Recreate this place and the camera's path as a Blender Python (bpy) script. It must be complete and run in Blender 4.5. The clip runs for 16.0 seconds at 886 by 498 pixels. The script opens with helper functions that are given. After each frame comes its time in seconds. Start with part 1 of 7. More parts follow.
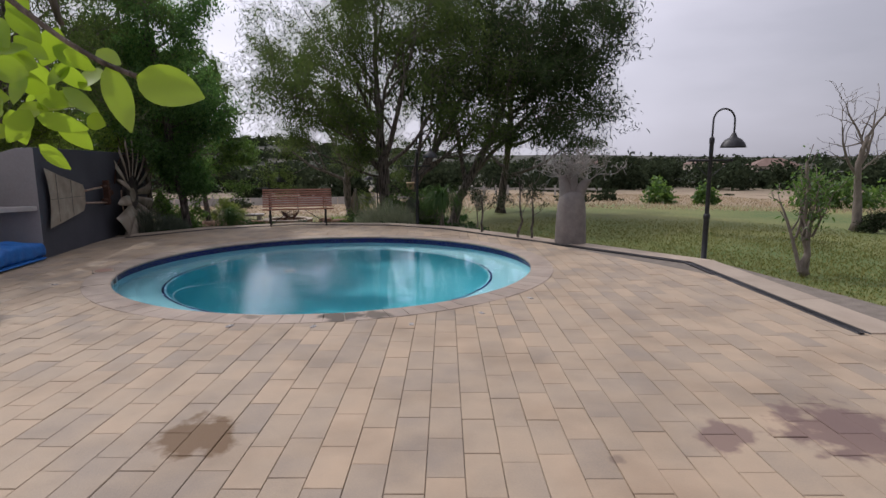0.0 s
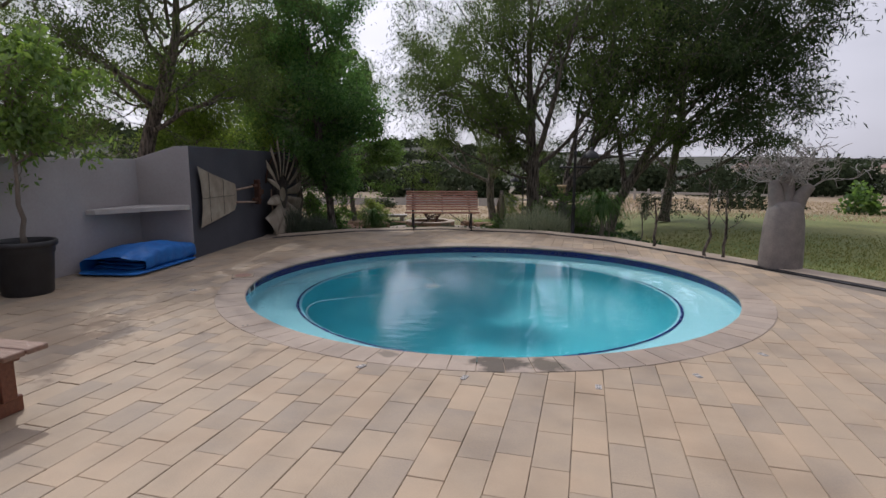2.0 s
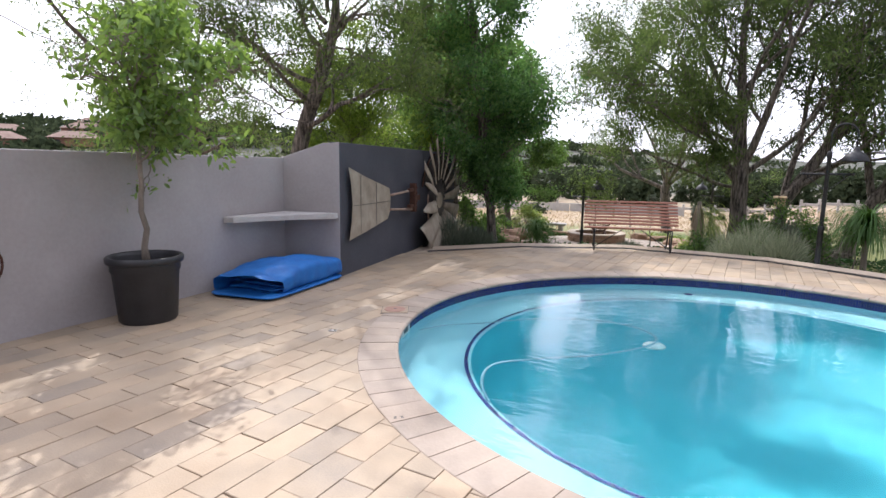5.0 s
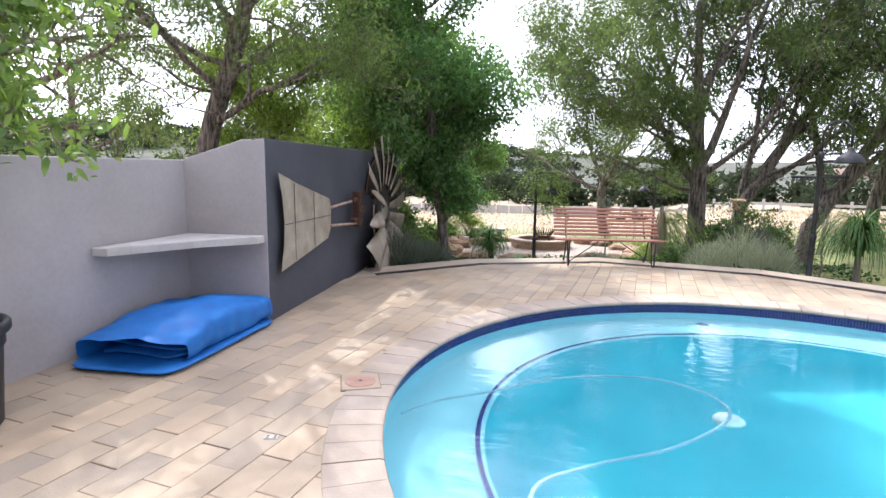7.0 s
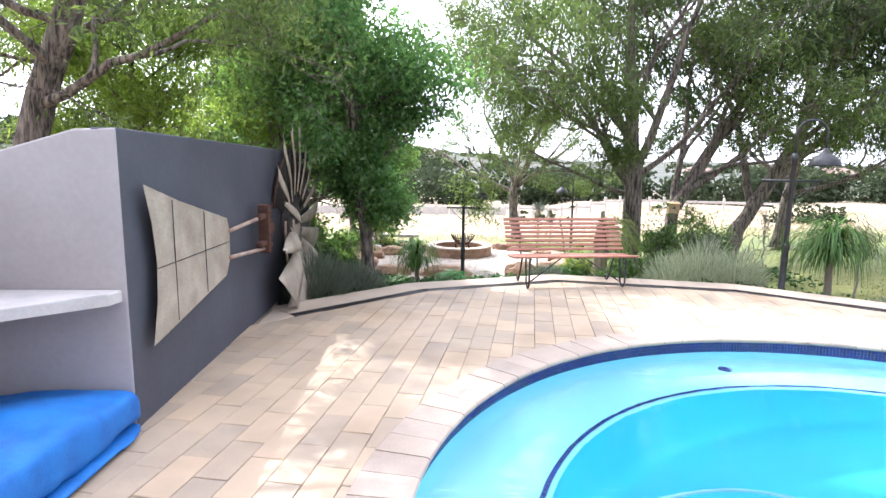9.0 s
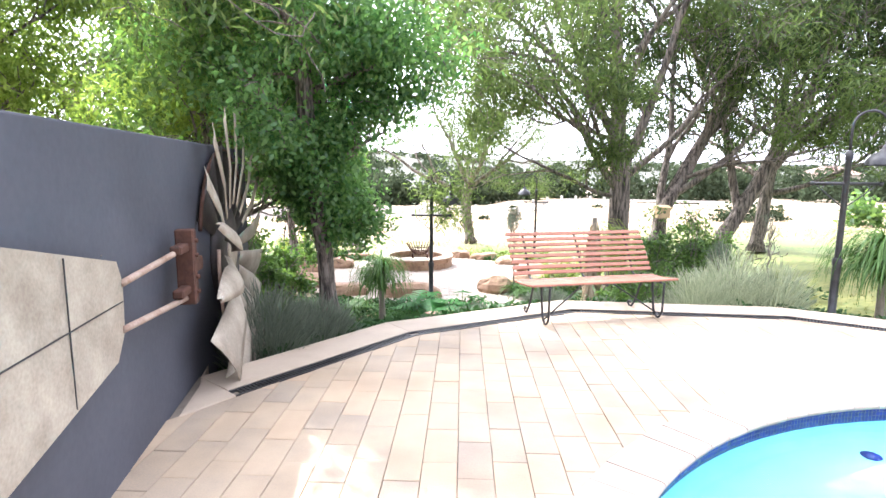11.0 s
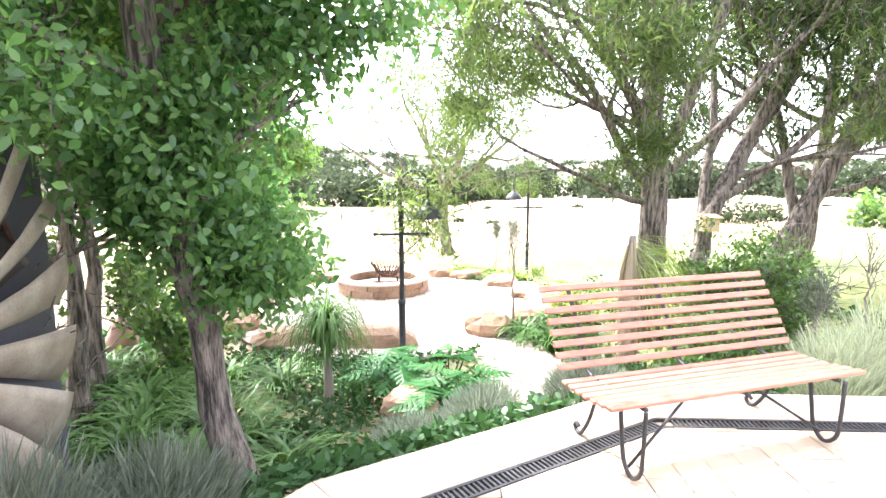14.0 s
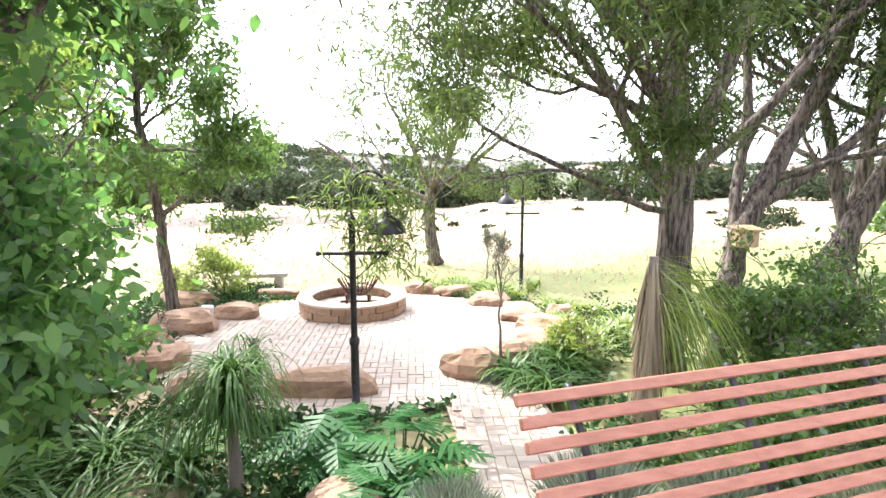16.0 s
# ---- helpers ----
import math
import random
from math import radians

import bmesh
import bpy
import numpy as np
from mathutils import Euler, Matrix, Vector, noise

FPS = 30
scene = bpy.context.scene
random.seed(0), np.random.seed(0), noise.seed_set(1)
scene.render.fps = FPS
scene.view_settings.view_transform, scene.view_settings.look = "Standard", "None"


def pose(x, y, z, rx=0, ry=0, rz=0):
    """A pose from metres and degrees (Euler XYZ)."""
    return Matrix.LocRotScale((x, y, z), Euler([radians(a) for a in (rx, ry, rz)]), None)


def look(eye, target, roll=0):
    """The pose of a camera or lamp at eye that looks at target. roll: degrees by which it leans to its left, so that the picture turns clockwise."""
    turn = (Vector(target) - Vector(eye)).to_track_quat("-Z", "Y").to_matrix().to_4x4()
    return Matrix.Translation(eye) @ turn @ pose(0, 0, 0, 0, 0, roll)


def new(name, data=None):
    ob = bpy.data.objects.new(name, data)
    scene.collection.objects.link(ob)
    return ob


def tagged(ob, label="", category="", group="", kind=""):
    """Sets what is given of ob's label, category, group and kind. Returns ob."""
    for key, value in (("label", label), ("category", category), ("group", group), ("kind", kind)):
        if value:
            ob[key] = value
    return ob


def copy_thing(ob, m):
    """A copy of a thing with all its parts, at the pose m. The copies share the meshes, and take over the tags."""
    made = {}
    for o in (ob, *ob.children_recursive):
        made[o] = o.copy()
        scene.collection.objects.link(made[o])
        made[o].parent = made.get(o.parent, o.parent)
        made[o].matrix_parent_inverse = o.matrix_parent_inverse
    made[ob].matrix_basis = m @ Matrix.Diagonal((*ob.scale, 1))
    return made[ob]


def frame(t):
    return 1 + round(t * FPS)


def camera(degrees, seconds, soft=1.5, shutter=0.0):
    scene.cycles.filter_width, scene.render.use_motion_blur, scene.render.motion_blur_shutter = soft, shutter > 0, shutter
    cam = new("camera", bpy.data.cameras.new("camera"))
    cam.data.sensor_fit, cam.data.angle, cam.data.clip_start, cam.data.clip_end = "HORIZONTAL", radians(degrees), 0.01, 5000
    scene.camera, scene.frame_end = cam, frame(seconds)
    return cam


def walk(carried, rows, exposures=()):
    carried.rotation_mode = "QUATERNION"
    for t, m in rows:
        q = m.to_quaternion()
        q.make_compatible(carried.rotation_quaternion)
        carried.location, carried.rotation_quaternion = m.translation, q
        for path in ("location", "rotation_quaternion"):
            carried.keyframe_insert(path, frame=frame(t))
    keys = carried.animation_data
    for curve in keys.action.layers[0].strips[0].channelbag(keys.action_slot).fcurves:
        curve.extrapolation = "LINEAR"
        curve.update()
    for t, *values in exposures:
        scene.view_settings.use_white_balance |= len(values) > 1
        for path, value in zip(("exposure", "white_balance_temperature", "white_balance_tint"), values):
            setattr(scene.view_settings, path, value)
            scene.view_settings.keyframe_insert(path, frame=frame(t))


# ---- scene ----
cam = camera(78.2, 16.0)
METRES, EYE, TILT, LEAN, TURN = 14.8, 1.6, 0.0, 0.0, -1.3
ROWS = [
    (0.0, 0.0, 0.0, 0.0, -0.02, -8.81, 0.12),
    (0.5, -0.0036, 0.0247, -0.0002, 1.42, -8.81, 0.09),
    (1.0, -0.0125, 0.0507, 0.0004, 4.41, -8.76, 0.04),
    (1.5, -0.0205, 0.0742, -0.0007, 8.62, -8.7, -0.11),
    (2.0, -0.0329, 0.0964, -0.0011, 14.37, -8.68, -0.2),
    (2.5, -0.0451, 0.1151, -0.0012, 19.77, -8.62, -0.47),
    (3.0, -0.0563, 0.1349, -0.0014, 25.87, -8.62, -0.6),
    (3.5, -0.0703, 0.1528, -0.0008, 29.1, -8.6, -0.71),
    (4.0, -0.088, 0.1756, -0.0014, 30.07, -8.56, -0.83),
    (6.5, -0.1937, 0.2934, -0.0001, 23.77, -8.4, -0.79),
    (7.0, -0.2181, 0.3174, 0.0009, 20.59, -8.32, -0.67),
    (7.5, -0.238, 0.3414, 0.0022, 17.17, -8.33, -0.65),
    (8.0, -0.2611, 0.3686, 0.0041, 14.14, -8.31, -0.59),
    (8.5, -0.2803, 0.3978, 0.0041, 11.19, -8.32, -0.58),
    (9.0, -0.3002, 0.4287, 0.0052, 9.06, -8.36, -0.63),
    (11.5, -0.3711, 0.587, 0.0067, 0.47, -8.37, -0.36),
    (12.0, -0.3746, 0.6225, 0.0067, -0.47, -8.4, -0.27),
    (12.5, -0.3768, 0.6557, 0.0078, -1.0, -8.45, -0.23),
    (13.0, -0.376, 0.6908, 0.0078, -1.25, -8.46, -0.13),
    (13.5, -0.3751, 0.7237, 0.0077, -1.3, -8.44, -0.07),
    (14.0, -0.3733, 0.7603, 0.0068, -1.32, -8.45, 0.02),
    (14.5, -0.3729, 0.7926, 0.0055, -1.35, -8.36, 0.04),
    (15.0, -0.3687, 0.8238, 0.0054, -1.49, -8.33, -0.0),
    (15.5, -0.3593, 0.8507, 0.005, -1.46, -8.3, 0.09),
    (16.0, -0.345, 0.8764, 0.0053, -1.39, -8.28, 0.07),
]
EXPOSURES = [(0.0, -1.45, 6430, 13), (1.5, -1.45, 6430, 12), (3.0, -1.02, 6400, 11), (4.0, -0.55, 6380, 11), (6.5, 0.33, 6250, 10), (9.0, 1.08, 6100, 10), (11.5, 1.93, 6200, 10), (13.0, 2.42, 6280, 10), (14.5, 2.28, 6350, 10), (15.5, 1.7, 6430, 10), (16.0, 1.45, 6450, 10)]
walk(cam, [(t, pose(0, 0, EYE, TILT, LEAN, TURN) @ pose(METRES * x, METRES * y, METRES * z, 90 + pitch, roll, yaw)) for t, x, y, z, yaw, pitch, roll in ROWS], EXPOSURES)

# ---- world and sun ----
SUN_AZ, SUN_EL = math.atan2(-0.69, 0.72), radians(48)
world = bpy.data.worlds.new("sky")
scene.world = world
world.use_nodes = True
wn, wl = world.node_tree.nodes, world.node_tree.links
sky = wn.new("ShaderNodeTexSky")
sky.sky_type, sky.sun_disc = "NISHITA", False
sky.sun_elevation, sky.sun_rotation, sky.dust_density = SUN_EL, SUN_AZ, 3.0
wco = wn.new("ShaderNodeTexCoord")
wmap = wn.new("ShaderNodeMapping")
wmap.inputs["Scale"].default_value = (1, 1, 3.5)
wl.new(wco.outputs["Generated"], wmap.inputs["Vector"])
wnoise = wn.new("ShaderNodeTexNoise")
wnoise.inputs["Scale"].default_value, wnoise.inputs["Detail"].default_value = 2.2, 7
wl.new(wmap.outputs["Vector"], wnoise.inputs["Vector"])
wramp = wn.new("ShaderNodeValToRGB")
wramp.color_ramp.elements[0].position, wramp.color_ramp.elements[0].color = 0.3, (0.68, 0.68, 0.68, 1)
wramp.color_ramp.elements[1].position, wramp.color_ramp.elements[1].color = 0.7, (0.96, 0.96, 0.96, 1)
wl.new(wnoise.outputs["Fac"], wramp.inputs["Fac"])
wmix = wn.new("ShaderNodeMix")
wmix.data_type = "RGBA"
wdot, wpow, wmul = wn.new("ShaderNodeVectorMath"), wn.new("ShaderNodeMath"), wn.new("ShaderNodeMath")
wdot.operation, wpow.operation, wmul.operation = "DOT_PRODUCT", "POWER", "MULTIPLY_ADD"
wl.new(wco.outputs["Generated"], wdot.inputs[0])
wdot.inputs[1].default_value = (-0.69 * math.cos(SUN_EL), 0.72 * math.cos(SUN_EL), math.sin(SUN_EL))
wclamp = wn.new("ShaderNodeClamp")
wl.new(wdot.outputs["Value"], wclamp.inputs["Value"])
wl.new(wclamp.outputs["Result"], wpow.inputs[0])
wpow.inputs[1].default_value = 1.0
wl.new(wpow.outputs[0], wmul.inputs[0])
wmul.inputs[1].default_value, wmul.inputs[2].default_value = 1.7, 0.58
wcol = wn.new("ShaderNodeVectorMath")
wcol.operation = "SCALE"
wcol.inputs[0].default_value = (15.2, 15.1, 17.2)
wl.new(wmul.outputs[0], wcol.inputs["Scale"])
wl.new(wcol.outputs["Vector"], wmix.inputs["B"])
wl.new(wramp.outputs["Color"], wmix.inputs["Factor"])
wl.new(sky.outputs["Color"], wmix.inputs["A"])
wbg = wn["Background"]
wbg.inputs["Strength"].default_value = 0.11
wl.new(wmix.outputs["Result"], wbg.inputs["Color"])
sun = new("sun", bpy.data.lights.new("sun", "SUN"))
sun.data.energy, sun.data.angle, sun.data.color = 5.0, radians(0.6), (1.0, 0.96, 0.91)
SUN_TO = Vector((-0.69 * math.cos(SUN_EL), 0.72 * math.cos(SUN_EL), math.sin(SUN_EL)))
sun.matrix_world = look(SUN_TO * 50, (0, 0, 0))


# ---- materials ----
def material(name, c1, c2, scale=4.0, rough=0.7, bump=0.2, metal=0.0, fine=60.0, island=0.0, stretch=(1, 1, 1), c3=None, dirt=0.0, depth=0.01, spread=0.28):
    """Two-scale procedural surface: colours c1..c2 over broad noise, fine grain and bump; island: spread by piece."""
    m = bpy.data.materials.new(name)
    m.use_nodes = True
    n, l = m.node_tree.nodes, m.node_tree.links
    b = n["Principled BSDF"]
    b.inputs["Roughness"].default_value, b.inputs["Metallic"].default_value = rough, metal
    geo = n.new("ShaderNodeNewGeometry")
    mp = n.new("ShaderNodeMapping")
    mp.inputs["Scale"].default_value = stretch
    l.new(geo.outputs["Position"], mp.inputs["Vector"])
    broad, grain = n.new("ShaderNodeTexNoise"), n.new("ShaderNodeTexNoise")
    broad.inputs["Scale"].default_value, broad.inputs["Detail"].default_value = scale, 5
    grain.inputs["Scale"].default_value, grain.inputs["Detail"].default_value = fine, 3
    l.new(mp.outputs["Vector"], broad.inputs["Vector"])
    l.new(mp.outputs["Vector"], grain.inputs["Vector"])
    fac = n.new("ShaderNodeMath")
    fac.operation = "MULTIPLY_ADD"
    l.new(grain.outputs["Fac"], fac.inputs[0])
    fac.inputs[1].default_value = 0.5
    sub = n.new("ShaderNodeMath")
    sub.operation = "SUBTRACT"
    l.new(broad.outputs["Fac"], sub.inputs[0])
    sub.inputs[1].default_value = 0.25
    l.new(sub.outputs[0], fac.inputs[2])
    last = fac.outputs[0]
    if island:
        info = n.new("ShaderNodeObjectInfo")
        add = n.new("ShaderNodeMath")
        l.new(info.outputs["Random"], add.inputs[0])
        l.new(geo.outputs["Random Per Island"], add.inputs[1])
        fr = n.new("ShaderNodeMath")
        fr.operation = "FRACT"
        l.new(add.outputs[0], fr.inputs[0])
        mx = n.new("ShaderNodeMix")
        mx.inputs["Factor"].default_value = island
        l.new(last, mx.inputs["A"])
        l.new(fr.outputs[0], mx.inputs["B"])
        last = mx.outputs["Result"]
    ramp = n.new("ShaderNodeValToRGB")
    e = ramp.color_ramp.elements
    e[0].position, e[0].color = 0.5 - spread, (*c1, 1)
    e[1].position, e[1].color = 0.5 + spread, (*c2, 1)
    if c3:
        mid = e.new(0.5)
        mid.color = (*c3, 1)
    l.new(last, ramp.inputs["Fac"])
    colour = ramp.outputs["Color"]
    if dirt:
        dn = n.new("ShaderNodeTexNoise")
        dn.inputs["Scale"].default_value, dn.inputs["Detail"].default_value = 1.3, 8
        l.new(geo.outputs["Position"], dn.inputs["Vector"])
        dr = n.new("ShaderNodeValToRGB")
        dr.color_ramp.elements[0].position, dr.color_ramp.elements[1].position = 0.45, 0.72
        l.new(dn.outputs["Fac"], dr.inputs["Fac"])
        dm = n.new("ShaderNodeMix")
        dm.data_type, dm.blend_type = "RGBA", "MULTIPLY"
        sc = n.new("ShaderNodeMath")
        sc.operation = "MULTIPLY"
        sc.inputs[1].default_value = dirt
        l.new(dr.outputs["Color"], sc.inputs[0])
        l.new(sc.outputs[0], dm.inputs["Factor"])
        l.new(colour, dm.inputs["A"])
        dm.inputs["B"].default_value = (0.45, 0.4, 0.36, 1)
        colour = dm.outputs["Result"]
    l.new(colour, b.inputs["Base Color"])
    if bump:
        bp = n.new("ShaderNodeBump")
        bp.inputs["Strength"].default_value, bp.inputs["Distance"].default_value = bump, depth
        l.new(fac.outputs[0], bp.inputs["Height"])
        l.new(bp.outputs["Normal"], b.inputs["Normal"])
    return m


def leaf_material(name, dark, light, gloss=0.12, through_light=0.45, tip=None):
    """Leaf: diffuse and translucent, each leaf its own shade."""
    m = bpy.data.materials.new(name)
    m.use_nodes = True
    n, l = m.node_tree.nodes, m.node_tree.links
    n.remove(n["Principled BSDF"])
    geo = n.new("ShaderNodeNewGeometry")
    noi = n.new("ShaderNodeTexNoise")
    noi.inputs["Scale"].default_value = 1.4
    l.new(geo.outputs["Position"], noi.inputs["Vector"])
    av = n.new("ShaderNodeMix")
    av.inputs["Factor"].default_value = 0.4
    l.new(geo.outputs["Random Per Island"], av.inputs["A"])
    l.new(noi.outputs["Fac"], av.inputs["B"])
    ramp = n.new("ShaderNodeValToRGB")
    ramp.color_ramp.elements[0].position, ramp.color_ramp.elements[0].color = 0.15, (*dark, 1)
    ramp.color_ramp.elements[1].position, ramp.color_ramp.elements[1].color = 0.8, (*light, 1)
    if tip:
        el = ramp.color_ramp.elements.new(0.95)
        el.color = (*tip, 1)
    l.new(av.outputs["Result"], ramp.inputs["Fac"])
    dif, tra, glo = n.new("ShaderNodeBsdfDiffuse"), n.new("ShaderNodeBsdfTranslucent"), n.new("ShaderNodeBsdfGlossy")
    glo.inputs["Roughness"].default_value = 0.45
    glo.inputs["Color"].default_value = (0.7, 0.75, 0.7, 1)
    l.new(ramp.outputs["Color"], dif.inputs["Color"])
    br = n.new("ShaderNodeHueSaturation")
    br.inputs["Value"].default_value, br.inputs["Saturation"].default_value, br.inputs["Hue"].default_value = 1.6, 1.1, 0.485
    l.new(ramp.outputs["Color"], br.inputs["Color"])
    l.new(br.outputs["Color"], tra.inputs["Color"])
    m1, m2 = n.new("ShaderNodeMixShader"), n.new("ShaderNodeMixShader")
    m1.inputs[0].default_value, m2.inputs[0].default_value = through_light, gloss
    l.new(dif.outputs[0], m1.inputs[1])
    l.new(tra.outputs[0], m1.inputs[2])
    l.new(m1.outputs[0], m2.inputs[1])
    l.new(glo.outputs[0], m2.inputs[2])
    l.new(m2.outputs[0], n["Material Output"].inputs["Surface"])
    return m


PAVER = material("concrete_paver", (0.27, 0.22, 0.172), (0.42, 0.312, 0.212), 3.0, 0.7, 0.35, fine=90, island=0.38, c3=(0.36, 0.28, 0.198), dirt=0.45)
COPING = material("pool_coping_stone", (0.29, 0.24, 0.2), (0.40, 0.32, 0.255), 5.0, 0.75, 0.4, island=0.35, dirt=0.5)
KERBSTONE = material("kerb_concrete", (0.33, 0.27, 0.21), (0.44, 0.355, 0.275), 4.0, 0.8, 0.3, island=0.4, dirt=0.3)
JOINT = material("joint_mortar", (0.125, 0.105, 0.085), (0.23, 0.195, 0.16), 8.0, 0.95, 0.3)
PLASTER = material("grey_wall_paint", (0.31, 0.285, 0.285), (0.38, 0.355, 0.355), 1.5, 0.85, 0.25, fine=25, dirt=0.15)
CHARCOAL = material("charcoal_wall_paint", (0.045, 0.047, 0.06), (0.065, 0.068, 0.085), 1.8, 0.8, 0.25, fine=25)
SHELFSTONE = material("cast_concrete", (0.36, 0.34, 0.33), (0.5, 0.47, 0.45), 6.0, 0.8, 0.3)
IRON = material("dark_painted_iron", (0.018, 0.018, 0.02), (0.05, 0.05, 0.055), 12.0, 0.5, 0.2, metal=0.4)
RUST = material("rusty_iron", (0.045, 0.02, 0.014), (0.11, 0.048, 0.031), 14.0, 0.8, 0.4, metal=0.3)
GALV = material("weathered_blade_metal", (0.23, 0.19, 0.15), (0.44, 0.385, 0.31), 5.0, 0.6, 0.25, metal=0.15, dirt=0.55)
DARKBLADE = material("dark_steel_and_blade_shade", (0.03, 0.026, 0.028), (0.07, 0.058, 0.056), 6.0, 0.55, 0.3, metal=0.5)
SLAT = material("varnished_red_slat", (0.24, 0.092, 0.06), (0.37, 0.165, 0.108), 3.0, 0.42, 0.25, stretch=(2, 14, 14), fine=30)
TABLEWOOD = material("stained_picnic_wood", (0.10, 0.03, 0.016), (0.20, 0.07, 0.035), 3.0, 0.38, 0.3, stretch=(2, 14, 14), fine=30)
TABLETOP = material("weathered_table_board", (0.15, 0.08, 0.055), (0.27, 0.165, 0.12), 3.0, 0.36, 0.35, stretch=(2, 14, 14), fine=30)
ARMMETAL = material("rust_stained_arm", (0.22, 0.13, 0.09), (0.42, 0.33, 0.27), 9.0, 0.7, 0.3, metal=0.2)
POT = material("black_plastic_pot", (0.014, 0.014, 0.016), (0.03, 0.03, 0.034), 6.0, 0.5, 0.1)
TARP = material("blue_woven_tarpaulin", (0.004, 0.085, 0.33), (0.01, 0.165, 0.5), 7.0, 0.62, 0.6, fine=110)
BARK = material("rough_grey_bark", (0.03, 0.025, 0.021), (0.24, 0.20, 0.17), 8.0, 0.95, 1.0, fine=26, stretch=(3, 3, 0.4), depth=0.04, spread=0.15)
PALEBARK = material("pale_dry_bark", (0.12, 0.10, 0.085), (0.26, 0.22, 0.18), 6.0, 0.9, 0.8, stretch=(3, 3, 0.6))
ROCK = material("sandstone_boulder", (0.17, 0.105, 0.07), (0.37, 0.255, 0.17), 3.0, 0.9, 0.8, fine=18, c3=(0.28, 0.175, 0.115), dirt=0.3)
SANDJOINT = material("sandy_joint", (0.27, 0.21, 0.165), (0.38, 0.305, 0.245), 6.0, 0.95, 0.3)
BRICKPAVE = material("pale_brick_paving", (0.27, 0.22, 0.18), (0.37, 0.315, 0.26), 3.0, 0.85, 0.3, island=0.45)
BOTTLEBARK = material("bottle_planter_grey", (0.16, 0.14, 0.13), (0.255, 0.225, 0.205), 7.0, 0.9, 0.5, fine=40)
DRYTWIG = material("bare_grey_twig", (0.20, 0.185, 0.17), (0.36, 0.335, 0.31), 9.0, 0.9, 0.3)
POOLWALL = material("pale_blue_pool_plaster", (0.30, 0.58, 0.66), (0.38, 0.66, 0.73), 1.5, 0.6, 0.1)
# deep plaster tinted turquoise in place of the light that the water absorbs
DEEPPOOL = material("depth_tinted_pool_plaster", (0.042, 0.35, 0.43), (0.06, 0.43, 0.52), 1.2, 0.6, 0.1)
WHITEPLASTIC = material("white_plastic", (0.68, 0.68, 0.66), (0.78, 0.78, 0.76), 9.0, 0.4, 0.05)
GREYPLASTIC = material("grey_blue_hose", (0.20, 0.36, 0.45), (0.30, 0.46, 0.54), 9.0, 0.5, 0.1)
TERRACOTTA = material("terracotta_lid", (0.28, 0.16, 0.12), (0.38, 0.235, 0.185), 9.0, 0.85, 0.3)
STEEL = material("tap_chrome", (0.4, 0.4, 0.4), (0.6, 0.6, 0.6), 9.0, 0.3, 0.05, metal=1.0)
SOIL = material("garden_soil", (0.05, 0.035, 0.025), (0.15, 0.10, 0.07), 5.0, 0.95, 0.8)
HOUSEWALL = material("far_house_wall", (0.40, 0.33, 0.26), (0.5, 0.42, 0.34), 0.6, 0.9, 0.1)
REDHOUSE = material("far_red_house", (0.22, 0.10, 0.07), (0.32, 0.17, 0.12), 0.6, 0.9, 0.1)
HOUSEROOF = material("far_house_roof", (0.16, 0.10, 0.08), (0.25, 0.17, 0.14), 0.8, 0.9, 0.2)
WOODBOX = material("pale_box_wood", (0.40, 0.28, 0.15), (0.52, 0.38, 0.22), 9.0, 0.8, 0.2)
FENCECONC = material("palisade_concrete", (0.36, 0.34, 0.32), (0.5, 0.48, 0.45), 2.0, 0.9, 0.2)
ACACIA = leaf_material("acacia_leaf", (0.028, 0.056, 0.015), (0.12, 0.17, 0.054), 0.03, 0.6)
# same acacia leaf again, its colour darkened to stand in for shade
SHADEACACIA = leaf_material("shaded_acacia_leaf", (0.0154, 0.0319, 0.0099), (0.0468, 0.0743, 0.0248), 0.03, 0.4)
POTLEAF = leaf_material("fresh_shrub_leaf", (0.07, 0.13, 0.03), (0.18, 0.28, 0.07), 0.05, 0.5)
BROADLEAF = leaf_material("broad_green_leaf", (0.0288, 0.0756, 0.0173), (0.1224, 0.2088, 0.054), 0.05, 0.58)
DEEPLEAF = leaf_material("deep_green_leaf", (0.03, 0.095, 0.028), (0.14, 0.265, 0.08), 0.04, 0.62)
CITRUS = leaf_material("citrus_leaf", (0.10, 0.19, 0.025), (0.24, 0.36, 0.05), 0.05, 0.68)
FEATHER = leaf_material("feathery_yellow_green_leaf", (0.085, 0.15, 0.03), (0.23, 0.32, 0.08), 0.03, 0.62)
STRAP = leaf_material("strap_leaf", (0.028, 0.075, 0.016), (0.08, 0.15, 0.036), 0.03, 0.22)
YELLOWSTRAP = leaf_material("yellow_green_leaf", (0.10, 0.17, 0.03), (0.26, 0.33, 0.07), 0.1, 0.4)
LAVENDER = leaf_material("grey_green_leaf", (0.075, 0.095, 0.07), (0.16, 0.185, 0.1375), 0.04, 0.35)
PALEGRASS = leaf_material("pale_tall_grass", (0.17, 0.2, 0.13), (0.36, 0.39, 0.27), 0.04, 0.45)
LOBED = leaf_material("glossy_lobed_leaf", (0.012, 0.075, 0.016), (0.04, 0.14, 0.03), 0.03, 0.35)
COVER = leaf_material("groundcover_leaf", (0.016, 0.048, 0.014), (0.045, 0.1, 0.032), 0.03, 0.25)
DRYLEAF = leaf_material("dead_skirt_leaf", (0.30, 0.24, 0.16), (0.52, 0.44, 0.32), 0.05, 0.3)
FARLEAF = leaf_material("far_bush_leaf", (0.022, 0.032, 0.018), (0.055, 0.07, 0.04), 0.0, 0.25)
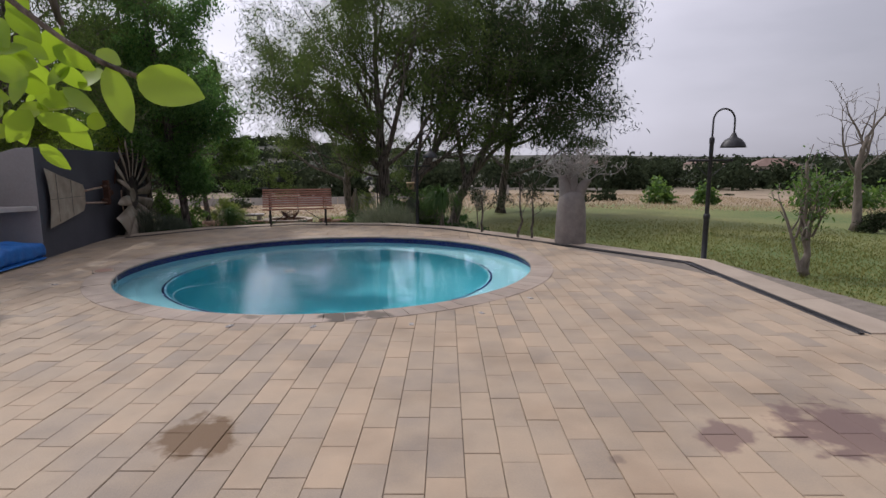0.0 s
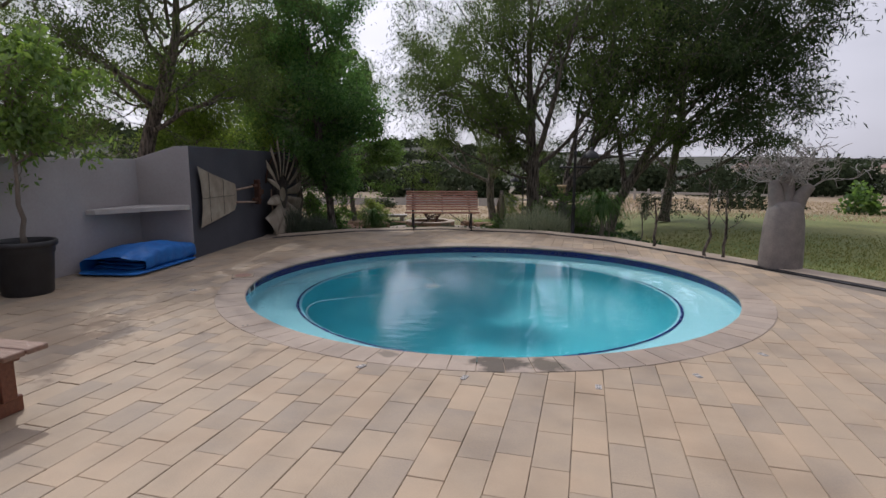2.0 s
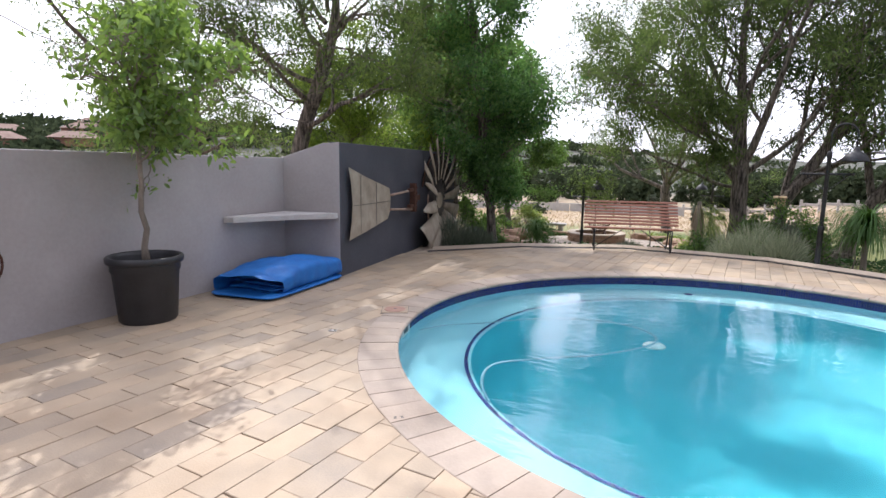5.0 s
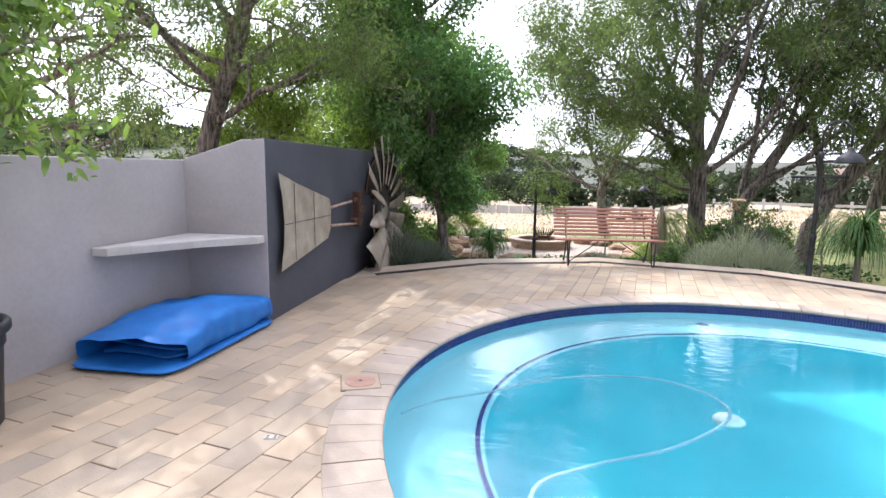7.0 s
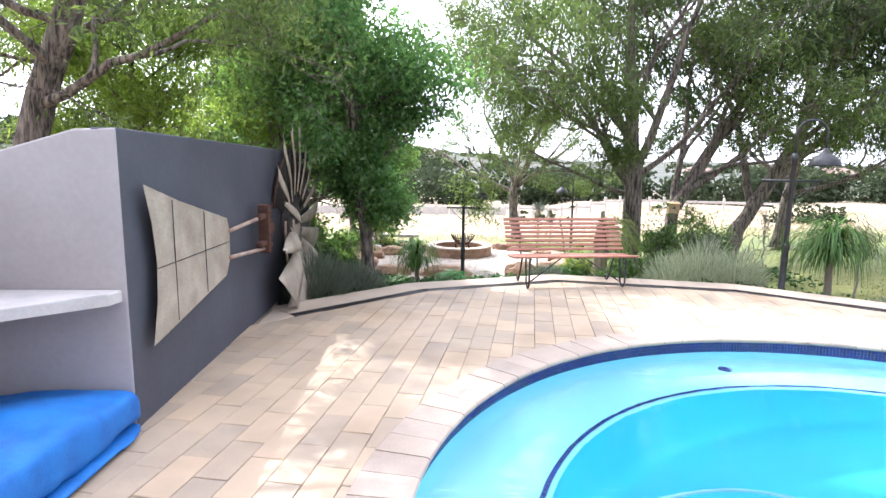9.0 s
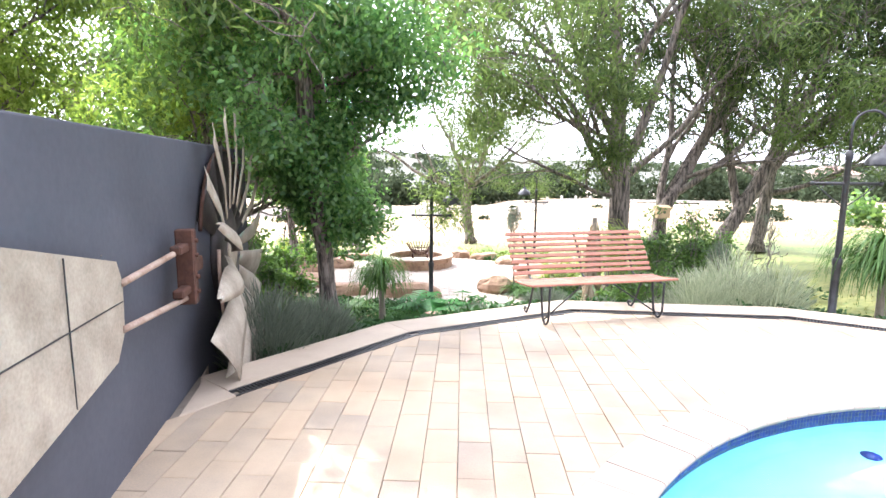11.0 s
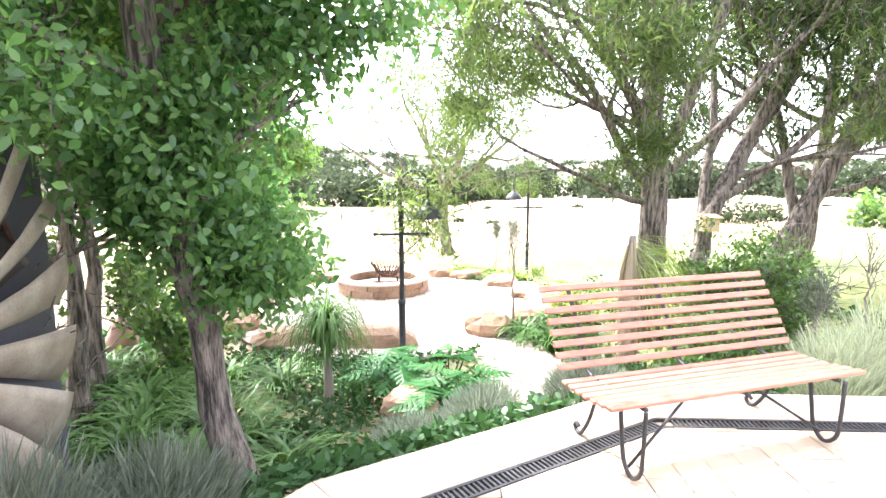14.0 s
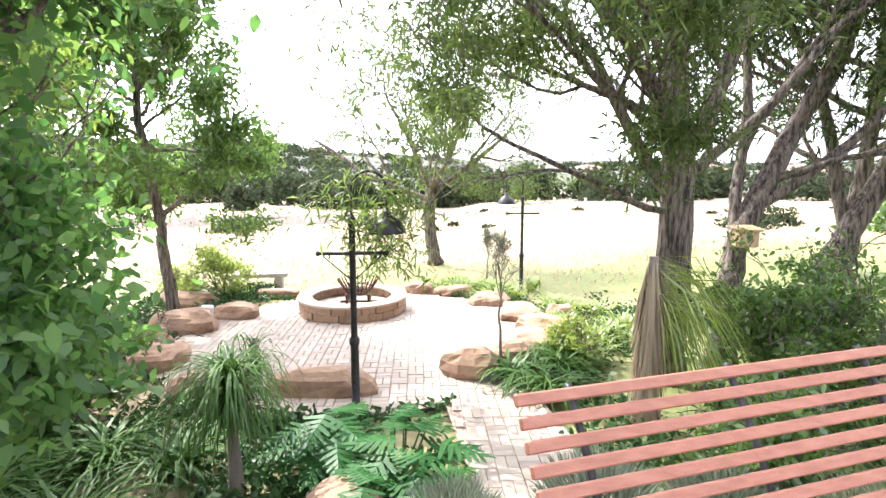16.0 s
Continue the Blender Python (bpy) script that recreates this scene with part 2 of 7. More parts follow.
LAWNBLADE = leaf_material("grass_blade", (0.08, 0.112, 0.03), (0.21, 0.2, 0.065), 0.03, 0.35)


def stain(m, x, y, r, colour, strength, seed):
    """A spilt stain with a ragged outline on a paver."""
    n, l = m.node_tree.nodes, m.node_tree.links
    b = n["Principled BSDF"]
    geo = n.new("ShaderNodeNewGeometry")
    vd = n.new("ShaderNodeVectorMath")
    vd.operation = "DISTANCE"
    vd.inputs[1].default_value = (x, y, 0)
    l.new(geo.outputs["Position"], vd.inputs[0])
    noi = n.new("ShaderNodeTexNoise")
    noi.noise_dimensions = "4D"
    noi.inputs["W"].default_value, noi.inputs["Scale"].default_value, noi.inputs["Detail"].default_value = seed, 5.5, 5
    l.new(geo.outputs["Position"], noi.inputs["Vector"])
    ad = n.new("ShaderNodeMath")
    ad.operation = "MULTIPLY_ADD"
    ad.inputs[1].default_value = r * 3.0
    l.new(noi.outputs["Fac"], ad.inputs[0])
    l.new(vd.outputs["Value"], ad.inputs[2])
    mr = n.new("ShaderNodeMapRange")
    mr.inputs["From Min"].default_value, mr.inputs["From Max"].default_value = r * 2.2, r * 2.6
    mr.inputs["To Min"].default_value, mr.inputs["To Max"].default_value = strength, 0
    l.new(ad.outputs[0], mr.inputs["Value"])
    mx = n.new("ShaderNodeMix")
    mx.data_type = "RGBA"
    mx.inputs["B"].default_value = (*colour, 1)
    old = b.inputs["Base Color"].links[0].from_socket
    l.new(old, mx.inputs["A"])
    l.new(mr.outputs["Result"], mx.inputs["Factor"])
    l.new(mx.outputs["Result"], b.inputs["Base Color"])


stain(PAVER, -1.42, 3.06, 0.25, (0.12, 0.062, 0.02), 0.9, 1.0)
stain(PAVER, 2.55, 3.02, 0.42, (0.13, 0.075, 0.07), 0.8, 4.0)
stain(PAVER, 1.72, 2.98, 0.2, (0.15, 0.09, 0.08), 0.75, 7.0)
stain(COPING, -0.95, 5.62, 0.22, (0.05, 0.04, 0.03), 0.85, 2.0)
stain(COPING, -0.6, 5.62, 0.2, (0.06, 0.05, 0.035), 0.8, 5.0)
stain(COPING, -1.9, 5.65, 0.1, (0.08, 0.07, 0.05), 0.6, 6.0)
stain(PAVER, 1.0, 2.75, 0.06, (0.13, 0.09, 0.07), 0.6, 3.0)

# pool water: clear, faintly rippled
WATER = bpy.data.materials.new("pool_water")
WATER.use_nodes = True
pn, pl = WATER.node_tree.nodes, WATER.node_tree.links
pb = pn["Principled BSDF"]
pb.inputs["Base Color"].default_value = (0.72, 0.93, 0.95, 1)
pb.inputs["Transmission Weight"].default_value, pb.inputs["IOR"].default_value, pb.inputs["Roughness"].default_value = 1.0, 1.33, 0.02
pno, pbu, pge, pmp = pn.new("ShaderNodeTexNoise"), pn.new("ShaderNodeBump"), pn.new("ShaderNodeNewGeometry"), pn.new("ShaderNodeMapping")
pmp.inputs["Scale"].default_value = (2.2, 5.5, 1)
pno.inputs["Scale"].default_value, pno.inputs["Detail"].default_value = 1.6, 2.5
pbu.inputs["Strength"].default_value, pbu.inputs["Distance"].default_value = 0.22, 0.02
pl.new(pge.outputs["Position"], pmp.inputs["Vector"])
pl.new(pmp.outputs["Vector"], pno.inputs["Vector"])
pl.new(pno.outputs["Fac"], pbu.inputs["Height"])
pl.new(pbu.outputs["Normal"], pb.inputs["Normal"])

# mosaic: small cobalt tiles with paler joints, laid round the pool's axis
MOSAIC = material("cobalt_mosaic", (0.006, 0.008, 0.09), (0.015, 0.022, 0.2), 30.0, 0.25, 0.1, island=0.5)


def ground_material():
    """Lawn by the terrace and dry veld beyond, with bare reddish earth."""
    m = material("ground_earth", (0.19, 0.11, 0.07), (0.34, 0.255, 0.175), 0.35, 0.95, 0.6, fine=14, c3=(0.31, 0.245, 0.16))
    n, l = m.node_tree.nodes, m.node_tree.links
    b = n["Principled BSDF"]
    geo, sep = n.new("ShaderNodeNewGeometry"), n.new("ShaderNodeSeparateXYZ")
    l.new(geo.outputs["Position"], sep.inputs[0])
    noi, fine = n.new("ShaderNodeTexNoise"), n.new("ShaderNodeTexNoise")
    noi.inputs["Scale"].default_value, noi.inputs["Detail"].default_value = 0.16, 6
    fine.inputs["Scale"].default_value, fine.inputs["Detail"].default_value = 9.0, 5
    l.new(geo.outputs["Position"], noi.inputs["Vector"])
    l.new(geo.outputs["Position"], fine.inputs["Vector"])
    # distance from the lawn's middle, made ragged
    vd = n.new("ShaderNodeVectorMath")
    vd.operation = "DISTANCE"
    vd.inputs[1].default_value = (13.0, 13.0, -0.5)
    l.new(geo.outputs["Position"], vd.inputs[0])
    ad = n.new("ShaderNodeMath")
    ad.operation = "MULTIPLY_ADD"
    ad.inputs[1].default_value = 9.0
    l.new(noi.outputs["Fac"], ad.inputs[0])
    l.new(vd.outputs["Value"], ad.inputs[2])
    mr = n.new("ShaderNodeMapRange")
    mr.inputs["From Min"].default_value, mr.inputs["From Max"].default_value = 18.5, 27.0
    mr.inputs["To Min"].default_value, mr.inputs["To Max"].default_value = 1.0, 0.0
    l.new(ad.outputs[0], mr.inputs["Value"])
    grass = n.new("ShaderNodeValToRGB")
    grass.color_ramp.elements[0].position, grass.color_ramp.elements[0].color = 0.35, (0.06, 0.11, 0.022, 1)
    grass.color_ramp.elements[1].position, grass.color_ramp.elements[1].color = 0.68, (0.24, 0.22, 0.07, 1)
    mixn = n.new("ShaderNodeMix")
    mixn.inputs["Factor"].default_value = 0.5
    l.new(fine.outputs["Fac"], mixn.inputs["A"])
    l.new(noi.outputs["Fac"], mixn.inputs["B"])
    l.new(mixn.outputs["Result"], grass.inputs["Fac"])
    mx = n.new("ShaderNodeMix")
    mx.data_type = "RGBA"
    old = b.inputs["Base Color"].links[0].from_socket
    l.new(mr.outputs["Result"], mx.inputs["Factor"])
    l.new(old, mx.inputs["A"])
    l.new(grass.outputs["Color"], mx.inputs["B"])
    # strip of lawn behind the sunken garden
    dist2 = n.new("ShaderNodeMath")
    dist2.operation = "SUBTRACT"
    dist2.inputs[1].default_value = 27.5
    l.new(sep.outputs["Y"], dist2.inputs[0])
    ab = n.new("ShaderNodeMath")
    ab.operation = "ABSOLUTE"
    l.new(dist2.outputs[0], ab.inputs[0])
    mr2 = n.new("ShaderNodeMapRange")
    mr2.inputs["From Min"].default_value, mr2.inputs["From Max"].default_value = 2.0, 5.0
    mr2.inputs["To Min"].default_value, mr2.inputs["To Max"].default_value = 0.8, 0.0
    l.new(ab.outputs[0], mr2.inputs["Value"])
    mx2 = n.new("ShaderNodeMix")
    mx2.data_type = "RGBA"
    l.new(mr2.outputs["Result"], mx2.inputs["Factor"])
    l.new(mx.outputs["Result"], mx2.inputs["A"])
    l.new(grass.outputs["Color"], mx2.inputs["B"])
    # bush-covered hills far off
    fd = n.new("ShaderNodeVectorMath")
    fd.operation = "LENGTH"
    l.new(geo.outputs["Position"], fd.inputs[0])
    fr_ = n.new("ShaderNodeMapRange")
    fr_.inputs["From Min"].default_value, fr_.inputs["From Max"].default_value = 72.0, 130.0
    l.new(fd.outputs["Value"], fr_.inputs["Value"])
    hn = n.new("ShaderNodeTexNoise")
    hn.inputs["Scale"].default_value, hn.inputs["Detail"].default_value = 0.045, 9
    l.new(geo.outputs["Position"], hn.inputs["Vector"])
    hr_ = n.new("ShaderNodeValToRGB")
    hr_.color_ramp.elements[0].position, hr_.color_ramp.elements[0].color = 0.44, (0.028, 0.035, 0.022, 1)
    hr_.color_ramp.elements[1].position, hr_.color_ramp.elements[1].color = 0.64, (0.075, 0.068, 0.046, 1)
    l.new(hn.outputs["Fac"], hr_.inputs["Fac"])
    mx3 = n.new("ShaderNodeMix")
    mx3.data_type = "RGBA"
    l.new(fr_.outputs["Result"], mx3.inputs["Factor"])
    l.new(mx2.outputs["Result"], mx3.inputs["A"])
    l.new(hr_.outputs["Color"], mx3.inputs["B"])
    l.new(mx3.outputs["Result"], b.inputs["Base Color"])
    return m


GROUND = ground_material()


# ---- mesh helpers ----
class Mesh:
    """Gathers vertices and faces, in world or local metres."""

    def __init__(self):
        self.v, self.f, self.m = [], [], Matrix.Identity(4)

    def add(self, verts, faces):
        k = len(self.v)
        self.v += [tuple(self.m @ Vector(p)) for p in verts]
        self.f += [tuple(i + k for i in q) for q in faces]
        return self

    def box(self, lo, hi, c=0.004, m=None):
        """A box between two corners with chamfered edges, turned by m about its middle."""
        lo, hi = Vector(lo), Vector(hi)
        h, mid = (hi - lo) / 2, (hi + lo) / 2
        h = Vector([abs(a) for a in h])
        c = min(c, 0.45 * min(h))
        vs, sg = [], [(x, y, z) for x in (-1, 1) for y in (-1, 1) for z in (-1, 1)]
        for s in sg:
            for a in range(3):
                p = [s[i] * (h[i] - (0 if i == a else c)) for i in range(3)]
                vs.append((m @ Vector(p) if m else Vector(p)) + mid)
        at = {s: i * 3 for i, s in enumerate(sg)}
        fs = []
        for a in range(3):
            b, d = (a + 1) % 3, (a + 2) % 3
            for s in (-1, 1):
                q = []
                for sb, sd in ((-1, -1), (1, -1), (1, 1), (-1, 1)):
                    k = [0, 0, 0]
                    k[a], k[b], k[d] = s, sb, sd
                    q.append(at[tuple(k)] + a)
                fs.append(q if s > 0 else q[::-1])
            for sb in (-1, 1):
                for sd in (-1, 1):
                    k1, k2 = [0, 0, 0], [0, 0, 0]
                    k1[a], k1[b], k1[d] = -1, sb, sd
                    k2[a], k2[b], k2[d] = 1, sb, sd
                    i1, i2 = at[tuple(k1)], at[tuple(k2)]
                    q = [i1 + b, i2 + b, i2 + d, i1 + d]
                    fs.append(q if sb * sd > 0 else q[::-1])
        for s in sg:
            q = [at[s], at[s] + 1, at[s] + 2]
            fs.append(q if s[0] * s[1] * s[2] > 0 else q[::-1])
        return self.add(vs, fs)

    def tube(self, pts, radii, seg=8, cap=True):
        """A round bar along pts."""
        pts = [Vector(p) for p in pts]
        if not hasattr(radii, "__len__"):
            radii = [radii] * len(pts)
        vs, fs, side = [], [], None
        for i, p in enumerate(pts):
            d = (pts[min(i + 1, len(pts) - 1)] - pts[max(i - 1, 0)]).normalized()
            if side is None:
                side = d.orthogonal().normalized()
            side = (side - d * side.dot(d))
            side = side.normalized() if side.length > 1e-6 else d.orthogonal().normalized()
            up = d.cross(side)
            for k in range(seg):
                a = 2 * math.pi * k / seg
                vs.append(p + (side * math.cos(a) + up * math.sin(a)) * radii[i])
        for i in range(len(pts) - 1):
            for k in range(seg):
                k2 = (k + 1) % seg
                fs.append((i * seg + k, i * seg + k2, (i + 1) * seg + k2, (i + 1) * seg + k))
        if cap:
            fs += [tuple(range(seg))[::-1], tuple(range((len(pts) - 1) * seg, len(pts) * seg))]
        return self.add(vs, fs)

    def lathe(self, profile, seg=32, at=(0, 0, 0), close=False):
        """A turned shape: profile of (radius, height) about an upright axis."""
        x0, y0, z0 = at
        vs = [(x0 + r * math.cos(2 * math.pi * k / seg), y0 + r * math.sin(2 * math.pi * k / seg), z0 + z) for r, z in profile for k in range(seg)]
        fs, n = [], len(profile)
        for i in range(n if close else n - 1):
            j = (i + 1) % n
            for k in range(seg):
                k2 = (k + 1) % seg
                fs.append((i * seg + k, i * seg + k2, j * seg + k2, j * seg + k))
        return self.add(vs, fs)

    def prism(self, poly, z0, z1, c=0.0):
        """An upright prism on a counter-clockwise outline, its top edge chamfered by c."""
        n = len(poly)
        mid = Vector((sum(p[0] for p in poly) / n, sum(p[1] for p in poly) / n))
        vs = [(p[0], p[1], z0) for p in poly] + [(p[0], p[1], z1 - c) for p in poly]
        rings = 2
        if c:
            for p in poly:
                d = mid - Vector(p[:2])
                d = d * min(0.4, c / max(d.length, 1e-4) * 1.4)
                vs.append((p[0] + d.x, p[1] + d.y, z1))
            rings = 3
        fs = [tuple(range(n))[::-1], tuple(range((rings - 1) * n, rings * n))]
        for r in range(rings - 1):
            fs += [(r * n + k, r * n + (k + 1) % n, (r + 1) * n + (k + 1) % n, (r + 1) * n + k) for k in range(n)]
        return self.add(vs, fs)

    def data(self, name, mat, smooth=False):
        me = bpy.data.meshes.new(name)
        me.from_pydata(self.v, [], self.f)
        me.materials.append(mat)
        if smooth:
            me.shade_smooth()
        me.update()
        return me


def part(name, bm, mat, parent, label="", smooth=False):
    """One mesh object under a thing or a part."""
    ob = new(name, bm.data(name, mat, smooth))
    ob.parent = parent
    if label:
        ob["label"] = label
    return ob


def thing(name, label, category, m=None, group=""):
    """An Empty at the thing's base, to carry its parts."""
    ob = new(name)
    ob.empty_display_size = 0.1
    if m is not None:
        ob.matrix_world = m
    return tagged(ob, label, category, group)


def single(name, bm, mat, label, category, m=None, group="", kind="", smooth=False):
    """A thing that is one mesh."""
    ob = new(name, bm.data(name, mat, smooth))
    if m is not None:
        ob.matrix_world = m
    return tagged(ob, label, category, group, kind)


def leaf_data(name, mat, centres, axes, sides, lengths, widths, bend=0.0, oval=False):
    """Many leaves at once: each a lozenge, or a folded oval, from its foot along its axis."""
    n, k = len(centres), 6 if oval else 4
    c, a, s = np.asarray(centres, float), np.asarray(axes, float), np.asarray(sides, float)
    le, wi = np.asarray(lengths, float)[:, None], np.asarray(widths, float)[:, None]
    nor, down = np.cross(a, s), np.array([0, 0, 1.0])
    v = np.empty((n, k, 3))
    v[:, 0] = c
    if oval:
        for i, sg in ((1, 1), (5, -1)):
            v[:, i] = c + a * le * 0.3 + s * wi * 0.5 * sg + nor * wi * 0.15
        for i, sg in ((2, 1), (4, -1)):
            v[:, i] = c + a * le * 0.68 + s * wi * 0.4 * sg + nor * wi * 0.1 - down * le * bend * 0.4
        v[:, 3] = c + a * le - down * le * bend
    else:
        v[:, 1] = c + a * le * 0.5 + s * wi / 2 + nor * wi * 0.15
        v[:, 2] = c + a * le - down * le * bend
        v[:, 3] = c + a * le * 0.5 - s * wi / 2 + nor * wi * 0.15
    me = bpy.data.meshes.new(name)
    me.vertices.add(n * k)
    me.vertices.foreach_set("co", v.reshape(-1))
    me.loops.add(n * k)
    me.loops.foreach_set("vertex_index", np.arange(n * k))
    me.polygons.add(n)
    me.polygons.foreach_set("loop_start", np.arange(n) * k)
    me.polygons.foreach_set("loop_total", np.full(n, k))
    me.materials.append(mat)
    me.update(calc_edges=True)
    me.validate()
    return me


def unit(a):
    return a / np.maximum(np.linalg.norm(a, axis=1, keepdims=True), 1e-9)


def foliage(name, mat, anchors, per, spread, length, width, seed, droop=0.25, bend=0.15):
    """Leaves scattered about anchor points."""
    r = np.random.RandomState(seed)
    thick = np.array([max(0.12, min(2.1, 1.0 + 2.6 * noise.noise(Vector(p) * 1.25 + Vector((seed, 0, 0))))) for p in anchors])
    a = np.repeat(np.asarray(anchors, float), np.maximum(1, np.round(per * thick)).astype(int), axis=0)
    n = len(a)
    c = a + r.normal(0, spread, (n, 3)) * np.array([1, 1, 0.75])
    ax = unit(r.normal(0, 1, (n, 3)) - np.array([0, 0, droop]))
    sd = unit(np.cross(ax, r.normal(0, 1, (n, 3))))
    k = r.uniform(0.6, 1.35, n)
    return leaf_data(name, mat, c, ax, sd, length * k, width * k, bend, mat in (BROADLEAF, POTLEAF, DEEPLEAF))


def branchwork(r, limbs, levels, wiggle=0.22, lift=0.12, fork=(3, 5), shrink=0.62, seg=7, min_r=0.006):
    """Grows limbs [(foot, direction, length, radius)] into boughs and twigs: a mesh and the twig points."""
    bm, tips = Mesh(), []

    def grow(p, d, length, rad, level):
        n = max(4, 7 - level)
        pts, rr = [p.copy()], [rad]
        for i in range(n):
            d = (d + Vector((r.gauss(0, wiggle), r.gauss(0, wiggle), r.gauss(0, wiggle) + lift * (0.5 if level > 1 else 1))) * (0.55 if level == 0 else 1)).normalized()
            p = p + d * (length / n)
            pts.append(p.copy())
            rr.append(max(min_r, rad * (1 - 0.62 * (i + 1) / n)))
        bm.tube(pts, rr, max(3, seg - 2 * level), cap=False)
        if level >= levels:
            tips.extend(tuple(q) for q in pts[1:])
            return
        for k in range(r.randint(*fork)):
            i = r.randint(max(1, n // 3), n) if k else n
            base = (pts[i] - pts[i - 1]).normalized()
            off = Vector((r.gauss(0, 1), r.gauss(0, 1), r.gauss(0, 0.55))).normalized()
            grow(pts[i], (base + off * r.uniform(0.55, 1.1)).normalized(), length * shrink * r.uniform(0.7, 1.2), rr[i] * r.uniform(0.55, 0.8), level + 1)

    for foot, direction, length, rad in limbs:
        grow(Vector(foot), Vector(direction).normalized(), length, rad, 0)
    return bm, tips


def tree(name, label, foot, trunk, limbs, levels, leaf, per, spread, length, width, seed, bark=BARK, wiggle=0.22, lift=0.1, fork=(3, 5), shrink=0.62, droop=0.25):
    """A tree: trunk as a bent bar (points and radii from its foot), limbs from trunk points, crown of leaves."""
    r = random.Random(seed)
    ob = thing(name, label, "tree", pose(*foot))
    tb = Mesh()
    pts, radii = [], []
    for i in range(len(trunk) - 1):
        (p, a), (q, b) = trunk[i], trunk[i + 1]
        for k in range(4):
            t = k / 4
            pts.append(Vector(p).lerp(Vector(q), t) + Vector((r.gauss(0, 0.015), r.gauss(0, 0.015), 0)))
            radii.append((a + (b - a) * t) * r.uniform(0.93, 1.08))
    pts.append(Vector(trunk[-1][0]))
    radii.append(trunk[-1][1])
    radii[0] *= 1.35
    tb.tube(pts, radii, 12)
    part("trunk", tb, bark, ob, smooth=True)
    tips = []
    for limb in limbs:
        bm, more = branchwork(r, [limb], levels, wiggle, lift, fork, shrink)
        part("limb", bm, bark, ob, smooth=True)
        tips += more
    if foot[1] > 9.0 and (Vector((*foot[:2], 0)) - W0).dot(WN) < -0.5:
        tips = [t for t in tips if clear_of_wall(Vector(t) + Vector(foot))]
    if leaf:
        cr = new("crown", foliage("crown", leaf, tips, per, spread, length, width, seed, droop))
        cr.parent = ob
    return ob


# ---- ground and terrace ----
POOL, POOL_R = (-1.58, 8.96), 3.22
KERB = [(-6.76, 12.17), (-5.5, 13.72), (-3.63, 14.7), (-1.2, 14.48), (0.25, 13.62), (2.54, 10.83), (4.17, 8.72), (4.05, 4.9)]


def smooth(a, b, x):
    t = min(1, max(0, (x - a) / (b - a)))
    return t * t * (3 - 2 * t)


def beyond_kerb(x, y):
    """How far a place lies outside the terrace's northern edge."""
    best = -99
    for (xa, ya), (xb, yb) in zip(KERB[:6], KERB[1:7]):
        ln = math.hypot(xb - xa, yb - ya)
        best = max(best, (-(yb - ya) * (x - xa) + (xb - xa) * (y - ya)) / ln)
    return best


def land(x, y):
    """Height of the ground: level by the terrace, a sunken garden north of it, then a gentle fall to flat veld."""
    d = beyond_kerb(x, y)
    north = smooth(0.45, 2.3, d) * (1 - smooth(-1.2, 4.0, x)) * smooth(10.5, 14, y)
    far = 0.035 * max(0, min(60, math.hypot(x + 1, y - 8) - 9))
    hill = 24 * smooth(250, 1100, math.hypot(x, y)) * (0.75 + 0.5 * noise.noise((x * 0.0018, y * 0.0018, 3)))
    ridge = 26 * smooth(120, 330, -x * 0.9 + y * 0.43) * smooth(0.0, 0.5, (-x * 0.9 + y * 0.43) / (1 + math.hypot(x, y))) * (0.85 + 0.3 * noise.noise((x * 0.01, y * 0.01, 7)))
    hill = max(hill, ridge)
    return -0.09 - 0.8 * north - far * (1 - 0.45 * north * (1 - smooth(26, 45, y))) + hill


def build_ground():
    bm = Mesh()
    xs = sorted(set([-2500, -1600, -1000, -700, -480, -330, -230, -160, -110, -80, -60, -45] + [round(-36 + 0.6 * i, 2) for i in range(121)] + [45, 60, 80, 110, 160, 230, 330, 480, 700, 1000, 1600, 2500]))
    ys = sorted(set([-2500, -1200, -500, -200, -80, -40, -25] + [round(-16 + 0.6 * i, 2) for i in range(101)] + [52, 60, 72, 90, 120, 160, 220, 300, 400, 520, 680, 860, 1100, 1500, 2100, 2800]))
    vs = []
    for y in ys:
        for x in xs:
            z = land(x, y)
            if -9.5 < x < 5.4 and -9 < y < 15.6 and math.hypot(x - POOL[0], y - POOL[1]) < 4.1:
                z = -2.2
            elif x < 60 and y < 60 and x > -60:
                z += 0.03 * noise.noise((x * 0.7, y * 0.7, 0)) - 0.03
            vs.append((x, y, z))
    nx = len(xs)
    fs = [(j * nx + i, j * nx + i + 1, (j + 1) * nx + i + 1, (j + 1) * nx + i) for j in range(len(ys) - 1) for i in range(nx - 1)]
    bm.add(vs, fs)
    return single("ground", bm, GROUND, "lawn and dry reddish veld sloping gently away", "ground", kind="structure", smooth=True)


build_ground()


def inset_line(line, d):
    """The open line moved outwards (to its left-hand outside) by d."""
    out = []
    for i, p in enumerate(line):
        n = Vector((0, 0))
        for a, b in ((i - 1, i), (i, i + 1)):
            if a >= 0 and b < len(line):
                e = Vector(line[b]) - Vector(line[a])
                n += Vector((-e.y, e.x)).normalized()
        n.normalize()
        k = 1.0
        if 0 < i < len(line) - 1:
            e = Vector(line[i + 1]) - Vector(line[i])
            k = 1 / max(0.6, n.dot(Vector((-e.y, e.x)).normalized()))
        out.append((p[0] + n.x * d * k, p[1] + n.y * d * k))
    return out


DRAIN_OUT = inset_line(KERB, 0.13)
KERB_OUT = inset_line(KERB, 0.55)


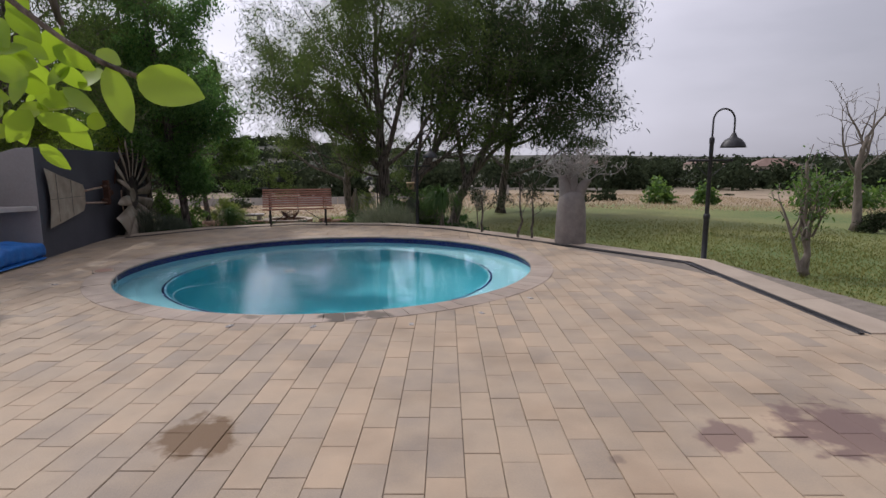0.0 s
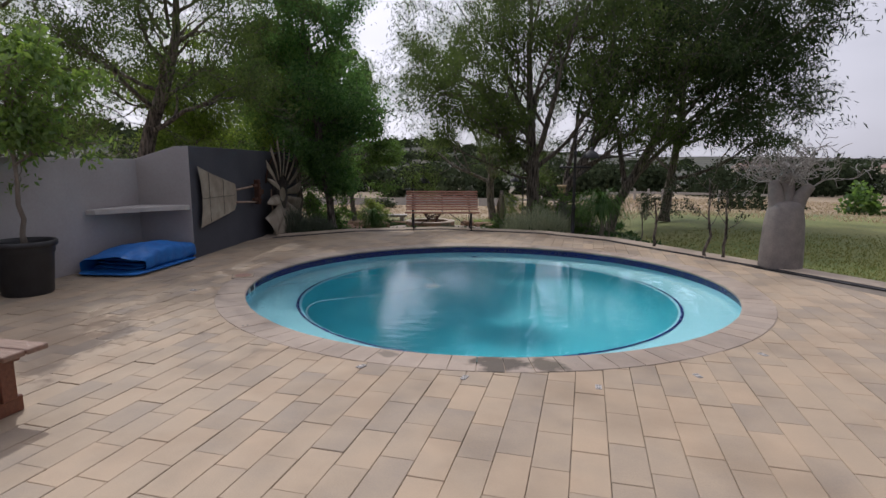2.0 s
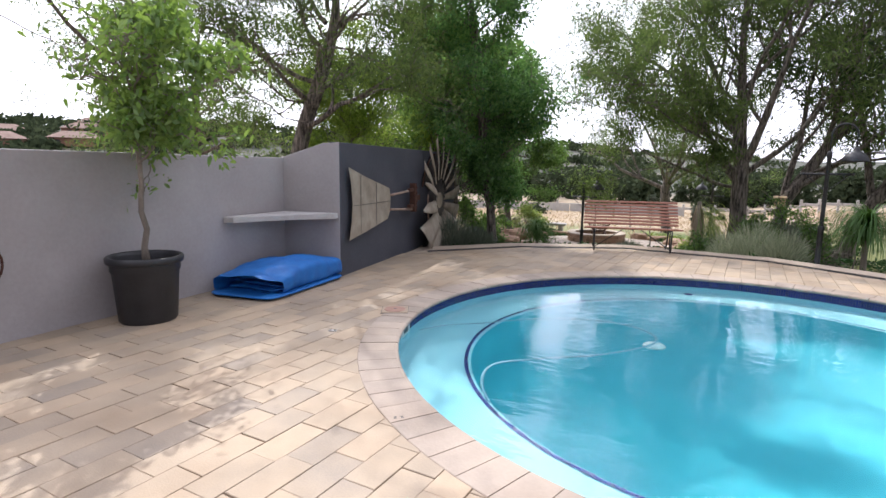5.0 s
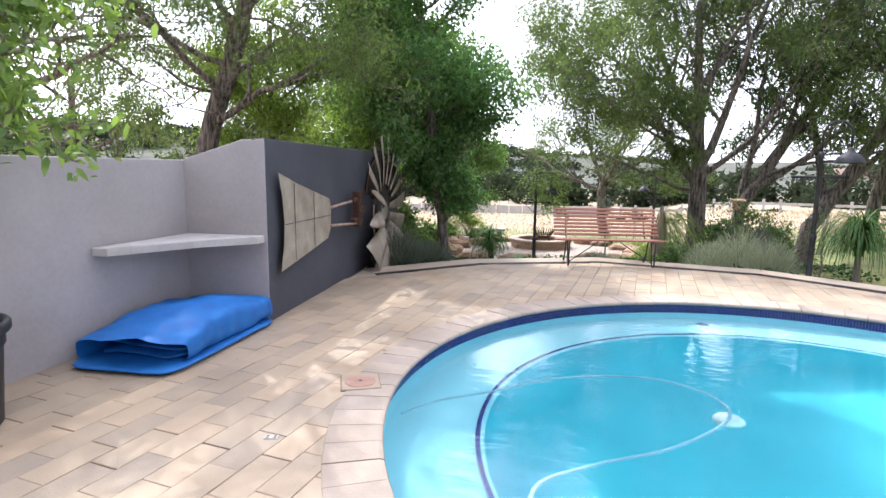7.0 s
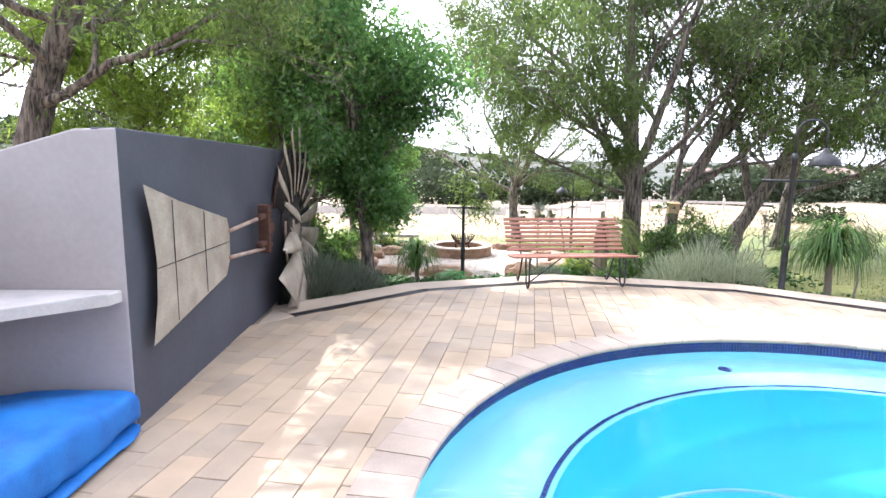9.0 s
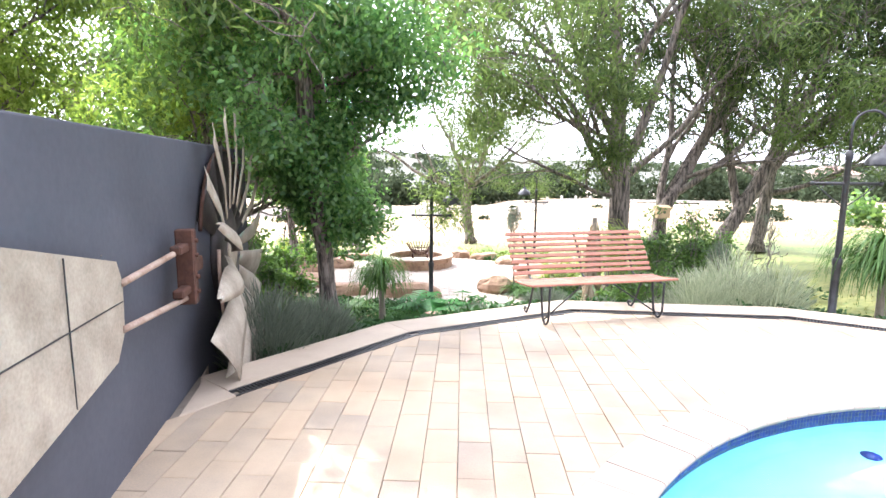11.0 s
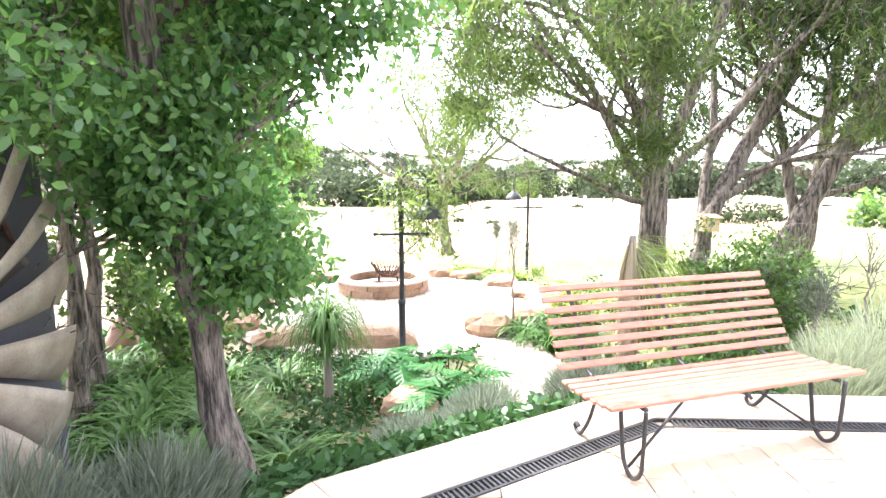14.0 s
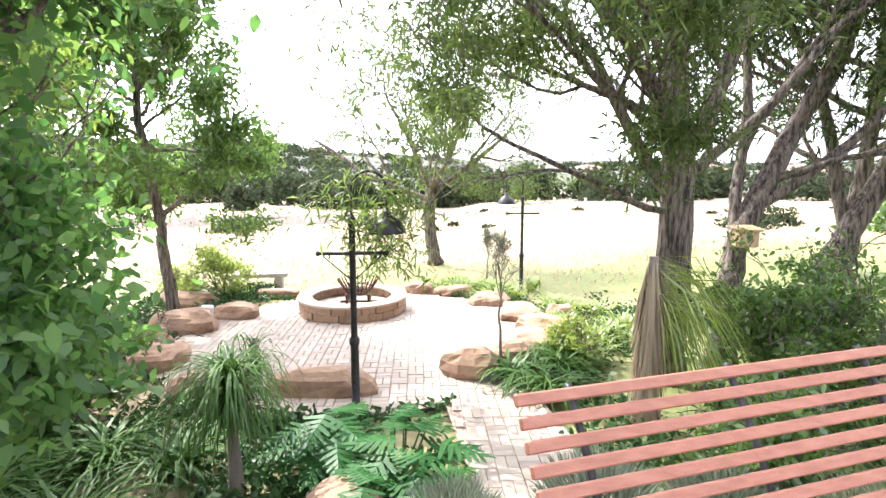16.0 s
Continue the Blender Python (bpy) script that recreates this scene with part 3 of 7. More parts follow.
def clip(poly, a, b):
    """Keeps the part of poly on the left of the line a-b."""
    out = []
    side = [(b[0] - a[0]) * (p[1] - a[1]) - (b[1] - a[1]) * (p[0] - a[0]) for p in poly]
    for i, p in enumerate(poly):
        q, s, t = poly[(i + 1) % len(poly)], side[i], side[(i + 1) % len(poly)]
        if s >= 0:
            out.append(p)
        if (s > 0 > t) or (s < 0 < t):
            k = s / (s - t)
            out.append((p[0] + (q[0] - p[0]) * k, p[1] + (q[1] - p[1]) * k))
    return out


bed = Mesh()
bed_out = [(-8.2, -7.5), (6.0, -7.5), (6.0, 4.2), (5.25, 5.6), (4.75, 8.9)] + KERB_OUT[::-1][2:] + [(-7.6, 12.6)]
ring_n = 96
ring = [(POOL[0] + (POOL_R + 0.12) * math.cos(2 * math.pi * k / ring_n), POOL[1] + (POOL_R + 0.12) * math.sin(2 * math.pi * k / ring_n)) for k in range(ring_n)]


def ray_out(k):
    """Where the ray from the pool's middle leaves the bed's outline."""
    d = Vector((math.cos(2 * math.pi * k / ring_n), math.sin(2 * math.pi * k / ring_n)))
    best = None
    for i in range(len(bed_out)):
        a, b = Vector(bed_out[i]), Vector(bed_out[(i + 1) % len(bed_out)])
        e, w = b - a, a - Vector(POOL)
        den = d.x * e.y - d.y * e.x
        if abs(den) > 1e-9:
            t, u = (w.x * e.y - w.y * e.x) / den, (w.x * d.y - w.y * d.x) / den
            if t > 0 and -1e-6 <= u <= 1 + 1e-6:
                best = t if best is None else max(best, t)
    return (POOL[0] + d.x * best, POOL[1] + d.y * best)


outer = [ray_out(k) for k in range(ring_n)]
bed.add([(x, y, -0.016) for x, y in ring] + [(x, y, -0.016) for x, y in outer] + [(x, y, -1.2) for x, y in outer],
        [(k, ring_n + k, ring_n + (k + 1) % ring_n, (k + 1) % ring_n) for k in range(ring_n)] +
        [(ring_n + k, 2 * ring_n + k, 2 * ring_n + (k + 1) % ring_n, ring_n + (k + 1) % ring_n) for k in range(ring_n)])
terrace = single("pavement", bed, JOINT, "terrace of tan concrete pavers round the pool", "paving", kind="structure")

# ---- pool ----
pool = thing("swimming_pool", "round swimming pool with turquoise water and blue mosaic band", "pool", pose(*POOL, 0))
LEDGE_R, LEDGE_Z, WATER_Z = 2.53, -0.42, -0.13
bowl = Mesh().lathe([(POOL_R + 0.05, -0.2), (POOL_R + 0.01, LEDGE_Z + 0.06), (POOL_R - 0.06, LEDGE_Z), (LEDGE_R + 0.02, LEDGE_Z - 0.02), (LEDGE_R, LEDGE_Z - 0.05)][::-1], 96)
part("ledge", bowl, POOLWALL, pool, "pale blue plastered underwater ledge", smooth=True)
part("basin", Mesh().lathe([(LEDGE_R, LEDGE_Z - 0.05), (LEDGE_R - 0.12, -1.0), (LEDGE_R - 0.5, -1.35), (0.01, -1.6)][::-1], 96), DEEPPOOL, pool, "deep basin plaster, tinted turquoise for light lost in the water", smooth=True)
part("band_backing", Mesh().lathe([(POOL_R + 0.05, -0.2), (POOL_R + 0.05, -0.02)], 96), JOINT, pool, "dark grout behind the mosaic", smooth=True)
band = Mesh()
NB = 700
for k in range(NB):
    for row in range(6):
        a0, a1 = 2 * math.pi * (k + 0.05) / NB, 2 * math.pi * (k + 0.95) / NB
        z1, z0 = -0.022 - row * 0.03, -0.022 - row * 0.03 - 0.028
        r = POOL_R + 0.046
        band.add([(r * math.cos(a0), r * math.sin(a0), z0), (r * math.cos(a1), r * math.sin(a1), z0), (r * math.cos(a1), r * math.sin(a1), z1), (r * math.cos(a0), r * math.sin(a0), z1)], [(3, 2, 1, 0)])
tagged(part("waterline_band", band, MOSAIC, pool, "cobalt mosaic tiles at the waterline"), kind="stuff")
trim = Mesh()
NB = 560
for k in range(NB):
    a0, a1 = 2 * math.pi * (k + 0.05) / NB, 2 * math.pi * (k + 0.95) / NB
    r0, r1, z0 = LEDGE_R + 0.03, LEDGE_R + 0.065, LEDGE_Z - 0.008
    trim.add([(r0 * math.cos(a0), r0 * math.sin(a0), z0), (r1 * math.cos(a0), r1 * math.sin(a0), z0), (r1 * math.cos(a1), r1 * math.sin(a1), z0), (r0 * math.cos(a1), r0 * math.sin(a1), z0)], [(0, 1, 2, 3)])
tagged(part("ledge_trim", trim, MOSAIC, pool, "line of cobalt mosaic along the underwater ledge"), kind="stuff")
surf = Mesh().lathe([(POOL_R + 0.04, 0), (1.6, 0), (0.01, 0)], 96, at=(0, 0, WATER_Z))
water = part("water", surf, WATER, pool, "clear turquoise water with small ripples", smooth=True)
water.visible_shadow = False
NC = 96
for k in range(NC):
    a0, a1 = 2 * math.pi * (k + 0.02) / NC, 2 * math.pi * (k + 0.98) / NC
    r0, r1 = POOL_R - 0.02, POOL_R + 0.33
    if k == 0:
        cp = Mesh()
        h = math.pi / NC * 0.97
        prof = [(r1, -0.03), (r1, 0.002), (r1 - 0.006, 0.0055), (r0 + 0.03, 0.008), (r0 + 0.008, 0.002), (r0, -0.012), (r0 + 0.006, -0.03)]
        cp.add([(r * math.cos(s * h), r * math.sin(s * h), z) for s in (-1, 1) for r, z in prof],
               [tuple(range(7)), tuple(range(7, 14))[::-1]] + [(i, i + 7, (i + 1) % 7 + 7, (i + 1) % 7) for i in range(7)])
        coping_data = cp.data("coping_stone", COPING)
    st = new("coping_stone", coping_data)
    st.parent = pool
    st.matrix_basis = pose(0, 0, random.uniform(-0.002, 0.002), 0, 0, math.degrees((a0 + a1) / 2))
# skimmer mouth, outlet disc
sk = math.atan2(8.05 - POOL[1], -4.62 - POOL[0])
sm = Mesh()
sm.m = pose(0, 0, 0, 0, 0, math.degrees(sk))
rr = POOL_R + 0.02
for lo, hi in (((rr, -0.13, -0.06), (rr + 0.03, 0.13, -0.035)), ((rr, -0.13, -0.19), (rr + 0.03, 0.13, -0.165)), ((rr, -0.13, -0.165), (rr + 0.03, -0.105, -0.06)), ((rr, 0.105, -0.165), (rr + 0.03, 0.13, -0.06))):
    sm.box(lo, hi, 0.003)
skim = part("skimmer_frame", sm, WHITEPLASTIC, pool, "white plastic skimmer frame")
dk = Mesh()
dk.m = sm.m
dk.box((rr + 0.012, -0.105, -0.165), (rr + 0.026, 0.105, -0.06), 0.001)
part("skimmer_mouth", dk, POT, skim, "dark skimmer opening")
ol = Mesh().lathe([(0.001, 0.03), (0.045, 0.028), (0.06, 0.012), (0.065, 0.0)], 20, at=(-0.66, 2.9, LEDGE_Z + 0.0))
part("outlet_cover", ol, MOSAIC, pool, "small round blue outlet cover", smooth=True)


def spline(pts, n=10):
    """Points on a smooth curve through pts."""
    pts = [Vector(p) for p in pts]
    out = []
    for i in range(len(pts) - 1):
        p0, p1, p2, p3 = pts[max(i - 1, 0)], pts[i], pts[i + 1], pts[min(i + 2, len(pts) - 1)]
        for k in range(n):
            t = k / n
            out.append(0.5 * ((2 * p1) + (p2 - p0) * t + (2 * p0 - 5 * p1 + 4 * p2 - p3) * t * t + (3 * p1 - p0 - 3 * p2 + p3) * t ** 3))
    out.append(pts[-1])
    return out


cleaner = thing("pool_cleaner", "white suction pool cleaner with grey-blue floating hose", "pool cleaner", pose(0, 0, 0))
hz = WATER_Z - 0.02
hose = spline([(-4.62, 8.2, hz), (-4.45, 8.5, hz), (-4.14, 8.78, hz), (-3.62, 9.3, hz), (-3.0, 9.56, hz), (-2.52, 9.42, hz), (-2.37, 9.0, hz), (-2.76, 8.39, hz), (-3.26, 7.96, hz), (-3.54, 7.63, hz), (-3.5, 7.3, hz - 0.12), (-3.3, 7.1, hz - 0.4)], 10)
hr = [0.016 if i % 2 else 0.013 for i in range(len(hose))]
part("hose", Mesh().tube(hose, hr, 8), GREYPLASTIC, cleaner, "ribbed grey-blue hose", smooth=True)
cb = Mesh().lathe([(0.001, 0.1), (0.05, 0.095), (0.09, 0.07), (0.11, 0.03), (0.11, 0.0), (0.001, 0.0)], 20, at=(-2.37, 9.02, hz - 0.12))
part("head", cb, WHITEPLASTIC, cleaner, "white cleaner float", smooth=True)

# ---- drain and kerb ----
drain = thing("channel_drain", "black slotted channel drain along the terrace kerb", "drain", pose(0, 0, 0))
kerb = tagged(new("kerb"), "pale concrete kerb beside the channel drain", "kerb", kind="structure")
slots, frame_bars = Mesh(), Mesh()
for i in range(len(KERB) - 1):
    a, b = Vector(KERB[i]), Vector(KERB[i + 1])
    oa, ob_ = Vector(DRAIN_OUT[i]), Vector(DRAIN_OUT[i + 1])
    e = (b - a)
    ln = e.length
    e.normalize()
    n = Vector((-e.y, e.x))
    frame_bars.prism([tuple(p) for p in (a, b, b + (ob_ - b) * 0.14, a + (oa - a) * 0.14)][::1], -0.03, 0.006)
    frame_bars.prism([tuple(p) for p in (a + (oa - a) * 0.86, b + (ob_ - b) * 0.86, ob_, oa)], -0.03, 0.006)
    k = 0.03
    while k < ln - 0.02:
        p = a + e * k
        if k > 0.03:
            slots.prism([tuple(q) for q in (p + n * 0.018, p + n * 0.018 + e * 0.013, p + n * 0.112 + e * 0.013, p + n * 0.112)][::1], -0.02, 0.003)
        k += 0.032
    # kerb stones end to end
    ka, kb = Vector(KERB_OUT[i]), Vector(KERB_OUT[i + 1])
    m = max(1, round(ln / 1.5))
    for j in range(m):
        t0, t1 = j / m + 0.0012 / ln, (j + 1) / m - 0.0012 / ln
        q = [oa.lerp(ob_, t0), oa.lerp(ob_, t1), ka.lerp(kb, t1), ka.lerp(kb, t0)]
        st = part("kerb_stone", Mesh().prism([tuple(p) for p in q], -0.5, 0.012 + random.uniform(-0.001, 0.0015), 0.004), KERBSTONE, kerb)
e0, f0 = Vector(KERB_OUT[0]), Vector(KERB[0])
part("kerb_stone", Mesh().prism([tuple(f0 - Vector((0.004, 0.004))), tuple(e0), (-7.25, 12.8), (-7.12, 12.35), (-7.02, 11.82)], -0.5, 0.009, 0.006), KERBSTONE, kerb)
tagged(part("grating", slots, POT, drain, "black slotted grating"), kind="stuff")
part("drain_frame", frame_bars, IRON, drain)

# ---- walls ----
WU = Vector((-0.176, 0.984, 0)).normalized()
WN = Vector((WU.y, -WU.x, 0))
W0 = Vector((-6.67, 9.46, 0))


def on_wall(s, off, z):
    """A point s metres along the charcoal wall, off in front of it."""
    return W0 + WU * s + WN * off + Vector((0, 0, z))


def wall_slab(name, a, b, thick, tops, mat, label):
    """An upright wall from a to b, thick to its left side, its top following (t, z) knots."""
    a, b = Vector(a), Vector(b)
    e = (b - a).normalized()
    n = Vector((-e.y, e.x, 0)) * thick
    bm, k = Mesh(), len(tops)
    vs = []
    for off in (Vector((0, 0, 0)), n):
        for t, z in tops:
            p = a.lerp(b, t) + off
            vs += [(p.x, p.y, -0.6), (p.x, p.y, z)]
    fs = []
    for i in range(k - 1):
        f0, f1, g0, g1 = 2 * i, 2 * i + 2, 2 * k + 2 * i, 2 * k + 2 * i + 2
        fs += [(f0, f1, f1 + 1, f0 + 1), (g1, g0, g0 + 1, g1 + 1), (f0 + 1, f1 + 1, g1 + 1, g0 + 1), (f1, f0, g0, g1)]
    fs += [(0, 1, 2 * k + 1, 2 * k), (2 * k - 2, 4 * k - 2, 4 * k - 1, 2 * k - 1)]
    bm.add(vs, fs)
    ob = single(name, bm, mat, label, "wall", kind="structure")
    bv = ob.modifiers.new("bevel", "BEVEL")
    bv.width, bv.segments, bv.limit_method = 0.012, 2, "ANGLE"
    return ob


END = on_wall(5.6, 0, 0)
BACK = W0 - WN * 0.9
wall_slab("wall_west", W0, END, 0.16, [(0, 1.9), (1, 1.9)], CHARCOAL, "charcoal painted garden wall carrying metal art")
FIN_A = W0 + WU * 0.004
wall_slab("wall_fin", BACK - WN * 0.1, FIN_A - WN * 0.004 - WU * 0.006, 0.14, [(0, 1.66), (0.05, 1.68), (0.75, 1.89), (1, 1.9)], PLASTER, "grey painted return wall with a curved top")
WALL_B = BACK + WU * 0.14
BU = Vector((-0.07, 0.9975, 0)).normalized()
BN = Vector((BU.y, -BU.x, 0))
wall_slab("wall_north", WALL_B - BU * 17.0, WALL_B, 0.2, [(0, 1.68), (1, 1.68)], PLASTER, "long grey painted boundary wall")


# unseen wall, added south of the terrace to hold back sky light
wall_slab("wall_skylight_block", (6.0, -7.3, 0), (-8.4, -7.3, 0), -0.22, [(0, 3.2), (1, 3.2)], PLASTER, "plain grey unseen wall added to hold back sky light")


def clear_of_wall(p):
    """True where leaves of a tree behind the walls stay behind or above them."""
    along, off = (p - W0).dot(WU), (p - W0).dot(WN)
    return p.z > 2.15 or off < (-0.55 if 0 < along < 5.8 else -1.6)


# ---- things by the wall ----
def shelf():
    ob = thing("wall_shelf", "thick grey concrete shelf set across the wall corner", "shelf", pose(0, 0, 0))
    bm = Mesh()
    c = BACK
    pts = [c - BU * 1.17 + BN * 0.0, c - BU * 1.14 + BN * 0.13, c - BU * 0.42 + BN * 0.5, c - WU * 0.12 + WN * 0.84, c + WN * 0.86, c]
    bm.prism([(p.x, p.y) for p in pts], 0.84, 0.915, 0.01)
    part("slab", bm, SHELFSTONE, ob)


shelf()


def folded_tarp():
    """A folded cover: a quilted outer wrap, open at one end on the folds inside, over a flat bottom sheet."""
    ob = thing("folded_tarpaulin", "blue woven tarpaulin pool cover folded in a heap", "tarpaulin", Matrix.Translation((-6.98, 8.66, 0)) @ pose(0, 0, 0, 0, 0, 98.0))

    def crumple(p, k):
        x, y, z = p
        w = 0.03 * noise.noise((x * 2.6, y * 2.6, z * 3 + k)) + 0.016 * noise.noise((x * 7, y * 7, z * 7 + k))
        crease = 0.03 * (0.3 - abs(noise.noise((x * 3.4 + y * 2.1, y * 3.2 - x, k + 5.0))))
        return (x + 0.5 * w, y + 0.6 * w, max(0.004, z + (w + crease) * min(1, z / 0.1)))

    def slab(x0, x1, hy, z0, z1, k, rag):
        """A folded layer with a rounded, uneven edge."""
        bm, nu, nv = Mesh(), 56, 12
        vs = []
        for v in range(nv + 1):
            ph = -math.pi / 2 + math.pi * v / nv
            for u in range(nu):
                a = 2 * math.pi * u / nu
                ca, sa = math.cos(a), math.sin(a)
                e = math.cos(ph) ** 0.35 if 0 < v < nv else 0.0
                x = (x0 + x1) / 2 + (x1 - x0) / 2 * e * math.copysign(abs(ca) ** 0.3, ca) + rag * noise.noise((sa * 2.2, z0 * 9, k)) * e
                y = hy * e * math.copysign(abs(sa) ** 0.3, sa) * (1 + 0.05 * noise.noise((ca * 2, k, 0)))
                vs.append(crumple((x, y, (z0 + z1) / 2 + (z1 - z0) / 2 * math.sin(ph)), k))
        bm.add(vs, [(v * nu + u, v * nu + (u + 1) % nu, (v + 1) * nu + (u + 1) % nu, (v + 1) * nu + u) for v in range(nv) for u in range(nu)])
        return bm

    part("bottom_sheet", slab(-0.92, 0.8, 0.5, 0.004, 0.06, 1.0, 0.06), TARP, ob, "flat bottom layer sticking out", smooth=True)
    for q, (x0, hy, z0, z1) in enumerate(((-0.66, 0.41, 0.05, 0.12), (-0.6, 0.38, 0.115, 0.175), (-0.63, 0.34, 0.17, 0.225))):
        part("fold", slab(x0, 0.62, hy, z0, z1, 3.0 + q, 0.07), TARP, ob, smooth=True)
    wrap, nx, na = Mesh(), 60, 64
    vs = []
    for i in range(nx + 1):
        t = i / nx
        x = -0.78 + 1.58 * t
        end = 1 - max(0, (t - 0.9) / 0.1) ** 2 * 0.55
        for q in range(na):
            a = 2 * math.pi * q / na
            ca, sa = math.cos(a), math.sin(a)
            y = 0.47 * math.copysign(abs(ca) ** 0.45, ca) * (0.75 + 0.25 * end)
            h = 0.27 + 0.09 * math.sin(math.pi * min(1, t * 1.15)) - 0.05 * (1 - t)
            z = 0.03 + h * end * (0.5 + 0.5 * math.copysign(abs(sa) ** 0.55, sa)) - 0.09 * max(0, y) * (0.5 + 0.5 * sa) + 0.05 * max(0, 1 - abs(y + 0.12) * 5) * max(0, sa) * (1 - t)
            lip = 0.0 if i > 4 else (0.10 * max(0, sa) * (1 - abs(y) * 1.6) - 0.12 * max(0, -ca)) * (1 - i / 5)
            vs.append(crumple((x - lip, y, z), 9.0))
    wrap.add(vs, [(i * na + q, i * na + (q + 1) % na, (i + 1) * na + (q + 1) % na, (i + 1) * na + q) for i in range(nx) for q in range(na)] + [tuple(nx * na + q for q in range(na))])
    part("outer_wrap", wrap, TARP, ob, "quilted outer layer of the cover", smooth=True)
    return ob


folded_tarp()


def potted_tree():
    x, y = -6.96, 6.72
    pot = thing("plant_pot", "large ribbed black plastic pot holding a small tree", "plant pot", pose(x, y, 0))
    part("body", Mesh().lathe([(0.001, 0.0), (0.255, 0.0), (0.27, 0.02), (0.305, 0.5), (0.32, 0.52), (0.32, 0.6)], 40), POT, pot, smooth=True)
    part("rim", Mesh().lathe([(0.315, 0.59), (0.345, 0.595), (0.355, 0.61), (0.355, 0.65), (0.34, 0.665), (0.318, 0.66), (0.308, 0.62), (0.30, 0.5)], 40), POT, pot, "thick rolled rim", smooth=True)
    part("soil", Mesh().lathe([(0.312, 0.55), (0.2, 0.57), (0.001, 0.575)], 24), SOIL, pot, "dark potting soil", smooth=True)
    r = random.Random(3)
    limbs = [((0, 0, 1.0 + 0.06 * i), (math.cos(i * 2.4), math.sin(i * 2.4), r.uniform(0.2, 1.3)), r.uniform(0.4, 0.85), 0.016) for i in range(14)]
    limbs.append(((0, 0, 1.55), (0.1, 0, 1), 0.4, 0.016))
    tree("small_tree", "young leafy tree with slim pale trunk in a pot", (x, y, 0.57), [((0.015, 0, 0), 0.034), ((0.01, 0.01, 0.7), 0.026), ((-0.01, 0, 1.1), 0.022), ((0, 0, 1.6), 0.016)], limbs, 2, POTLEAF, 7, 0.08, 0.085, 0.034, 31, PALEBARK, 0.32, 0.05, (3, 6), 0.6)


potted_tree()


def wall_bicycle():
    """A decorative wire bicycle hung flat on the wall."""
    c = WALL_B - BU * 4.03
    # local x runs along the wall, y up, z out of it
    face = Matrix(((BU.x, 0, BN.x, c.x), (BU.y, 0, BN.y, c.y), (0, 1, 0, 0), (0, 0, 0, 1)))
    ob = thing("wall_bicycle", "rusty wire bicycle ornament hung on the grey wall", "wall ornament", face)

    def wheel(cx, cy):
        bm = Mesh()
        R = 0.215
        bm.tube([(cx + R * math.cos(2 * math.pi * k / 32), cy + R * math.sin(2 * math.pi * k / 32), 0.05) for k in range(33)], 0.011, 6)
        w = part("wheel", bm, RUST, ob, smooth=True)
        sp = Mesh()
        for k in range(8):
            a = math.pi * k / 8
            sp.tube([(cx - R * math.cos(a), cy - R * math.sin(a), 0.05), (cx + R * math.cos(a), cy + R * math.sin(a), 0.05)], 0.003, 4)
        sp.tube([(cx, cy, 0.02), (cx, cy, 0.09)], 0.022, 8)
        part("spokes", sp, RUST, w)

    wheel(0.0, 0.71)
    wheel(-0.78, 0.71)
    fr = Mesh()
    for pts, rad in (([(-0.17, 1.27, 0.05), (-0.1, 1.0, 0.05), (-0.06, 0.85, 0.05), (0, 0.71, 0.05)], 0.012), ([(-0.1, 1.03, 0.05), (-0.22, 0.88, 0.05), (-0.4, 0.8, 0.05), (-0.48, 0.72, 0.05)], 0.011),
                     ([(-0.48, 0.72, 0.05), (-0.6, 1.05, 0.05)], 0.012), ([(-0.48, 0.7, 0.05), (-0.78, 0.71, 0.05)], 0.009), ([(-0.57, 0.98, 0.05), (-0.78, 0.71, 0.05)], 0.009), ([(-0.1, 0.98, 0.05), (-0.55, 0.92, 0.05)], 0.01),
                     ([(-0.26, 1.24, 0.05), (-0.21, 1.29, 0.06), (-0.15, 1.28, 0.07), (-0.11, 1.3, 0.07)], 0.014)):
        fr.tube(spline(pts, 5), rad, 8)
    part("frame", fr, RUST, ob, smooth=True)
    part("saddle", Mesh().tube([(-0.7, 1.07, 0.05), (-0.62, 1.09, 0.05), (-0.5, 1.06, 0.05)], [0.05, 0.045, 0.018], 10), DARKBLADE, ob, smooth=True)
    bk = Mesh()
    for k in range(4):
        z = 0.92 + 0.035 * k
        bk.tube([(-0.04, z, 0.02), (0.1, z, 0.02), (0.1, z, 0.14), (-0.04, z, 0.14), (-0.04, z, 0.02)], 0.005, 4)
    for x in (-0.04, 0.0, 0.05, 0.1):
        bk.tube([(x, 0.91, 0.14), (x, 1.035, 0.14)], 0.005, 4)
    part("basket", bk, RUST, ob, "small wire front basket")
    bx = Mesh().box((-0.62, 0.6, 0.02), (-0.2, 0.72, 0.16), 0.01)
    part("crate", bx, DARKBLADE, ob, "dark box slung below the frame")
    return ob


wall_bicycle()


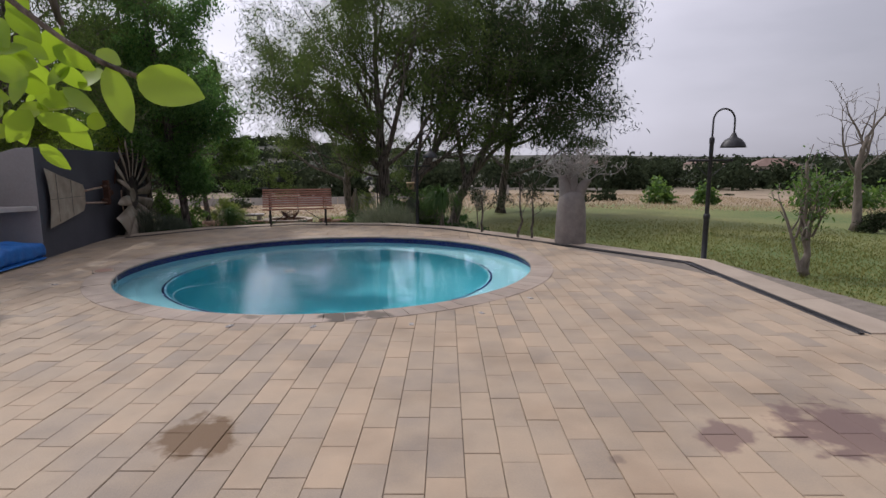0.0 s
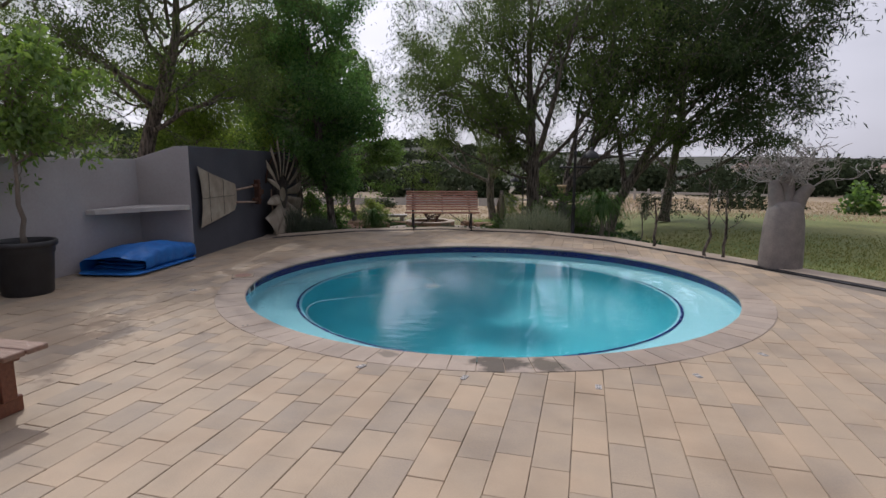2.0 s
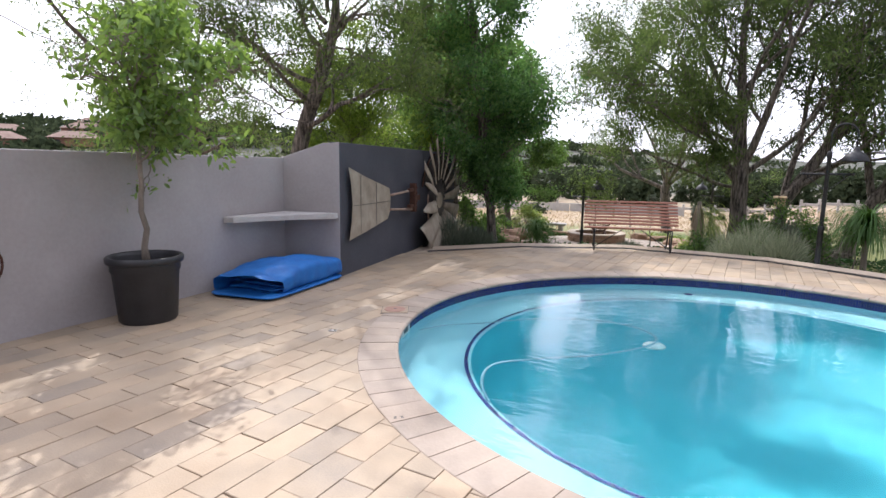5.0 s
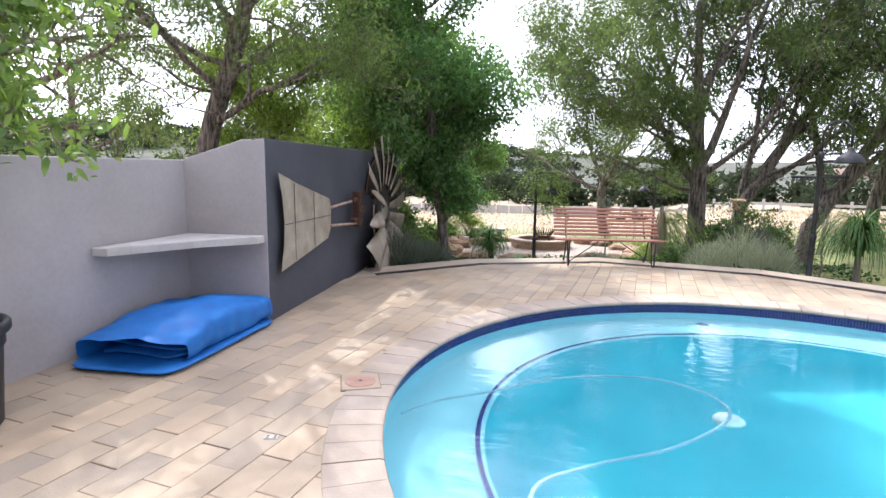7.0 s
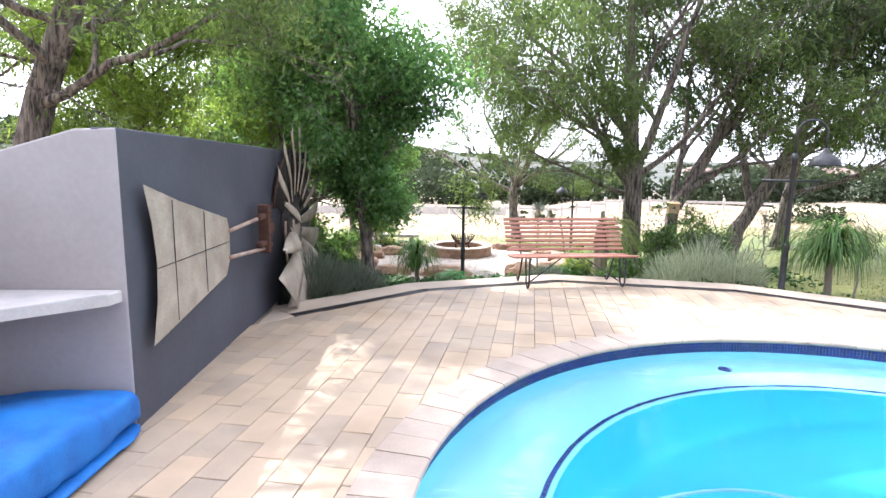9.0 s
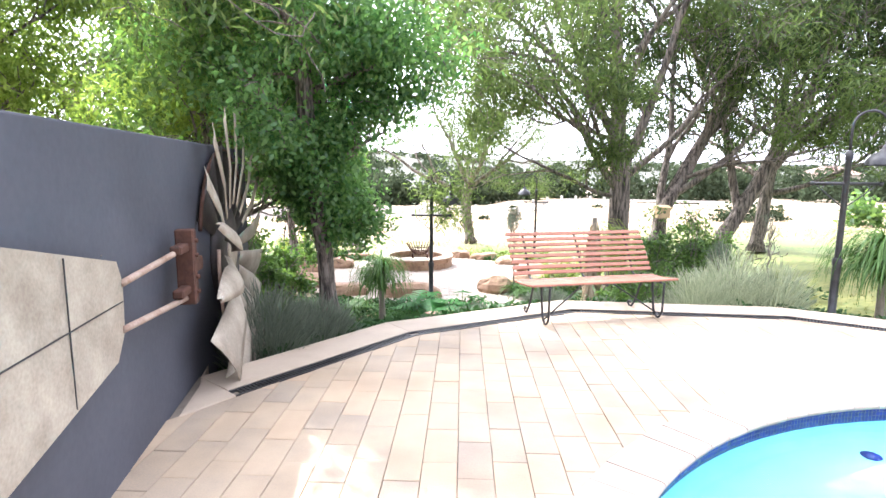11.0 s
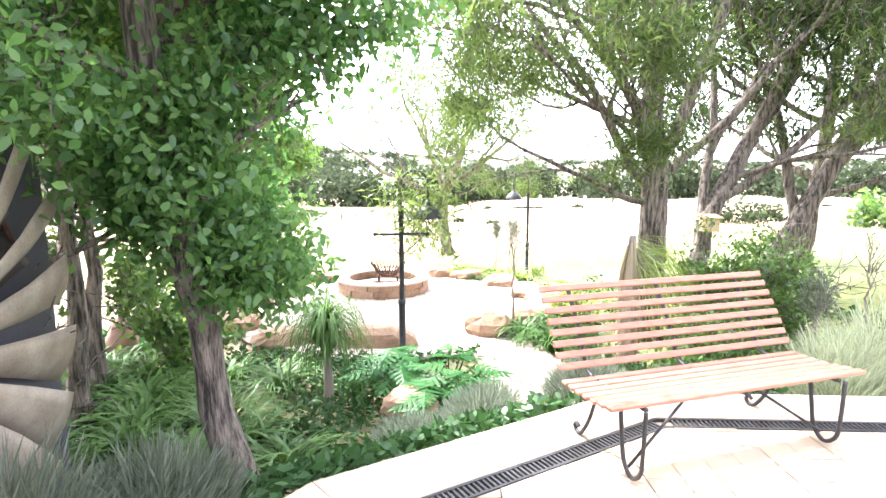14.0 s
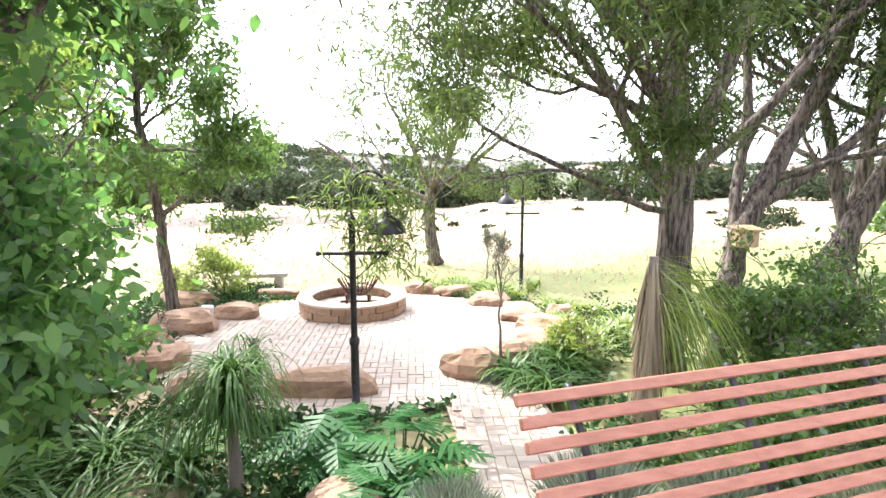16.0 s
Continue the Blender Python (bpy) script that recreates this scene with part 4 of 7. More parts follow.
def windmill_tail():
    """The sheet-metal vane of an old wind pump, fixed to the wall with its two arms."""
    m = Matrix(((WU.x, 0, WN.x, W0.x), (WU.y, 0, WN.y, W0.y), (0, 1, 0, 0), (0, 0, 0, 1)))
    ob = thing("windmill_vane", "weathered sheet metal wind pump vane on the charcoal wall", "metal art", m)
    pl = [(0.12, 1.56), (0.2, 1.3), (0.24, 1.03), (0.21, 0.78), (0.13, 0.51), (0.7, 0.58), (1.5, 0.71), (1.6, 0.84), (1.62, 1.1), (1.56, 1.22), (0.64, 1.43)]
    sh = Mesh()
    n = len(pl)
    vs = [(x, y, 0.06 + 0.012 * math.sin(x * 9)) for x, y in pl] + [(x, y, 0.064 + 0.012 * math.sin(x * 9)) for x, y in pl]
    sh.add(vs, [tuple(range(n)), tuple(range(n, 2 * n))[::-1]] + [(k, k + n, (k + 1) % n + n, (k + 1) % n) for k in range(n)])
    part("sheet", sh, GALV, ob, "cream weathered sheet metal")
    rb = Mesh()
    rb.box((0.24, 1.0, 0.072), (1.6, 1.006, 0.078), 0.001)
    rb.box((0.5, 0.58, 0.072), (0.506, 1.44, 0.078), 0.001)
    rb.box((1.05, 0.66, 0.072), (1.056, 1.32, 0.078), 0.001)
    part("ribs", rb, IRON, ob, "thin dark seams")
    for a, b in (((1.6, 1.1), (2.62, 1.16)), ((1.58, 0.86), (2.62, 0.8))):
        bm = Mesh().tube([(a[0], a[1], 0.08), (b[0], b[1], 0.14)], 0.02, 8)
        part("arm", bm, ARMMETAL, ob, "rust-stained pale metal arm", smooth=True)
    gb = Mesh()
    gb.box((2.48, 0.76, 0.08), (2.56, 1.28, 0.2), 0.01)
    gb.box((2.3, 0.84, 0.1), (2.5, 0.9, 0.17), 0.01)
    gb.box((2.3, 1.13, 0.1), (2.5, 1.19, 0.17), 0.01)
    gb.box((2.56, 0.96, 0.1), (2.78, 1.06, 0.18), 0.01)
    for z in (0.85, 0.95, 1.1, 1.2):
        gb.tube([(2.52, z, 0.2), (2.52, z, 0.22)], 0.016, 6)
    part("gear_bracket", gb, RUST, ob, "rusty red gearbox bracket")
    return ob


windmill_tail()


def windmill_fan():
    """The wheel of an old wind pump stood on edge: pale blades low down, ones coloured dark for shade above with narrow
    pale ribs.
    """
    hub = on_wall(4.2, 0.175, 0.88)
    m = Matrix(((WU.x, 0, WN.x, hub.x), (WU.y, 0, WN.y, hub.y), (0, 1, 0, hub.z), (0, 0, 0, 1)))
    ob = thing("windmill_fan", "old wind pump fan of curved metal blades beside the wall", "metal art", m)
    part("hub", Mesh().add([(0.19 * math.cos(a * math.pi / 12), 0.17 * math.sin(a * math.pi / 12), z) for z in (-0.1, -0.07) for a in range(24)], [tuple(range(24, 48))] + [(k, (k + 1) % 24, (k + 1) % 24 + 24, k + 24) for k in range(24)]), GALV, ob, "pale oval hub plate")
    dk = Mesh()
    prof = [(0.01, -0.08), (0.36, -0.09), (0.46, -0.12), (0.48, -0.15), (0.48, -0.18), (0.01, -0.18)]
    dk.add([(r * math.cos(2 * math.pi * k / 32), r * math.sin(2 * math.pi * k / 32) * 1.06, z) for r, z in prof for k in range(32)],
           [(i * 32 + k, i * 32 + (k + 1) % 32, (i + 1) * 32 + (k + 1) % 32, (i + 1) * 32 + k) for i in range(5) for k in range(32)])
    part("centre_disc", dk, DARKBLADE, ob, "dark steel centre disc", smooth=True)
    part("ring_rail", Mesh().tube([(0.98 * math.cos(math.pi * (0.1 + 0.8 * k / 30)), 0.98 * math.sin(math.pi * (0.1 + 0.8 * k / 30)), -0.13) for k in range(31)], 0.016, 6), RUST, ob, smooth=True)
    part("ring_rail", Mesh().tube([(1.05 * math.cos(math.pi * (0.95 + 0.3 * k / 16)), 1.05 * math.sin(math.pi * (0.95 + 0.3 * k / 16)), 0.03) for k in range(17)], 0.016, 6), ARMMETAL, ob, "pale rail behind the blades", smooth=True)
    soil = land(hub.x, hub.y) - hub.z

    def blade(a0, r0, r1, h0, h1, pitch, off, bow, point=0.0, side=0.0, rise=0.0):
        """One sheet blade along angle a0: half widths h0 to h1, turned by pitch, bowed, its end cut or pointed."""
        NU, NV = 10, 5
        bm, vs = Mesh(), []
        ca, sa, cp, sp = math.cos(a0), math.sin(a0), math.cos(pitch), math.sin(pitch)
        for lay in (0, 1):
            for u in range(NU):
                t = u / (NU - 1)
                rad = r0 + (r1 - r0) * t
                half = (h0 + (h1 - h0) * t) * (1 - point * max(0, t - 0.55) / 0.45)
                for v in range(NV):
                    w = v / (NV - 1) * 2 - 1
                    x0, z0 = w * half, bow * (1 - w * w)
                    x, z = x0 * cp - z0 * sp + side, x0 * sp + z0 * cp + off + rise * min(1, 2.2 * t) + 0.004 * lay
                    rr_ = rad - 0.09 * t * (w * 0.5 + 0.5) * (1 - point)
                    vs.append((rr_ * ca - x * sa, rr_ * sa + x * ca, z))
        k = NU * NV
        for u in range(NU - 1):
            for v in range(NV - 1):
                i = u * NV + v
                bm.f.append((i, i + 1, i + NV + 1, i + NV))
                bm.f.append((k + i + NV, k + i + NV + 1, k + i + 1, k + i))
        rim = [v for v in range(NV)] + [u * NV + NV - 1 for u in range(1, NU)] + [(NU - 1) * NV + v for v in range(NV - 2, -1, -1)] + [u * NV for u in range(NU - 2, 0, -1)]
        for i in range(len(rim)):
            p, q = rim[i], rim[(i + 1) % len(rim)]
            bm.f.append((q, p, p + k, q + k))
        bm.v = vs
        return bm

    rw = random.Random(6)
    n = 18
    for b in range(n):
        a0 = 2 * math.pi * b / n + 0.09 + rw.uniform(-0.02, 0.02)
        up, across = math.sin(a0), math.cos(a0)
        if up > 0.42:
            # upper blades get a dark colour in place of the shade there
            bl = part("blade", blade(a0, 0.44, 1.02, 0.075, 0.19, radians(-9), -0.14, 0.015), DARKBLADE, ob, "upper blade coloured dark for shade", smooth=True)
            part("blade_rib", blade(a0 + 0.05, 0.46, 1.42 + rw.uniform(-0.05, 0.05), 0.035, 0.1, radians(6), -0.06, 0.012, 0.2, 0.0, 0.05), GALV, bl, "narrow cream rib and tip", smooth=True)
        elif across > 0:
            reach = min(1.32, (soil + 0.06) / up) if up < -0.3 else 1.32
            part("blade", blade(a0, 0.42, reach, 0.06, 0.19, radians(20), -0.12, 0.03, 0.0, 0.0, 0.06), GALV, ob, "cream weathered blade", smooth=True)
        elif up > -0.12:
            part("blade", blade(a0, 0.4, 1.62, 0.06, 0.18, radians(30), -0.04, 0.03, 0.9, 0.0, 0.18), GALV, ob, "pale curved blade bent to a point", smooth=True)
        else:
            reach = min(1.58, (soil + 0.06) / up) if up < -0.5 else 1.58
            part("blade", blade(a0, 0.36, reach, 0.08, 0.27, radians(14), -0.04, 0.03, 0.0, 0.0, 0.16), GALV, ob, "cream weathered blade", smooth=True)
    return ob


windmill_fan()


# ---- bench ----
def garden_bench():
    ob = thing("garden_bench", "red-brown slatted garden bench on black iron legs", "bench", Matrix.Translation((-3.42, 14.195, 0.014)) @ pose(0, 0, 0, 0, 0, 14.6))
    hw = 0.9
    for k in range(7):
        y = 0.0 + 0.075 * k
        z = 0.468 - 0.012 * math.sin(k / 6 * math.pi) - 0.006 * k
        part("seat_slat", Mesh().box((-hw, y, z - 0.024), (hw, y + 0.052, z), 0.006), SLAT, ob)
    for k in range(8):
        t = k / 7
        y, z = 0.54 + 0.24 * t + 0.04 * t * t, 0.495 + 0.42 * t
        part("back_slat", Mesh().box((-hw, y - 0.012, z - 0.021), (hw, y + 0.012, z + 0.021), 0.005, Euler((radians(-29), 0, 0)).to_matrix()), SLAT, ob)
    for x in (-0.68, 0.0, 0.68):
        st = Mesh()
        st.tube(spline([(x, 0.0, 0.43), (x, 0.2, 0.422), (x, 0.44, 0.415), (x, 0.58, 0.45), (x, 0.635, 0.57), (x, 0.75, 0.77), (x, 0.865, 0.93)], 5), 0.014, 6)
        part("support_strap", st, IRON, ob, smooth=True)
    for x in (-0.7, 0.7):
        lp = Mesh()
        lp.tube(spline([(x, -0.02, 0.43), (x - 0.005, -0.02, 0.2), (x, 0.0, 0.07), (x, 0.07, 0.012), (x, 0.14, 0.07), (x, 0.17, 0.2), (x, 0.2, 0.42)], 6), 0.013, 6)
        part("front_leg", lp, IRON, ob, "bent iron loop leg", smooth=True)
        bl = Mesh()
        bl.tube(spline([(x, 0.38, 0.41), (x, 0.44, 0.3), (x, 0.5, 0.15), (x, 0.58, 0.03), (x, 0.63, 0.014), (x, 0.66, 0.04), (x, 0.64, 0.07), (x, 0.61, 0.055)], 6), 0.013, 6)
        part("back_leg", bl, IRON, ob, "iron back leg with a scrolled foot", smooth=True)
        br = Mesh().tube([(x, 0.1, 0.06), (x * 0.25, 0.22, 0.41)], 0.009, 6)
        part("brace", br, IRON, ob, smooth=True)
    return ob


garden_bench()


# ---- picnic table ----
def picnic_table():
    ob = thing("picnic_table", "red-brown stained wooden picnic table with attached seats", "table", pose(-4.62, 3.3, 0))
    hl = 0.93
    for k in range(5):
        y = -0.375 + 0.153 * k
        part("top_board", Mesh().box((-hl, y, 0.705), (hl, y + 0.138, 0.74), 0.006), TABLETOP, ob)
    for s in (-1, 1):
        for k in range(2):
            y = s * (0.56 + 0.155 * k)
            part("seat_board", Mesh().box((-hl, y, 0.415), (hl, y + s * 0.142, 0.45), 0.006), TABLETOP, ob)
    for x in (-0.72, 0.72):
        part("floor_runner", Mesh().box((x - 0.03, -0.8, 0.0), (x + 0.03, 0.8, 0.11), 0.008), TABLEWOOD, ob)
        part("seat_rail", Mesh().box((x - 0.045, -0.83, 0.325), (x - 0.0, 0.83, 0.414), 0.006), TABLEWOOD, ob)
        part("top_rail", Mesh().box((x - 0.045, -0.36, 0.61), (x, 0.36, 0.704), 0.006), TABLEWOOD, ob)
        for s in (-1, 1):
            for y in (0.58, 0.70):
                part("seat_post", Mesh().box((x + 0.002, s * y - 0.05, 0.1), (x + 0.05, s * y + 0.05, 0.414), 0.005), TABLEWOOD, ob)
            part("table_leg", Mesh().box((x + 0.002, -0.05, 0.0), (x + 0.046, 0.05, 0.72), 0.005, Euler((radians(s * 26), 0, 0)).to_matrix()).add([], []), TABLEWOOD, ob)
    for v in ob.children:
        if v.name.startswith("table_leg"):
            v.location.y = 0.0
    part("stretcher", Mesh().box((-0.7, -0.05, 0.33), (0.7, 0.05, 0.37), 0.005), TABLEWOOD, ob)
    return ob


picnic_table()


# ---- lamps ----
def lamp_post(x, y, z, turn, first=[]):
    if first:
        return copy_thing(first[0], pose(x, y, z, 0, 0, turn))
    ob = thing("garden_lamp", "dark iron garden lamp post with gooseneck and bell shade", "lamp", pose(x, y, z, 0, 0, turn), "garden lamps")
    part("lower_pole", Mesh().lathe([(0.001, 0), (0.062, 0), (0.062, 0.02), (0.046, 0.03), (0.046, 0.76), (0.056, 0.78), (0.056, 0.84), (0.04, 0.86)], 16), IRON, ob, smooth=True)
    part("upper_pole", Mesh().lathe([(0.036, 0.85), (0.034, 2.05), (0.042, 2.06), (0.042, 2.14), (0.02, 2.17), (0.001, 2.17)], 16), IRON, ob, smooth=True)
    arc = [(0, 0, 2.15), (0, 0, 2.42)] + [(0.185 - 0.185 * math.cos(a), 0, 2.43 + 0.2 * math.sin(a)) for a in [math.pi * k / 12 for k in range(1, 12)]] + [(0.37, 0, 2.42), (0.37, 0, 2.22)]
    part("gooseneck", Mesh().tube(arc, 0.016, 8), IRON, ob, smooth=True)
    part("shade", Mesh().lathe([(0.001, 2.24), (0.03, 2.235), (0.045, 2.19), (0.06, 2.16), (0.13, 2.12), (0.18, 2.06), (0.2, 2.0), (0.205, 1.985), (0.195, 1.99), (0.17, 2.055), (0.12, 2.11), (0.05, 2.14), (0.001, 2.15)], 28, at=(0.37, 0, 0)), IRON, ob, "dark metal bell shade", smooth=True)
    part("bulb", Mesh().lathe([(0.001, 1.99), (0.03, 2.0), (0.04, 2.03), (0.025, 2.09), (0.015, 2.13)][::-1], 12, at=(0.37, 0, 0)), WHITEPLASTIC, ob, "unlit white bulb", smooth=True)
    arm = Mesh().tube([(-0.35, 0, 1.77), (0.35, 0, 1.77)], 0.021, 8)
    for s in (-1, 1):
        arm.lathe([(0.001, -0.03), (0.022, -0.02), (0.03, 0), (0.022, 0.02), (0.001, 0.03)], 10, at=(s * 0.36, 0, 1.77))
    part("crossarm", arm, IRON, ob, smooth=True)
    for s in (-1, 1):
        sc = Mesh().tube(spline([(s * 0.035, 0, 1.5), (s * 0.15, 0, 1.6), (s * 0.26, 0, 1.7), (s * 0.3, 0, 1.74), (s * 0.27, 0, 1.765), (s * 0.235, 0, 1.74), (s * 0.25, 0, 1.715)], 5), 0.008, 6)
        part("scroll_bracket", sc, IRON, ob, smooth=True)
    first.append(ob)
    return ob


lamp_post(4.79, 9.33, land(4.79, 9.33) - 0.02, 0)
lamp_post(-5.5, 18.8, land(-5.5, 18.8) - 0.02, 0)
lamp_post(-2.44, 25.3, land(-2.44, 25.3) - 0.02, 175)
lamp_post(-0.36, 15.0, land(-0.36, 15.0) - 0.02, -15)


# ---- small fittings on the terrace ----
def anchor_plate(x, y, turn, first=[]):
    if first:
        return copy_thing(first[0], pose(x, y, 0.003, 0, 0, turn))
    ob = thing("anchor_plate", "small white slotted plate set flush in the paving", "floor fitting", pose(x, y, 0.006, 0, 0, turn), "floor plates")
    part("plate", Mesh().box((-0.04, -0.022, -0.004), (0.04, 0.022, 0.004), 0.002), SHELFSTONE, ob)
    for sx in (-0.022, 0.022):
        for sy in (-0.009, 0.009):
            part("slot", Mesh().box((sx - 0.009, sy - 0.005, 0.0035), (sx + 0.009, sy + 0.005, 0.0055), 0.0005), POT, ob, "dark slot")
    first.append(ob)
    return ob


for ax, ay, at in ((-2.02, 5.33, 65), (-1.18, 5.3, 80), (-0.2, 5.35, 90), (-3.55, 6.1, 40), (-5.1, 7.35, 20), (0.55, 5.75, 110), (1.2, 6.4, 120)):
    anchor_plate(ax, ay, at)
lid = thing("drain_lid", "square terracotta coloured drain lid in the paving", "drain lid", pose(-5.0, 8.3, 0.007, 0, 0, 30))
part("frame", Mesh().box((-0.15, -0.15, -0.01), (0.15, 0.15, 0.002), 0.002), JOINT, lid, "dark square seam")
part("surround", Mesh().box((-0.141, -0.141, -0.005), (0.141, 0.141, 0.006), 0.003), PAVER, lid, "tan square surround")
part("cover", Mesh().lathe([(0.001, 0.011), (0.112, 0.011), (0.118, 0.008), (0.118, 0.0)], 32), TERRACOTTA, lid, "round terracotta cover")
part("finger_hole", Mesh().lathe([(0.016, 0.0135), (0.001, 0.0135)], 12), POT, lid, "dark finger hole")
tap = thing("garden_tap", "small metal garden tap standing on the paving", "tap", pose(-5.7, 4.85, 0.0))
part("riser", Mesh().lathe([(0.001, 0), (0.03, 0), (0.03, 0.01), (0.016, 0.015), (0.016, 0.13), (0.022, 0.14), (0.001, 0.15)], 12), STEEL, tap, smooth=True)
part("spout", Mesh().tube([(0, 0, 0.11), (0.05, -0.02, 0.11), (0.075, -0.03, 0.09), (0.08, -0.03, 0.06)], 0.014, 8), IRON, tap, smooth=True)
part("handle", Mesh().box((-0.035, -0.006, 0.15), (0.035, 0.006, 0.162), 0.003), IRON, tap)


# ---- bottle planter with bare twigs ----
def bottle_plant():
    x, y = 2.87, 11.05
    ob = thing("bottle_tree", "grey bottle-shaped trunk with a tangle of bare twigs", "tree", pose(x, y, land(x, y) - 0.03))
    part("trunk", Mesh().lathe([(0.001, 0), (0.31, 0), (0.315, 0.1), (0.305, 0.5), (0.285, 0.85), (0.25, 1.05), (0.2, 1.15), (0.001, 1.2)], 28), BOTTLEBARK, ob, smooth=True)
    nk = Mesh()
    for p in ([(-0.1, 0, 1.0), (-0.16, 0, 1.3), (-0.2, 0.02, 1.5)], [(0.1, 0, 1.0), (0.2, 0, 1.25), (0.33, 0, 1.42)], [(0, 0.05, 1.1), (0.02, 0.08, 1.4), (0.0, 0.1, 1.6)]):
        nk.tube(spline(p, 5), [0.15 - 0.008 * i for i in range(11)], 10)
    part("neck", nk, BOTTLEBARK, ob, smooth=True)
    r = random.Random(8)
    limbs = []
    for k in range(34):
        a = r.uniform(0, 6.28)
        fx, fz = r.choice(((-0.2, 1.45), (0.32, 1.38), (0.0, 1.55)))
        limbs.append(((fx, 0, fz), (math.cos(a), math.sin(a) * 0.8, r.uniform(0.1, 1.1)), r.uniform(0.3, 0.5), 0.011))
    bm, tips = branchwork(r, limbs, 2, 0.35, 0.04, (3, 4), 0.65, 5, 0.006)
    part("twig_tangle", bm, DRYTWIG, ob, "dry pale grey twigs")


bottle_plant()


# ---- trees ----
def bough(foot, n, z0, z1, out, length, rad, seed, up=0.6, lean=(0, 0), turn=0.0):
    """n limbs spread round a trunk between two heights."""
    r = random.Random(seed)
    res = []
    for k in range(n):
        a = turn + k * 2.399 + r.uniform(-0.3, 0.3)
        z = z0 + (z1 - z0) * (k + 0.5) / n
        t = (z - z0) / max(0.1, z1 - z0)
        p = (foot[0] + lean[0] * z, foot[1] + lean[1] * z, z)
        res.append((p, (math.cos(a) * out, math.sin(a) * out, up + 0.5 * t), length * (1 - 0.35 * t) * r.uniform(0.8, 1.2), rad * (1 - 0.4 * t)))
    return res


# leafy tree behind the fan
gz = land(-6.55, 15.1)
tree("leafy_tree", "leaning tree with mottled trunk and dense green leaves", (-6.55, 15.1, gz),
     [((0, 0, 0), 0.13), ((-0.17, -0.03, 1.0), 0.105), ((-0.22, -0.35, 2.5), 0.1), ((-0.42, -0.5, 4.2), 0.08), ((-0.6, -0.5, 6.2), 0.055), ((-0.7, -0.5, 8.2), 0.025)],
     bough((0, 0.0), 6, 1.6, 2.6, 1.0, 0.45, 0.025, 4, 0.2, (-0.1, -0.12)) + bough((0, 0.0), 8, 2.3, 4.2, 1.0, 0.85, 0.03, 24, 0.15, (-0.1, -0.12)) + bough((0, 0.0), 20, 3.1, 8.0, 1.0, 1.15, 0.04, 14, 0.4, (-0.1, -0.08))
     + [((-0.19, -0.15, 1.6), (-0.1, 1, 0.1), 0.6, 0.03), ((-0.2, -0.25, 2.1), (-0.2, 1, 0.2), 0.8, 0.035), ((-0.22, -0.35, 2.5), (0.1, 1, 0.3), 0.8, 0.035), ((-0.3, -0.42, 3.2), (-0.1, 1, 0.3), 0.95, 0.035), ((-0.38, -0.48, 3.8), (0.2, 1, 0.3), 1.0, 0.035), ((-0.22, -0.33, 2.4), (-0.35, 1, 0.05), 0.8, 0.035), ((-0.25, -0.38, 2.8), (-0.2, 1, 0.1), 0.9, 0.035)],
     2, DEEPLEAF, 12, 0.16, 0.068, 0.034, 41, BARK, 0.25, 0.02, (4, 6), 0.6, 0.35)
# second stems beside it
for sx, sy, sd, hgt in ((-8.69, 16.75, 6, 7.0), (-9.9, 13.9, 16, 5.2), (-10.4, 18.6, 26, 6.0), (-9.0, 17.6, 27, 4.6), (-8.35, 15.5, 36, 7.0)):
    tree("leafy_tree", "slender dark-stemmed tree with green leaves behind the wall", (sx, sy, land(sx, sy)),
         [((0, 0, 0), 0.105), ((0.05, 0, 1.5), 0.08), ((-0.05, 0.1, 3.2), 0.045), ((0, 0.1, hgt), 0.03)],
         bough((0, 0), 15, 1.6, hgt, 1.0, 1.05, 0.035, sd, 0.3), 2, FEATHER if sd in (6, 16) else BROADLEAF, 26 if sd in (6, 16) else 15, 0.2, 0.085, 0.024 if sd in (6, 16) else 0.04, sd + 50, BARK, 0.25, 0.02, (4, 5), 0.6, 0.35)
# feathery tree beyond the wall, leaning over it
gz = land(-9.95, 11.6)
tree("acacia_tree", "leaning dark-trunked thorn tree with feathery drooping leaves", (-9.95, 11.6, gz),
     [((0, 0, 0), 0.19), ((0.25, 0.1, 1.6), 0.16), ((0.7, 0.25, 3.0), 0.14), ((1.2, 0.3, 4.2), 0.1), ((1.4, 0.3, 5.8), 0.04)],
     bough((0.05, 0.02), 15, 2.5, 5.7, 1.0, 2.3, 0.06, 9, 0.4, (0.23, 0.05)), 3, ACACIA, 19, 0.17, 0.09, 0.019, 43, BARK, 0.24, 0.03, (3, 4), 0.62, 0.6)
tree("acacia_tree", "tall thin-leaved thorn tree beyond the grey wall", (-12.6, 10.2, land(-12.6, 10.2)),
     [((0, 0, 0), 0.16), ((0.2, 0.1, 2.0), 0.13), ((0.5, 0.4, 4.0), 0.1), ((0.8, 0.5, 6.0), 0.05)],
     bough((0.1, 0.0), 13, 2.6, 6.0, 1.0, 2.7, 0.06, 19, 0.35, (0.12, 0.08)), 3, ACACIA, 16, 0.18, 0.09, 0.02, 44, BARK, 0.26, 0.0, (3, 4), 0.62, 0.5)
